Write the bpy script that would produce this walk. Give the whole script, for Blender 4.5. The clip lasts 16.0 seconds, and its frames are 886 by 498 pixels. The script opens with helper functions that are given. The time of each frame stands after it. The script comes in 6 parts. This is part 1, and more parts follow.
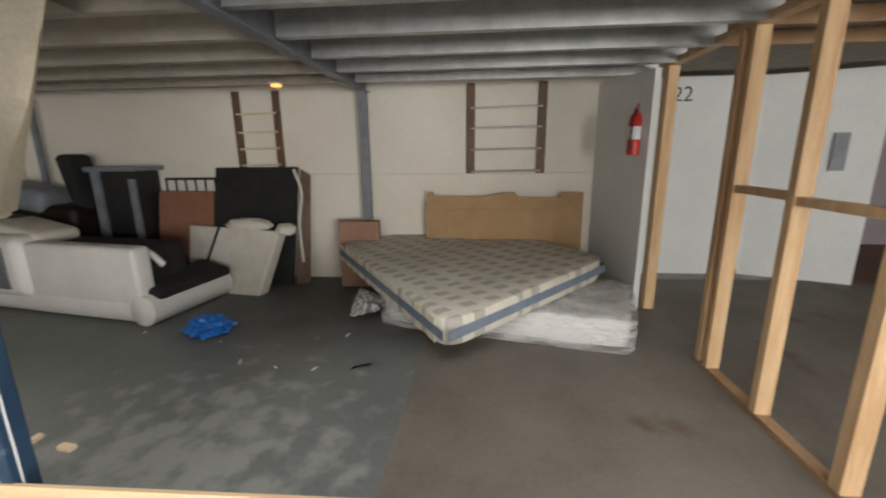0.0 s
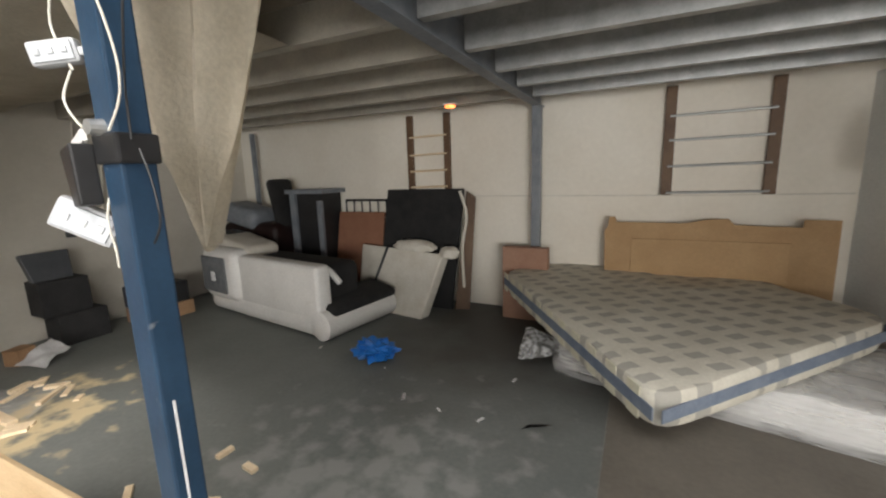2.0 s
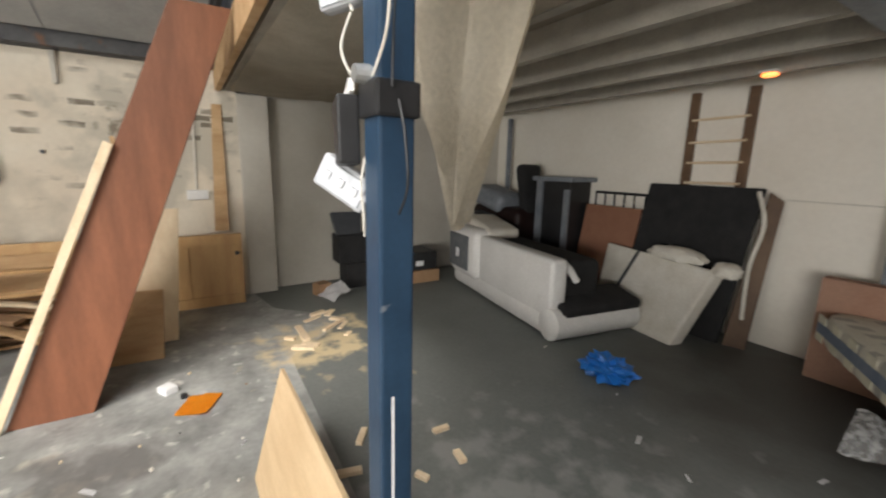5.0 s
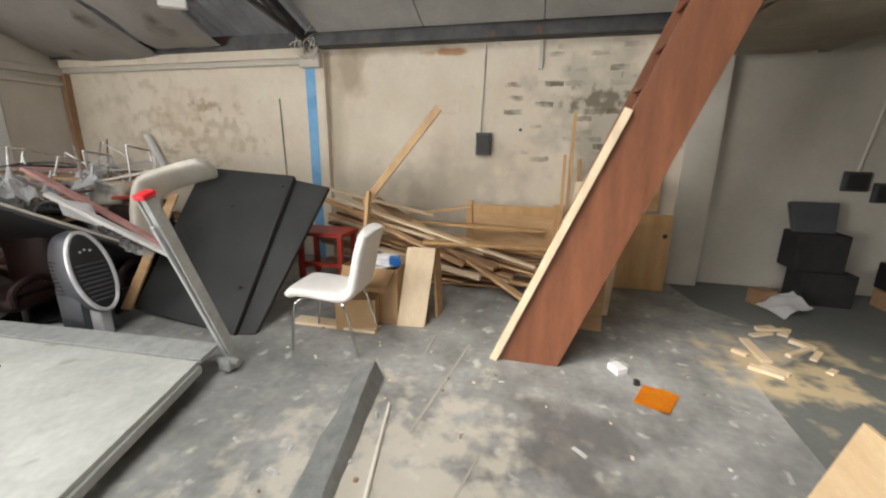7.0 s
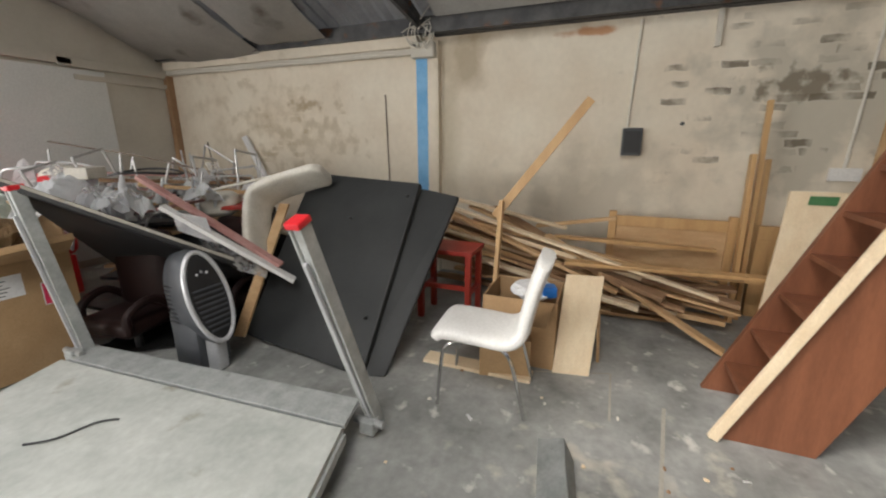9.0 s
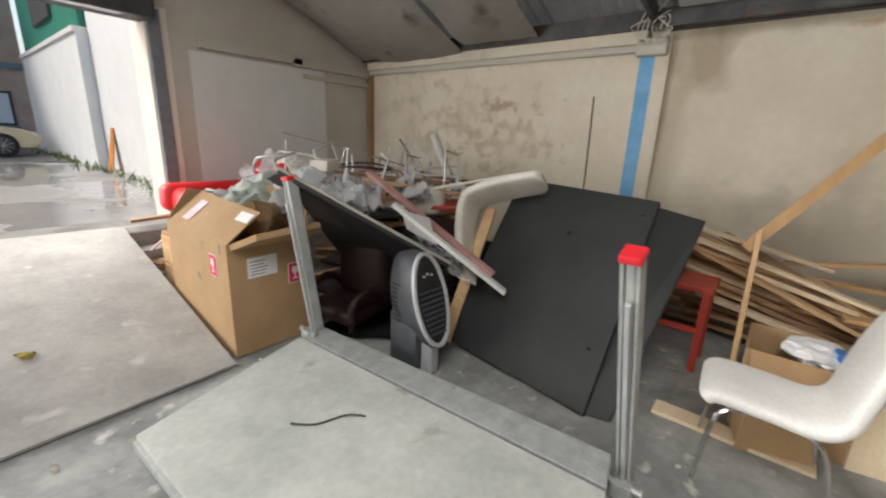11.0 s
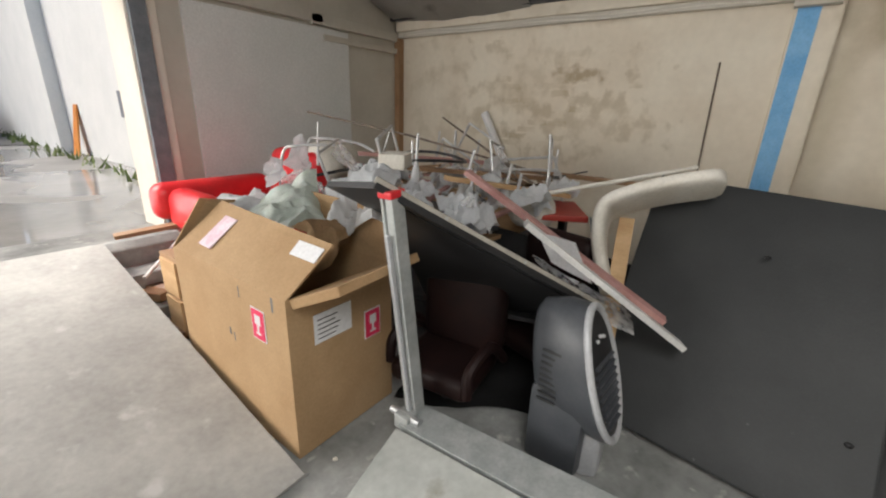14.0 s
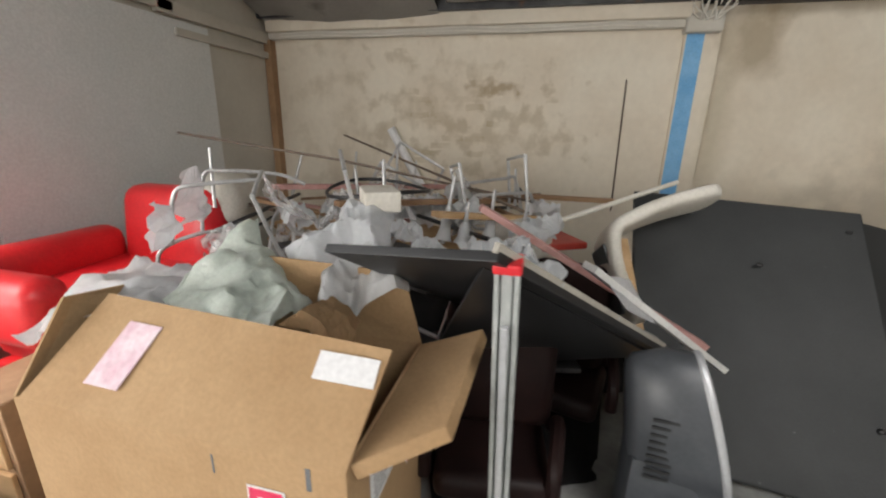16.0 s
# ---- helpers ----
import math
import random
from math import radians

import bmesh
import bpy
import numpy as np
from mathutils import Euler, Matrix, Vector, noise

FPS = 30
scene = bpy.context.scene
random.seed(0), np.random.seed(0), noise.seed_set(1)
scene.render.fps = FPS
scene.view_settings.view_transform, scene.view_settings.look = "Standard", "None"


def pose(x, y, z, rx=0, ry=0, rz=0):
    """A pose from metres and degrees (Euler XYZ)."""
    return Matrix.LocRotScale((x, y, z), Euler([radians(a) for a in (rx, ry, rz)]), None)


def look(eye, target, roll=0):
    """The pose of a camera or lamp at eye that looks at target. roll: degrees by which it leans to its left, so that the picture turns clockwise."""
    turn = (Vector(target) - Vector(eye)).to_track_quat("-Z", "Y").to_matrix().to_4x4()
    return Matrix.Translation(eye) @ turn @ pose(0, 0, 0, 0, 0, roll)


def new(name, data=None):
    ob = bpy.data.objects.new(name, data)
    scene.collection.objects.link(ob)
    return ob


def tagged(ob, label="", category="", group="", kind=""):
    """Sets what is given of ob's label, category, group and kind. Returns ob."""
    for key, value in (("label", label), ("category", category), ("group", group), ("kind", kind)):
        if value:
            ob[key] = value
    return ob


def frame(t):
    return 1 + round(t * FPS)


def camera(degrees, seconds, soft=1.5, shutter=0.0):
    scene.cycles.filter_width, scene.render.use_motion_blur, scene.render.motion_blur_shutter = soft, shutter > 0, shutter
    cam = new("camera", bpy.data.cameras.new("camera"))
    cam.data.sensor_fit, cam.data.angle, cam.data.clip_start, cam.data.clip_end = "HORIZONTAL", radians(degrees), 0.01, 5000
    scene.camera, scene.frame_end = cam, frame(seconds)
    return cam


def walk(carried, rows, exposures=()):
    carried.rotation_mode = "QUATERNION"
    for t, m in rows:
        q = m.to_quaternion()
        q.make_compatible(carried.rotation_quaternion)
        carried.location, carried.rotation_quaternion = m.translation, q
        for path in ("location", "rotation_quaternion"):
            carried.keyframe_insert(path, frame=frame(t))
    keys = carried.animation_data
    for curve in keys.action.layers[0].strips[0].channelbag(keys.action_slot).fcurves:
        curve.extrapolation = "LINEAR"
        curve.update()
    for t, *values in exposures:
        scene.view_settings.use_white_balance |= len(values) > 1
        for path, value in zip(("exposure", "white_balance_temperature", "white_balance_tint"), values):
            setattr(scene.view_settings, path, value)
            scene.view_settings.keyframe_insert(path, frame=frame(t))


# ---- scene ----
cam = camera(94.7, 16.0, soft=2.1, shutter=0.4)
PATH = [
    (0, (-0.025, 0.05, 1.68), (-0.204, 1.989, 1.224), -0.6),
    (0.5, (-0.05, 0.09, 1.689), (-0.507, 1.987, 1.251), -1.1),
    (1, (-0.09, 0.15, 1.67), (-0.791, 1.977, 1.254), -1.1),
    (1.5, (-0.236, 0.308, 1.66), (-0.997, 2.118, 1.277), 0.2),
    (2, (-0.414, 0.467, 1.713), (-1.263, 2.242, 1.353), -1.8),
    (2.5, (-0.521, 0.562, 1.707), (-1.559, 2.222, 1.297), -2.0),
    (3, (-0.594, 0.718, 1.678), (-1.877, 2.214, 1.335), -1.9),
    (5.3, (-0.767, 0.692, 1.662), (-2.531, 1.532, 1.234), 2.0),
    (5.5, (-0.794, 0.579, 1.656), (-2.634, 1.221, 1.207), 2.3),
    (6, (-0.898, 0.294, 1.584), (-2.829, 0.26, 1.065), 1.4),
    (6.5, (-1.039, 0.079, 1.531), (-2.927, -0.327, 1.011), 1.7),
    (7, (-1.27, -0.118, 1.546), (-3.149, -0.588, 1.047), 0.7),
    (7.5, (-1.386, -0.378, 1.566), (-3.294, -0.772, 1.113), 0.4),
    (8, (-1.435, -0.656, 1.587), (-3.35, -1.022, 1.143), -0.5),
    (8.5, (-1.588, -0.877, 1.57), (-3.458, -1.414, 1.105), -0.1),
    (9, (-1.727, -1.065, 1.575), (-3.522, -1.782, 1.058), -0.2),
    (9.5, (-1.737, -1.22, 1.589), (-3.524, -1.944, 1.059), 1.2),
    (10, (-1.649, -1.476, 1.591), (-3.399, -2.279, 1.05), 2.2),
    (10.2, (-1.599, -1.557, 1.586), (-3.301, -2.457, 1.044), 2.2),
    (12.3, (-1.618, -2.414, 1.651), (-2.989, -3.774, 1.129), 3.7),
    (12.5, (-1.672, -2.507, 1.623), (-3.073, -3.838, 1.108), 3.0),
    (13, (-1.614, -2.731, 1.644), (-3.124, -3.934, 1.125), 3.2),
    (13.5, (-1.703, -2.961, 1.614), (-3.282, -4.069, 1.085), 4.1),
    (14, (-1.874, -3.2, 1.627), (-3.405, -4.315, 0.986), 2.1),
    (14.5, (-1.869, -3.418, 1.634), (-3.516, -4.398, 1.062), 5.0),
    (15, (-1.852, -3.744, 1.635), (-3.577, -4.585, 1.072), 4.1),
    (15.5, (-1.926, -3.965, 1.613), (-3.772, -4.524, 1.086), 4.4),
    (16, (-2.022, -4.234, 1.647), (-3.886, -4.679, 1.075), 1.3),
]
walk(cam, [(t, look(eye, target, roll)) for t, eye, target, roll in PATH], exposures=[(0.0, 1.02), (3.0, 1.08), (5.5, 1.02), (7.5, 0.84), (8.5, 0.66), (10.0, 0.58), (12.5, 0.50), (16.0, 0.52)])

# ---- world, sun, lights ----
world = bpy.data.worlds.new("sky")
scene.world = world
world.use_nodes = True
wn = world.node_tree
sky = wn.nodes.new("ShaderNodeTexSky")
sky.sky_type = "NISHITA"
sky.sun_disc = False
sky.sun_elevation, sky.sun_rotation = radians(43), radians(130)
sky.air_density, sky.dust_density = 1.0, 4.0
wn.links.new(sky.outputs[0], wn.nodes["Background"].inputs[0])
wn.nodes["Background"].inputs[1].default_value = 0.15
sun = new("sun", bpy.data.lights.new("sun", "SUN"))
sun.data.energy, sun.data.angle, sun.data.color = 1.4, radians(12), (1.0, 0.96, 0.9)
sun.matrix_world = look((26, -34, 40), (0, -12, 0))


def area_lamp(name, eye, target, sx, sy, watts, color):
    ob = new(name, bpy.data.lights.new(name, "AREA"))
    ob.data.shape, ob.data.size, ob.data.size_y, ob.data.energy, ob.data.color = "RECTANGLE", sx, sy, watts, color
    ob.matrix_world = look(eye, target)
    return ob


# daylight in the yard door and under an unseen opening in the roof
area_lamp("door_daylight", (-0.7, -7.0, 1.7), (-1.2, 0.0, 1.4), 4.6, 2.0, 70, (1.0, 0.98, 0.95))
area_lamp("unseen_roof_daylight", (-0.6, -1.6, 4.55), (-1.1, -1.6, 0.0), 2.0, 4.5, 185, (1.0, 0.97, 0.92))
# extra overhead fill to the east; the roof is closed above it
area_lamp("unseen_roof_daylight", (3.4, -1.6, 3.6), (2.6, -1.0, 0.0), 2.0, 4.5, 60, (1.0, 0.97, 0.92))
# fill lamp added to brighten the side room; it has no window
area_lamp("side_room_fill", (6.4, 3.0, 1.9), (2.0, 3.6, 1.1), 1.6, 1.4, 4, (1.0, 0.96, 0.92))

# unseen south-east source, added to brighten the north wall
area_lamp("unseen_side_daylight", (4.3, -6.95, 1.65), (-1.6, 4.8, 1.3), 3.4, 2.0, 240, (1.0, 0.97, 0.92))

# ---- materials ----


def material(name, a, b, scale=6.0, rough=0.7, bump=0.15, metal=0.0, fine=60.0, spots=None, spread=(0.35, 0.65), stretch=(1, 1, 1), sheen=0.5, grain=0.3):
    """Two colours mixed by large noise, fine grain in colour and relief, and optional darker spots."""
    m = bpy.data.materials.new(name)
    m.use_nodes = True
    t = m.node_tree
    p = t.nodes["Principled BSDF"]
    co = t.nodes.new("ShaderNodeTexCoord")
    mp = t.nodes.new("ShaderNodeMapping")
    mp.inputs["Scale"].default_value = stretch
    t.links.new(co.outputs["Object"], mp.inputs[0])
    n1 = t.nodes.new("ShaderNodeTexNoise")
    n1.inputs["Scale"].default_value, n1.inputs["Detail"].default_value, n1.inputs["Roughness"].default_value = scale, 6, 0.62
    n2 = t.nodes.new("ShaderNodeTexNoise")
    n2.inputs["Scale"].default_value, n2.inputs["Detail"].default_value = fine, 4
    for n in (n1, n2):
        t.links.new(mp.outputs[0], n.inputs["Vector"])
    r = t.nodes.new("ShaderNodeValToRGB")
    r.color_ramp.elements[0].position, r.color_ramp.elements[1].position = spread
    r.color_ramp.elements[0].color, r.color_ramp.elements[1].color = (*a, 1), (*b, 1)
    t.links.new(n1.outputs[0], r.inputs[0])
    mix = t.nodes.new("ShaderNodeMix")
    mix.data_type, mix.blend_type = "RGBA", "MULTIPLY"
    mix.inputs["Factor"].default_value = grain
    g = t.nodes.new("ShaderNodeValToRGB")
    g.color_ramp.elements[0].position, g.color_ramp.elements[1].position = 0.3, 0.7
    g.color_ramp.elements[0].color = (0.55, 0.55, 0.55, 1)
    t.links.new(n2.outputs[0], g.inputs[0])
    t.links.new(r.outputs[0], mix.inputs["A"])
    t.links.new(g.outputs[0], mix.inputs["B"])
    last = mix.outputs["Result"]
    if spots:
        n3 = t.nodes.new("ShaderNodeTexNoise")
        n3.inputs["Scale"].default_value, n3.inputs["Detail"].default_value = spots[1], 5
        t.links.new(mp.outputs[0], n3.inputs["Vector"])
        s = t.nodes.new("ShaderNodeValToRGB")
        s.color_ramp.elements[0].position, s.color_ramp.elements[1].position = spots[2], spots[2] + 0.1
        t.links.new(n3.outputs[0], s.inputs[0])
        m2 = t.nodes.new("ShaderNodeMix")
        m2.data_type = "RGBA"
        m2.inputs["B"].default_value = (*spots[0], 1)
        t.links.new(s.outputs[0], m2.inputs["Factor"])
        t.links.new(last, m2.inputs["A"])
        last = m2.outputs["Result"]
    t.links.new(last, p.inputs["Base Color"])
    p.inputs["Roughness"].default_value, p.inputs["Metallic"].default_value = rough, metal
    p.inputs["Specular IOR Level"].default_value = sheen
    if bump:
        bp = t.nodes.new("ShaderNodeBump")
        bp.inputs["Strength"].default_value, bp.inputs["Distance"].default_value = bump, 0.01
        ad = t.nodes.new("ShaderNodeMath")
        t.links.new(n1.outputs[0], ad.inputs[0])
        t.links.new(n2.outputs[0], ad.inputs[1])
        t.links.new(ad.outputs[0], bp.inputs["Height"])
        t.links.new(bp.outputs[0], p.inputs["Normal"])
    return m


def nodes_of(m):
    t = m.node_tree
    p = t.nodes["Principled BSDF"]
    return t, p, p.inputs["Base Color"].links[0].from_socket


def mask_ball(t, centre, size, soft=0.6, rag=0.5, scale=5.0):
    """A ragged mask round a place, in metres."""
    g = t.nodes.new("ShaderNodeNewGeometry")
    sub = t.nodes.new("ShaderNodeVectorMath")
    sub.operation = "SUBTRACT"
    sub.inputs[1].default_value = centre
    t.links.new(g.outputs["Position"], sub.inputs[0])
    div = t.nodes.new("ShaderNodeVectorMath")
    div.operation = "DIVIDE"
    div.inputs[1].default_value = size
    t.links.new(sub.outputs[0], div.inputs[0])
    ln = t.nodes.new("ShaderNodeVectorMath")
    ln.operation = "LENGTH"
    t.links.new(div.outputs[0], ln.inputs[0])
    n = t.nodes.new("ShaderNodeTexNoise")
    n.inputs["Scale"].default_value, n.inputs["Detail"].default_value = scale, 5
    t.links.new(g.outputs["Position"], n.inputs["Vector"])
    mul = t.nodes.new("ShaderNodeMath")
    mul.operation = "MULTIPLY_ADD"
    mul.inputs[1].default_value, mul.inputs[2].default_value = rag * 4, -rag * 2
    t.links.new(n.outputs[0], mul.inputs[0])
    ad = t.nodes.new("ShaderNodeMath")
    t.links.new(ln.outputs["Value"], ad.inputs[0])
    t.links.new(mul.outputs[0], ad.inputs[1])
    mr = t.nodes.new("ShaderNodeMapRange")
    mr.inputs["From Min"].default_value, mr.inputs["From Max"].default_value = 1.0, 1.0 - soft
    t.links.new(ad.outputs[0], mr.inputs["Value"])
    return mr.outputs[0]


# Mixes a colour into a ragged patch: marks, sawdust, and shade beside the pier
def blotch(m, colour, amount, *args, **kw):
    t, p, last = nodes_of(m)
    k = mask_ball(t, *args, **kw)
    s = t.nodes.new("ShaderNodeMath")
    s.operation = "MULTIPLY"
    s.inputs[1].default_value = amount
    t.links.new(k, s.inputs[0])
    mx = t.nodes.new("ShaderNodeMix")
    mx.data_type = "RGBA"
    mx.inputs["B"].default_value = (*colour, 1)
    t.links.new(s.outputs[0], mx.inputs["Factor"])
    t.links.new(last, mx.inputs["A"])
    t.links.new(mx.outputs["Result"], p.inputs["Base Color"])


CONCRETE = material("dusty_concrete", (0.19, 0.195, 0.187), (0.40, 0.405, 0.39), 2.6, 0.6, 0.2, fine=22, grain=0.35, spots=((0.55, 0.54, 0.51), 7.0, 0.62), spread=(0.33, 0.66))
blotch(CONCRETE, (0.62, 0.50, 0.30), 0.8, (-4.45, 1.55, 0), (0.5, 0.5, 1), soft=0.8, rag=1.1, scale=4.5)
blotch(CONCRETE, (0.60, 0.56, 0.47), 0.7, (-2.6, -0.7, 0), (1.0, 0.9, 1), soft=0.6, rag=0.9, scale=6.0)
blotch(CONCRETE, (0.10, 0.095, 0.09), 0.7, (-3.3, 0.1, 0), (0.5, 0.4, 1), soft=0.6, rag=0.7, scale=4.0)

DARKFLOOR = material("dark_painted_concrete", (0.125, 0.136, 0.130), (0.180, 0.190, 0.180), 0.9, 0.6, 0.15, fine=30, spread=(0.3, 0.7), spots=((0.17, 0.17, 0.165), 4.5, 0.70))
# browner and darker towards the north wall
blotch(DARKFLOOR, (0.055, 0.048, 0.040), 0.7, (-1.6, 4.6, 0), (1.6, 2.0, 3), soft=0.7, rag=0.3, scale=2.0)
blotch(DARKFLOOR, (0.30, 0.30, 0.29), 0.6, (-1.7, 1.9, 0), (1.0, 0.9, 1), soft=0.9, rag=1.3, scale=5.0)
blotch(DARKFLOOR, (0.62, 0.50, 0.30), 0.8, (-4.45, 1.6, 0), (0.55, 0.6, 1), soft=0.8, rag=1.3, scale=4.5)
BROWNCONC = material("brown_stained_concrete", (0.13, 0.114, 0.094), (0.21, 0.19, 0.16), 1.2, 0.7, 0.15, fine=30, spread=(0.3, 0.7), spots=((0.10, 0.06, 0.035), 1.3, 0.62))
CREAM = material("cream_painted_brick", (0.68, 0.60, 0.485), (0.76, 0.695, 0.58), 1.3, 0.85, 0.07, fine=18, grain=0.12)
MOULD = (0.30, 0.22, 0.11)
for c, s, k in (((-6.22, -5.3, 1.9), (0.3, 0.7, 0.42), 0.2), ((-6.22, -4.75, 1.55), (0.3, 0.5, 0.32), 0.25), ((-6.22, -6.3, 1.75), (0.3, 0.5, 0.6), 0.15)):
    blotch(CREAM, MOULD, k, c, s, soft=1.0, rag=2.1, scale=5.5)
blotch(CREAM, (0.30, 0.23, 0.14), 0.65, (-6.29, -2.62, 2.4), (0.3, 0.3, 0.42), soft=0.8, rag=0.5, scale=3.0)
blotch(CREAM, (0.30, 0.23, 0.14), 0.55, (-6.29, -2.0, 2.66), (0.3, 1.3, 0.12), soft=0.8, rag=0.5, scale=3.0)
blotch(CREAM, (0.40, 0.16, 0.05), 0.8, (-6.29, -1.35, 2.58), (0.2, 0.3, 0.05), soft=0.5, rag=0.4, scale=6.0)
# shade in the recess beside the pier, painted as a tall soft strip
blotch(CREAM, (0.42, 0.36, 0.25), 0.5, (-6.29, -2.8, 1.6), (0.3, 0.16, 1.2), soft=0.9, rag=0.3, scale=3.0)
blotch(CREAM, (0.44, 0.41, 0.34), 0.7, (-6.29, 0.55, 1.9), (0.3, 1.0, 0.75), soft=0.5, rag=0.8, scale=3.0)
blotch(CREAM, (0.42, 0.38, 0.31), 0.6, (-6.29, -1.2, 0.9), (0.3, 1.2, 0.7), soft=0.7, rag=0.7, scale=3.0)


def brick_patch(m, colour, amount, centre, size, share=0.62):
    """Dark, blown paint that follows single bricks."""
    t, p, last = nodes_of(m)
    k = mask_ball(t, centre, size, soft=0.7, rag=1.0, scale=4.0)
    g = t.nodes.new("ShaderNodeNewGeometry")
    sx = t.nodes.new("ShaderNodeSeparateXYZ")
    cx = t.nodes.new("ShaderNodeCombineXYZ")
    t.links.new(g.outputs["Position"], sx.inputs[0])
    t.links.new(sx.outputs["Y"], cx.inputs["X"])
    t.links.new(sx.outputs["Z"], cx.inputs["Y"])
    wn2 = t.nodes.new("ShaderNodeTexNoise")
    wn2.inputs["Scale"].default_value, wn2.inputs["Detail"].default_value = 9.0, 4
    t.links.new(g.outputs["Position"], wn2.inputs["Vector"])
    wv = t.nodes.new("ShaderNodeVectorMath")
    wv.operation, wv.inputs[1].default_value, wv.inputs[2].default_value = "MULTIPLY_ADD", (0.09, 0.05, 0), (-0.045, -0.025, 0)
    t.links.new(wn2.outputs["Color"], wv.inputs[0])
    wa = t.nodes.new("ShaderNodeVectorMath")
    t.links.new(cx.outputs[0], wa.inputs[0])
    t.links.new(wv.outputs[0], wa.inputs[1])
    br = t.nodes.new("ShaderNodeTexBrick")
    br.inputs["Color1"].default_value, br.inputs["Color2"].default_value, br.inputs["Mortar"].default_value = (0, 0, 0, 1), (1, 1, 1, 1), (0, 0, 0, 1)
    br.inputs["Scale"].default_value, br.inputs["Mortar Size"].default_value = 1.0, 0.012
    br.inputs["Brick Width"].default_value, br.inputs["Row Height"].default_value = 0.225, 0.075
    br.inputs["Mortar Smooth"].default_value = 1.0
    t.links.new(wa.outputs[0], br.inputs["Vector"])
    few = t.nodes.new("ShaderNodeMapRange")
    few.inputs["From Min"].default_value, few.inputs["From Max"].default_value = share, share + 0.25
    t.links.new(br.outputs["Color"], few.inputs["Value"])
    mu = t.nodes.new("ShaderNodeMath")
    mu.operation = "MULTIPLY"
    t.links.new(k, mu.inputs[0])
    t.links.new(few.outputs[0], mu.inputs[1])
    m3 = t.nodes.new("ShaderNodeMath")
    m3.operation, m3.inputs[1].default_value = "MULTIPLY", amount
    t.links.new(mu.outputs[0], m3.inputs[0])
    mx = t.nodes.new("ShaderNodeMix")
    mx.data_type = "RGBA"
    mx.inputs["B"].default_value = (*colour, 1)
    t.links.new(m3.outputs[0], mx.inputs["Factor"])
    t.links.new(last, mx.inputs["A"])
    t.links.new(mx.outputs["Result"], p.inputs["Base Color"])


brick_patch(CREAM, (0.13, 0.105, 0.075), 0.85, (-6.29, 0.35, 2.0), (0.3, 0.95, 0.75))
blotch(CREAM, (0.16, 0.13, 0.09), 0.8, (-6.29, 0.33, 2.02), (0.3, 0.34, 0.13), soft=0.6, rag=1.1, scale=7.0)
brick_patch(CREAM, (0.36, 0.27, 0.14), 0.5, (-6.235, -5.2, 1.75), (0.3, 0.9, 0.6), 0.78)
blotch(CREAM, (0.28, 0.19, 0.09), 0.65, (-6.235, -4.75, 2.02), (0.2, 0.28, 0.09), soft=0.8, rag=0.9, scale=8.0)
WHITEWALL = material("white_painted_block", (0.77, 0.72, 0.63), (0.84, 0.80, 0.72), 1.0, 0.85, 0.10, fine=20, grain=0.1)
GREYWALL = material("grey_white_plaster", (0.52, 0.49, 0.43), (0.60, 0.57, 0.505), 1.5, 0.85, 0.08, fine=20, grain=0.1)
BOARDWALL = material("painted_board", (0.74, 0.76, 0.75), (0.80, 0.81, 0.80), 2.0, 0.7, 0.08)
PURPLE = material("mauve_grey_wall", (0.42, 0.38, 0.40), (0.48, 0.44, 0.45), 2.0, 0.8, 0.1)
BROWNFLOOR = material("brown_floor", (0.16, 0.07, 0.04), (0.22, 0.10, 0.06), 3.0, 0.6, 0.1)
ROOFSHEET = material("grey_fibre_cement_roof", (0.30, 0.30, 0.30), (0.42, 0.42, 0.41), 2.0, 0.9, 0.2, spots=((0.16, 0.15, 0.14), 2.0, 0.6))
LINER = material("sagging_roof_liner", (0.50, 0.48, 0.45), (0.60, 0.58, 0.54), 2.0, 0.85, 0.2, spots=((0.25, 0.22, 0.19), 1.7, 0.6))
LININGGREY = material("dusty_grey_lining", (0.33, 0.33, 0.32), (0.43, 0.43, 0.415), 1.4, 0.85, 0.1, fine=30, grain=0.25)
DARKSTEEL = material("dark_steel", (0.05, 0.05, 0.055), (0.10, 0.10, 0.10), 5.0, 0.6, 0.15, metal=0.4, spots=((0.14, 0.07, 0.04), 6.0, 0.62))
GALV = material("galvanised_steel", (0.42, 0.43, 0.43), (0.55, 0.56, 0.56), 8.0, 0.45, 0.05, metal=0.75)
DECK = material("chipboard_deck", (0.24, 0.21, 0.17), (0.32, 0.28, 0.23), 5.0, 0.9, 0.2, fine=120)
PALEJOIST = material("dusty_pale_joist", (0.36, 0.335, 0.29), (0.46, 0.43, 0.37), 4.0, 0.7, 0.1)
GREYPOST = material("grey_painted_post", (0.17, 0.19, 0.22), (0.24, 0.26, 0.29), 8.0, 0.5, 0.05)
BLUEPOST = material("blue_painted_steel", (0.014, 0.038, 0.075), (0.024, 0.058, 0.108), 4.0, 0.4, 0.06, spots=((0.35, 0.36, 0.36), 9.0, 0.68))
BLUEPAINT = material("pale_blue_paint", (0.16, 0.40, 0.70), (0.24, 0.50, 0.78), 6.0, 0.8, 0.2)
STUD = material("raw_pine", (0.52, 0.32, 0.16), (0.66, 0.46, 0.27), 3.0, 0.7, 0.12, fine=50, stretch=(6, 6, 0.7), spots=((0.30, 0.13, 0.05), 1.6, 0.70))
PLANK = material("old_pine_plank", (0.50, 0.31, 0.15), (0.66, 0.45, 0.25), 2.0, 0.75, 0.15, fine=40, stretch=(3, 1, 4))
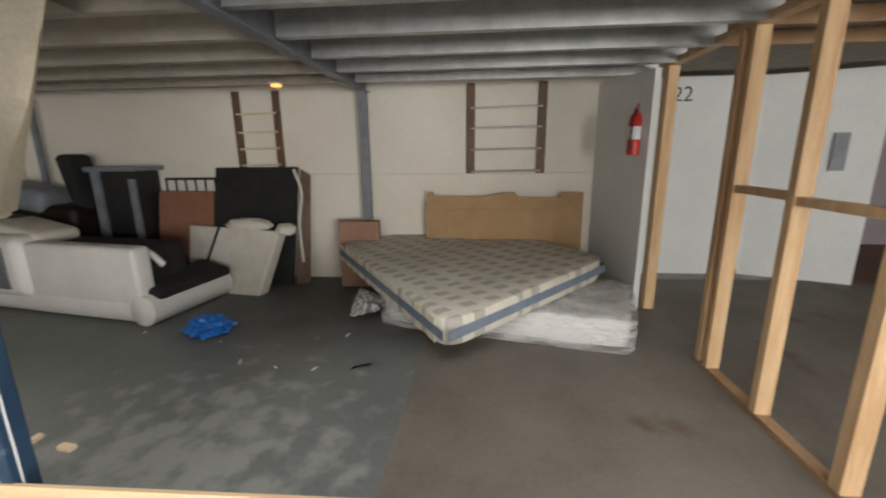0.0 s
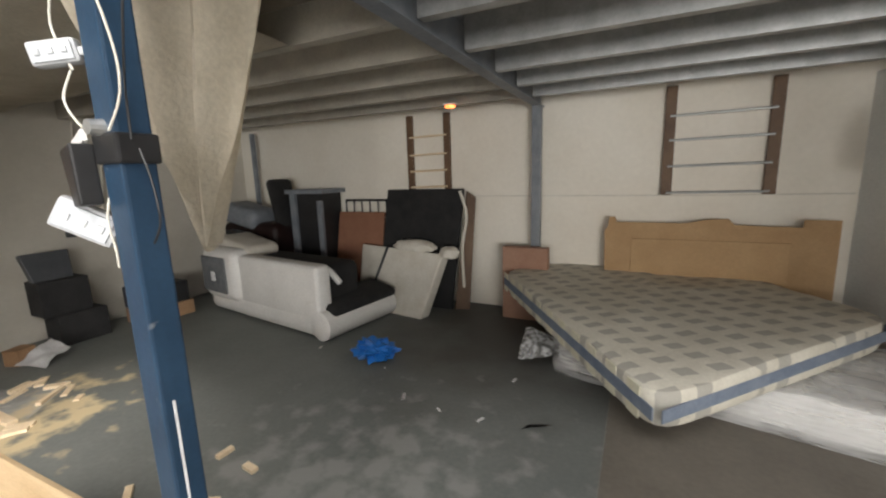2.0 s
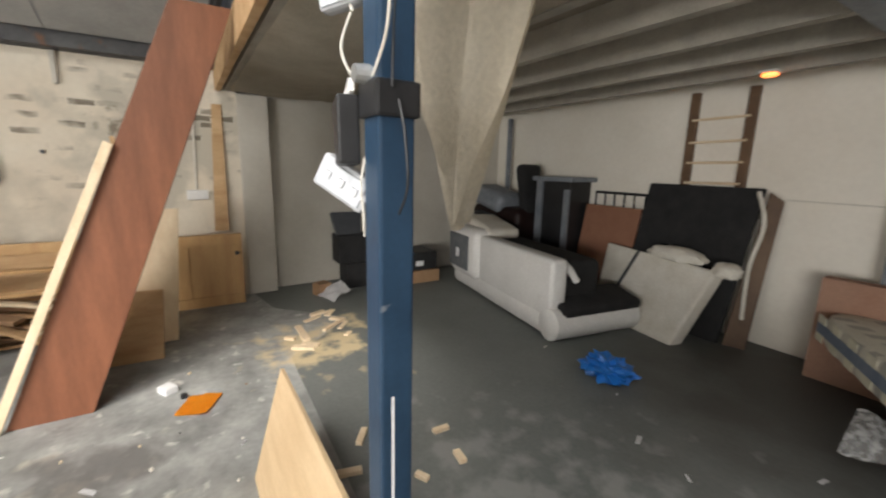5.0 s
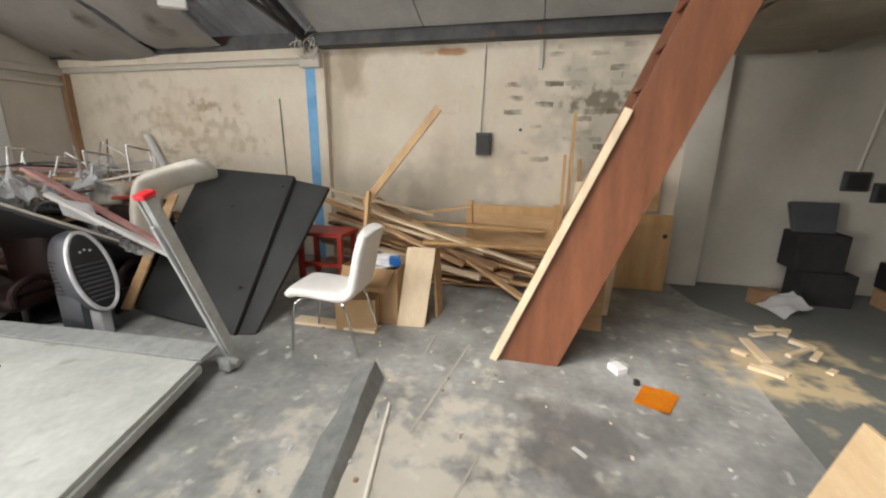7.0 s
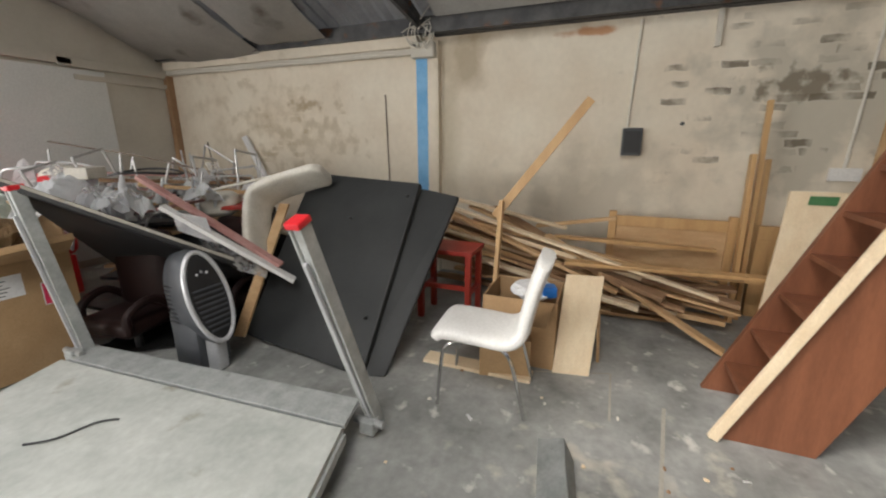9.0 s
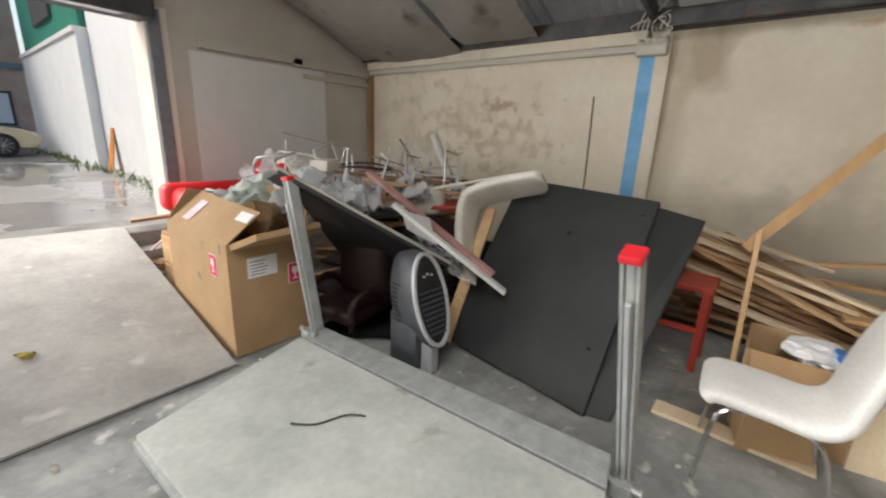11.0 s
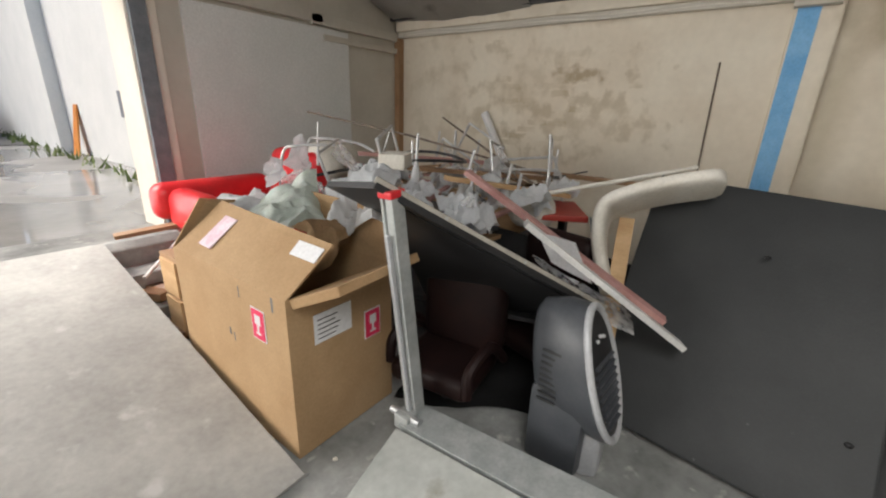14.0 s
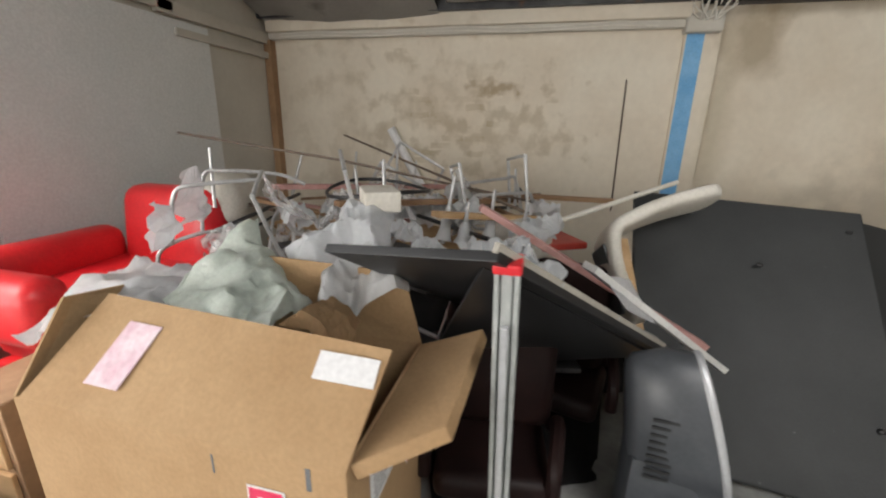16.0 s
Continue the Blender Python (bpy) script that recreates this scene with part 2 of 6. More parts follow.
PLANKDARK = material("weathered_plank", (0.26, 0.15, 0.08), (0.40, 0.25, 0.14), 2.0, 0.8, 0.2, fine=40)
PLANKPALE = material("pale_sawn_wood", (0.76, 0.60, 0.40), (0.84, 0.70, 0.50), 2.5, 0.7, 0.1, fine=40, stretch=(1, 5, 2))
PLY = material("plywood", (0.62, 0.44, 0.25), (0.72, 0.54, 0.33), 2.0, 0.6, 0.06, fine=40, stretch=(1, 6, 6))
ORANGEWOOD = material("varnished_pine", (0.52, 0.31, 0.135), (0.64, 0.41, 0.19), 1.5, 0.45, 0.08, fine=40, stretch=(5, 5, 0.8), spots=((0.40, 0.19, 0.06), 1.8, 0.70))
STAIRBROWN = material("red_brown_stained_wood", (0.17, 0.062, 0.030), (0.26, 0.100, 0.050), 2.0, 0.5, 0.12, fine=40, stretch=(4, 4, 0.6), spots=((0.42, 0.25, 0.17), 5.0, 0.72))
LADDERBROWN = material("dark_brown_wood", (0.10, 0.055, 0.03), (0.17, 0.10, 0.055), 3.0, 0.6, 0.1)
CARD = material("corrugated_cardboard", (0.40, 0.25, 0.125), (0.47, 0.31, 0.165), 3.0, 0.85, 0.1, fine=70)
CARDIN = material("cardboard_inside", (0.42, 0.27, 0.14), (0.48, 0.32, 0.17), 3.0, 0.9, 0.1, fine=70)
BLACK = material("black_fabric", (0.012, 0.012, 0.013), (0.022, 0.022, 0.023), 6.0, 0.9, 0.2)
BLACKPLASTIC = material("black_plastic", (0.014, 0.014, 0.015), (0.022, 0.022, 0.024), 6.0, 0.45, 0.05)
CHARCOAL = material("charcoal_leatherette", (0.020, 0.022, 0.023), (0.030, 0.032, 0.033), 2.5, 0.6, 0.1, fine=90, spots=((0.10, 0.10, 0.10), 25.0, 0.73))
MAROON = material("dark_maroon_leather", (0.012, 0.006, 0.006), (0.020, 0.009, 0.008), 5.0, 0.5, 0.1, sheen=0.2)
WHITELEATHER = material("white_leatherette", (0.76, 0.75, 0.73), (0.83, 0.82, 0.80), 3.0, 0.5, 0.06, spots=((0.55, 0.52, 0.47), 4.0, 0.72))
WHITEPAINT = material("white_paint", (0.76, 0.75, 0.73), (0.82, 0.81, 0.79), 4.0, 0.5, 0.06)
OFFWHITE = material("grubby_white_foam", (0.66, 0.62, 0.54), (0.76, 0.73, 0.66), 5.0, 0.8, 0.2, spots=((0.42, 0.36, 0.26), 4.0, 0.68))
GREYMESH = material("grey_mesh_fabric", (0.12, 0.13, 0.14), (0.17, 0.18, 0.19), 12.0, 0.8, 0.2)
CHROME = material("chrome_tube", (0.62, 0.62, 0.62), (0.72, 0.72, 0.72), 8.0, 0.2, 0.0, metal=1.0)
ALU = material("scuffed_aluminium", (0.38, 0.40, 0.39), (0.52, 0.54, 0.53), 10.0, 0.5, 0.08, metal=0.25, spots=((0.30, 0.30, 0.29), 9.0, 0.66))
PLATFORM = material("scuffed_grey_board", (0.43, 0.45, 0.42), (0.60, 0.615, 0.58), 2.2, 0.65, 0.1, fine=25, spots=((0.25, 0.22, 0.16), 3.5, 0.66))
RAMPBOARD = material("grey_ply_ramp", (0.33, 0.32, 0.30), (0.45, 0.44, 0.41), 2.4, 0.75, 0.15, fine=30, spots=((0.52, 0.51, 0.49), 5.0, 0.64))
REDCAP = material("red_plastic", (0.70, 0.02, 0.03), (0.80, 0.04, 0.05), 5.0, 0.4, 0.0)
REDLEATHER = material("red_leatherette", (0.60, 0.012, 0.02), (0.72, 0.03, 0.035), 3.0, 0.35, 0.06)
REDWOOD = material("red_painted_wood", (0.34, 0.03, 0.02), (0.44, 0.05, 0.03), 4.0, 0.5, 0.1)
PINKRED = material("red_print", (0.72, 0.03, 0.10), (0.78, 0.05, 0.14), 5.0, 0.6, 0.0)
PAPER = material("white_paper", (0.76, 0.76, 0.77), (0.84, 0.84, 0.85), 5.0, 0.7, 0.03)
ORANGEPAPER = material("orange_card", (0.85, 0.30, 0.01), (0.90, 0.36, 0.02), 5.0, 0.6, 0.03)
BLUEBAG = material("blue_plastic_bag", (0.01, 0.13, 0.50), (0.02, 0.20, 0.65), 9.0, 0.35, 0.3)
FANGREY = material("dark_grey_plastic", (0.055, 0.06, 0.068), (0.075, 0.08, 0.09), 6.0, 0.4, 0.03)
SILVER = material("silver_plastic", (0.50, 0.51, 0.53), (0.58, 0.59, 0.61), 6.0, 0.35, 0.02, metal=0.3)
DUSTYSHEET = material("dusty_cream_cloth", (0.58, 0.52, 0.41), (0.70, 0.64, 0.53), 3.0, 0.8, 0.25)
EXTRED = material("red_enamel", (0.55, 0.015, 0.015), (0.65, 0.03, 0.025), 5.0, 0.3, 0.02)
MATTOP = material("quilted_ticking", (0.58, 0.55, 0.48), (0.68, 0.65, 0.58), 3.0, 0.85, 0.2)
MATBLUE = material("blue_grey_ticking", (0.16, 0.20, 0.27), (0.22, 0.26, 0.33), 8.0, 0.85, 0.1)
MATCREAM = material("cream_ticking", (0.68, 0.65, 0.50), (0.76, 0.73, 0.60), 8.0, 0.85, 0.1)
PALEGREEN = material("pale_green_plastic", (0.70, 0.77, 0.70), (0.80, 0.85, 0.79), 5.0, 0.35, 0.2)
PINKWOOD = material("dusty_pink_batten", (0.42, 0.20, 0.18), (0.58, 0.34, 0.31), 6.0, 0.7, 0.1)
ASPHALT = material("wet_asphalt", (0.07, 0.07, 0.068), (0.15, 0.145, 0.135), 0.7, 0.35, 0.1, fine=30)
YARD = material("wet_concrete_yard", (0.27, 0.265, 0.25), (0.42, 0.41, 0.39), 0.6, 0.12, 0.04, fine=12)
FACADEBRICK = material("buff_brick", (0.50, 0.35, 0.27), (0.60, 0.45, 0.36), 2.0, 0.9, 0.2)
GREENCLAD = material("green_cladding", (0.02, 0.20, 0.14), (0.03, 0.25, 0.18), 2.0, 0.5, 0.05)
CARGOLD = material("pale_gold_car_paint", (0.50, 0.46, 0.33), (0.55, 0.51, 0.38), 2.0, 0.25, 0.0, metal=0.5)
RUBBER = material("tyre_rubber", (0.015, 0.015, 0.015), (0.025, 0.025, 0.025), 9.0, 0.8, 0.1)
ORANGEBOARD = material("orange_painted_board", (0.62, 0.22, 0.04), (0.70, 0.28, 0.06), 3.0, 0.6, 0.1)
GRASS = material("weeds", (0.10, 0.15, 0.04), (0.20, 0.25, 0.09), 9.0, 0.8, 0.2)
DARKGREY = material("dark_grey_enclosure", (0.045, 0.05, 0.055), (0.065, 0.07, 0.075), 6.0, 0.5, 0.04)
SIGNGREEN = material("green_sign", (0.05, 0.16, 0.06), (0.07, 0.20, 0.08), 6.0, 0.5, 0.0)
INK = material("dark_ink", (0.06, 0.06, 0.065), (0.09, 0.09, 0.095), 9.0, 0.7, 0.0)
RUSTPIPE = material("brown_rod", (0.12, 0.09, 0.07), (0.20, 0.15, 0.11), 8.0, 0.6, 0.1)

GLASS = bpy.data.materials.new("window_glass")
GLASS.use_nodes = True
gp = GLASS.node_tree.nodes["Principled BSDF"]
gp.inputs["Base Color"].default_value, gp.inputs["Roughness"].default_value = (0.45, 0.48, 0.50, 1), 0.08
gp.inputs["Metallic"].default_value = 0.6
FILM = bpy.data.materials.new("clear_plastic_film")
FILM.use_nodes = True
ft = FILM.node_tree
fp = ft.nodes["Principled BSDF"]
fp.inputs["Base Color"].default_value, fp.inputs["Roughness"].default_value = (0.9, 0.9, 0.9, 1), 0.2
tr = ft.nodes.new("ShaderNodeBsdfTransparent")
mxs = ft.nodes.new("ShaderNodeMixShader")
fno = ft.nodes.new("ShaderNodeTexNoise")
fno.inputs["Scale"].default_value = 7.0
fmr = ft.nodes.new("ShaderNodeMapRange")
fmr.inputs["From Min"].default_value, fmr.inputs["From Max"].default_value = 0.35, 0.65
fmr.inputs["To Min"].default_value, fmr.inputs["To Max"].default_value = 0.15, 0.55
ft.links.new(fno.outputs[0], fmr.inputs["Value"])
ft.links.new(fmr.outputs[0], mxs.inputs[0])
ft.links.new(tr.outputs[0], mxs.inputs[1])
ft.links.new(fp.outputs[0], mxs.inputs[2])
ft.links.new(mxs.outputs[0], ft.nodes["Material Output"].inputs[0])
GLOW = bpy.data.materials.new("lit_orange_lamp")
GLOW.use_nodes = True
GLOW.node_tree.nodes["Principled BSDF"].inputs["Emission Color"].default_value = (1.0, 0.20, 0.02, 1)
GLOW.node_tree.nodes["Principled BSDF"].inputs["Emission Strength"].default_value = 1.6

FLOODWHITE = material("dusty_white_plastic", (0.42, 0.43, 0.45), (0.52, 0.53, 0.55), 7.0, 0.5, 0.05)
PALELENS = material("pale_lamp_lens", (0.46, 0.48, 0.52), (0.58, 0.60, 0.63), 9.0, 0.3, 0.03)
MILKY = material("milky_plastic_sheet", (0.84, 0.85, 0.86), (0.91, 0.92, 0.93), 6.0, 0.3, 0.15)
mt0 = MILKY.node_tree
tl0, ms0 = mt0.nodes.new("ShaderNodeBsdfTranslucent"), mt0.nodes.new("ShaderNodeMixShader")
tl0.inputs["Color"].default_value = (0.92, 0.93, 0.94, 1)
ms0.inputs[0].default_value = 0.45
mt0.links.new(mt0.nodes["Principled BSDF"].outputs[0], ms0.inputs[1])
mt0.links.new(tl0.outputs[0], ms0.inputs[2])
mt0.links.new(ms0.outputs[0], mt0.nodes["Material Output"].inputs[0])
SCRAPTUBE = material("dull_chromed_tube", (0.50, 0.50, 0.50), (0.66, 0.66, 0.66), 9.0, 0.35, 0.0, metal=0.45)

# ---- building helpers ----
BASE = {}


def thing(name, p, label, category, group="", kind=""):
    ob = new(name)
    ob.empty_display_size = 0.1
    ob.location = p
    BASE[ob.name] = Vector(p)
    return tagged(ob, label, category, group, kind)


def mesh_of(bm, name, mat, smooth=False):
    bmesh.ops.recalc_face_normals(bm, faces=bm.faces)
    if smooth:
        for e in bm.edges:
            e.smooth = e.calc_face_angle(0.0) < 0.75
    me = bpy.data.meshes.new(name)
    bm.to_mesh(me)
    bm.free()
    me.materials.append(mat)
    if smooth:
        for f in me.polygons:
            f.use_smooth = True
    return me


def part(name, bm, mat, parent, label="", smooth=False):
    ob = new(name, mesh_of(bm, name, mat, smooth))
    ob.parent = parent
    ob.location = -BASE.get(parent.name, Vector((0, 0, 0)))
    return tagged(ob, label) if label else ob


def single(name, bm, mat, label, category, group="", kind="", smooth=False):
    return tagged(new(name, mesh_of(bm, name, mat, smooth)), label, category, group, kind)


def structure(name, bm, mat, label, category):
    return single(name, bm, mat, label, category, kind="structure")


def add_box(bm, c, s, m=None, bevel=0.0):
    mm = Matrix.Translation(c) @ (m or Matrix()) @ Matrix.Diagonal((*s, 1))
    vs = bmesh.ops.create_cube(bm, size=1.0, matrix=mm)["verts"]
    if bevel:
        es = list({e for v in vs for e in v.link_edges})
        bmesh.ops.bevel(bm, geom=es, offset=bevel, segments=2, profile=0.6, affect="EDGES")
    return bm


def box(c, s, m=None, bevel=0.0):
    return add_box(bmesh.new(), c, s, m, bevel)


def lohi(a, b, bevel=0.0):
    a, b = Vector(a), Vector(b)
    return box((a + b) / 2, [abs(k) for k in (b - a)], None, bevel)


def add_beam(bm, p, q, w, h, bevel=0.003, up=(0, 0, 1)):
    """A bar from p to q, w across and h along up."""
    p, q = Vector(p), Vector(q)
    y = (q - p).normalized()
    x = y.cross(Vector(up))
    x = x.normalized() if x.length > 1e-4 else Vector((1, 0, 0))
    z = x.cross(y)
    m = Matrix((x, y, z)).transposed().to_4x4()
    return add_box(bm, (p + q) / 2, (w, (q - p).length, h), m, bevel)


def beam(p, q, w, h, bevel=0.003, up=(0, 0, 1)):
    return add_beam(bmesh.new(), p, q, w, h, bevel, up)


def add_tube(bm, pts, r, seg=8):
    pts = [Vector(p) for p in pts]
    rings = []
    for i, p in enumerate(pts):
        d = (pts[min(i + 1, len(pts) - 1)] - pts[max(i - 1, 0)]).normalized()
        a = d.cross(Vector((0.31, 0.17, 0.93)))
        if a.length < 0.05:
            a = d.cross(Vector((1, 0, 0)))
        a.normalize()
        b = d.cross(a)
        rr = r[i] if isinstance(r, (list, tuple)) else r
        rings.append([bm.verts.new(p + rr * (math.cos(k * math.tau / seg) * a + math.sin(k * math.tau / seg) * b)) for k in range(seg)])
    for r0, r1 in zip(rings, rings[1:]):
        for k in range(seg):
            bm.faces.new((r0[k], r0[(k + 1) % seg], r1[(k + 1) % seg], r1[k]))
    bm.faces.new(rings[0][::-1])
    bm.faces.new(rings[-1])
    return bm


def tube(pts, r, seg=8):
    return add_tube(bmesh.new(), pts, r, seg)


def curve_points(pts, n=6):
    """A smooth line through points."""
    pts = [Vector(p) for p in pts]
    out = []
    for i in range(len(pts) - 1):
        p0, p1, p2, p3 = pts[max(i - 1, 0)], pts[i], pts[i + 1], pts[min(i + 2, len(pts) - 1)]
        for k in range(n):
            t = k / n
            out.append(0.5 * (2 * p1 + (p2 - p0) * t + (2 * p0 - 5 * p1 + 4 * p2 - p3) * t * t + (3 * p1 - p0 - 3 * p2 + p3) * t ** 3))
    return out + [pts[-1]]


def sheet(a, b, c, d, nu=12, nv=12, lump=0.0, freq=3.0, thick=0.004, seed=0.0, sag=0.0):
    """A thin sheet over the quad a b c d, with creases and sag."""
    a, b, c, d = (Vector(k) for k in (a, b, c, d))
    n = (b - a).cross(d - a).normalized()
    bm = bmesh.new()
    grid = []
    for i in range(nu + 1):
        row = []
        for j in range(nv + 1):
            u, v = i / nu, j / nv
            p = a * (1 - u) * (1 - v) + b * u * (1 - v) + c * u * v + d * (1 - u) * v
            k = noise.noise(p * freq + Vector((seed, seed * 2, 0))) + 0.5 * noise.noise(p * freq * 2.3 + Vector((0, seed, 5)))
            row.append(bm.verts.new(p + n * k * lump - Vector((0, 0, 1)) * sag * 16 * u * (1 - u) * v * (1 - v)))
        grid.append(row)
    for i in range(nu):
        for j in range(nv):
            bm.faces.new((grid[i][j], grid[i + 1][j], grid[i + 1][j + 1], grid[i][j + 1]))
    if thick:
        bmesh.ops.solidify(bm, geom=list(bm.faces), thickness=thick)
    return bm


def crumple(a, b, c, d, n=30, lump=0.08, freq=5.0, seed=0.0):
    """A thin crumpled film with sharp folds, ragged at its edge."""
    a, b, c, d = (Vector(k) for k in (a, b, c, d))
    up = (b - a).cross(d - a).normalized()
    up = -up if up.z < 0 else up
    bm = bmesh.new()
    grid = []
    for i in range(n + 1):
        row = []
        for j in range(n + 1):
            u, v = i / n, j / n
            p = a * (1 - u) * (1 - v) + b * u * (1 - v) + c * u * v + d * (1 - u) * v
            q = p * freq + Vector((seed, seed * 1.7, 0))
            k = 0.75 - 2.2 * abs(noise.noise(q)) - 1.1 * abs(noise.noise(q * 2.1 + Vector((4, 1, seed)))) - 0.5 * abs(noise.noise(q * 4.7))
            rim = min(u, v, 1 - u, 1 - v)
            drop = max(0.0, 0.14 - rim) * 0.5
            wob = noise.noise_vector(q * 1.3) * (0.10 * max(0.0, 1 - rim * 5) + 0.015)
            row.append(bm.verts.new(p + wob + up * (k * lump - drop)))
        grid.append(row)
    for i in range(n):
        for j in range(n):
            bm.faces.new((grid[i][j], grid[i + 1][j], grid[i + 1][j + 1], grid[i][j + 1]))
    bmesh.ops.solidify(bm, geom=list(bm.faces), thickness=0.002)
    return bm


def prism(points, axis, lo, hi, bevel=0.0):
    """An outline of pairs, pulled along an axis (0, 1 or 2) from lo to hi."""
    bm = bmesh.new()
    def at(p, k):
        q = list(p)
        q.insert(axis, k)
        return bm.verts.new(q)
    A, B = [at(p, lo) for p in points], [at(p, hi) for p in points]
    n = len(points)
    bm.faces.new(A)
    bm.faces.new(B[::-1])
    for i in range(n):
        bm.faces.new((A[i], B[i], B[(i + 1) % n], A[(i + 1) % n]))
    if bevel:
        bmesh.ops.bevel(bm, geom=list(bm.edges), offset=bevel, segments=2, profile=0.6, affect="EDGES")
    return bm


def slab(pts, thick, bevel=0.0):
    """A flat board over a loop of 3D points, thickened downwards along its normal."""
    pts = [Vector(p) for p in pts]
    n = (pts[1] - pts[0]).cross(pts[2] - pts[0]).normalized()
    if n.z < 0:
        n = -n
    bm = bmesh.new()
    A = [bm.verts.new(p) for p in pts]
    B = [bm.verts.new(p - n * thick) for p in pts]
    k = len(pts)
    bm.faces.new(A)
    bm.faces.new(B[::-1])
    for i in range(k):
        bm.faces.new((A[i], B[i], B[(i + 1) % k], A[(i + 1) % k]))
    if bevel:
        bmesh.ops.bevel(bm, geom=list(bm.edges), offset=bevel, segments=2, profile=0.6, affect="EDGES")
    return bm


def blob(c, s, lump=0.2, freq=6.0, sub=3, seed=0.0, flat=True):
    bm = bmesh.new()
    bmesh.ops.create_icosphere(bm, subdivisions=sub, radius=1.0)
    c, s = Vector(c), Vector(s)
    for v in bm.verts:
        k = 1 + lump * (noise.noise(v.co * freq * 0.5 + Vector((seed, 3, seed))) + 0.6 * noise.noise(v.co * freq + Vector((1, seed, 0))))
        v.co = Vector((v.co.x * s.x * k, v.co.y * s.y * k, v.co.z * s.z * k))
        if flat:
            v.co.z = max(v.co.z, -0.6 * s.z)
        v.co += c
    return bm


def rounded(c, s, r=0.08, m=None, bulge=0.0):
    """A padded block with soft edges."""
    bm = bmesh.new()
    bmesh.ops.create_cube(bm, size=1.0, matrix=Matrix.Diagonal((*s, 1)))
    bmesh.ops.bevel(bm, geom=list(bm.edges), offset=min(r, 0.45 * min(s)), segments=4, profile=0.5, affect="EDGES")
    bmesh.ops.transform(bm, matrix=Matrix.Translation(c) @ (m or Matrix()), verts=bm.verts)
    return bm


def rotz(a):
    return Matrix.Rotation(radians(a), 4, "Z")


def text_mesh(words, size, m, mat, name, parent=None):
    cu = bpy.data.curves.new(name, "FONT")
    cu.body, cu.size, cu.extrude, cu.align_x, cu.align_y = words, size, 0.001, "CENTER", "CENTER"
    tmp = bpy.data.objects.new(name, cu)
    me = bpy.data.meshes.new_from_object(tmp)
    bpy.data.objects.remove(tmp)
    me.transform(m)
    me.materials.append(mat)
    ob = new(name, me)
    if parent:
        ob.parent = parent
        ob.location = -BASE.get(parent.name, Vector((0, 0, 0)))
    return ob


def padded_shell(prof, side, widths, thick):
    """A rounded pad swept along a profile; side is its width direction."""
    side = Vector(side).normalized()
    bm = bmesh.new()
    rings, n = [], 24
    for i, q in enumerate(prof):
        d = (prof[min(i + 1, len(prof) - 1)] - prof[max(i - 1, 0)]).normalized()
        nn = d.cross(side).normalized()
        ring = []
        for k in range(n):
            a = k * math.tau / n
            ca, sa = math.cos(a), math.sin(a)
            ring.append(bm.verts.new(q + side * widths[i] * math.copysign(abs(ca) ** 0.35, ca) + nn * thick * math.copysign(abs(sa) ** 0.7, sa)))
        rings.append(ring)
    for r0, r1 in zip(rings, rings[1:]):
        for k in range(n):
            bm.faces.new((r0[k], r0[(k + 1) % n], r1[(k + 1) % n], r1[k]))
    bm.faces.new(rings[0][::-1])
    bm.faces.new(rings[-1])
    return bm

# ---- setting ----
structure("floor", lohi((-6.6, -7.4, -0.15), (8.2, 8.2, 0)), CONCRETE, "grey concrete floor, dusty, with dark painted patches", "floor")
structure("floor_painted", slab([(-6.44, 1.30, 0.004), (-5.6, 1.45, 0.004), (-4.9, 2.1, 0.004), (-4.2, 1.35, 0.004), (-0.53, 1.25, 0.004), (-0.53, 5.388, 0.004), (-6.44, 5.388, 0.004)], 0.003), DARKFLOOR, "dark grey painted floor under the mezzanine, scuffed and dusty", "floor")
structure("floor_brown", slab([(-0.528, 0.5, 0.004), (1.9, 0.3, 0.004), (7.9, 0.3, 0.004), (7.9, 5.8, 0.004), (-0.528, 5.388, 0.004)], 0.003), BROWNCONC, "brown stained bare concrete floor", "floor")
# west wall: north of the pier and the bay south of it
structure("wall_west", lohi((-6.6, -3.0, 0), (-6.29, 1.28, 2.78)), CREAM, "cream painted brick wall with mould and blown paint", "wall")
structure("wall_west_bay", lohi((-6.6, -7.5, 0), (-6.235, -3.0, 2.78)), CREAM, "cream painted wall with brown mould spots", "wall")
structure("pier", lohi((-6.55, -3.18, 0), (-6.20, -2.90, 2.62), 0.01), CREAM, "cream painted brick pier", "pier")
structure("blue_stripe", lohi((-6.2, -3.165, 0), (-6.196, -3.03, 2.44)), BLUEPAINT, "pale blue painted stripe on the pier", "trim")
structure("wall_ledge", lohi((-6.4, -7.15, 2.55), (-6.12, -3.12, 2.775), 0.012), CREAM, "cream painted concrete ledge", "ledge")
structure("trim", lohi((-6.235, -7.15, 2.485), (-6.16, -3.1, 2.55), 0.01), GREYWALL, "grubby timber rail with cables", "trim")
structure("wall_west_store", lohi((-6.75, 1.28, 0), (-6.45, 5.5, 2.9)), GREYWALL, "grey-white plastered wall under the mezzanine", "wall")
structure("wall_pier_store", lohi((-6.6, 1.28, 0), (-6.27, 1.62, 2.44), 0.01), GREYWALL, "grey-white plastered pier", "pier")
structure("wall_north", lohi((-6.75, 5.39, 0), (1.75, 5.65, 2.9)), WHITEWALL, "white painted block wall", "wall")
structure("wall_east", lohi((8.0, -7.5, 0), (8.3, 8.2, 3.2)), GREYWALL, "plain grey wall", "wall")
structure("wall_north_side", lohi((1.75, 7.9, 0), (8.2, 8.2, 3.2)), PURPLE, "mauve grey wall of the side room", "wall")

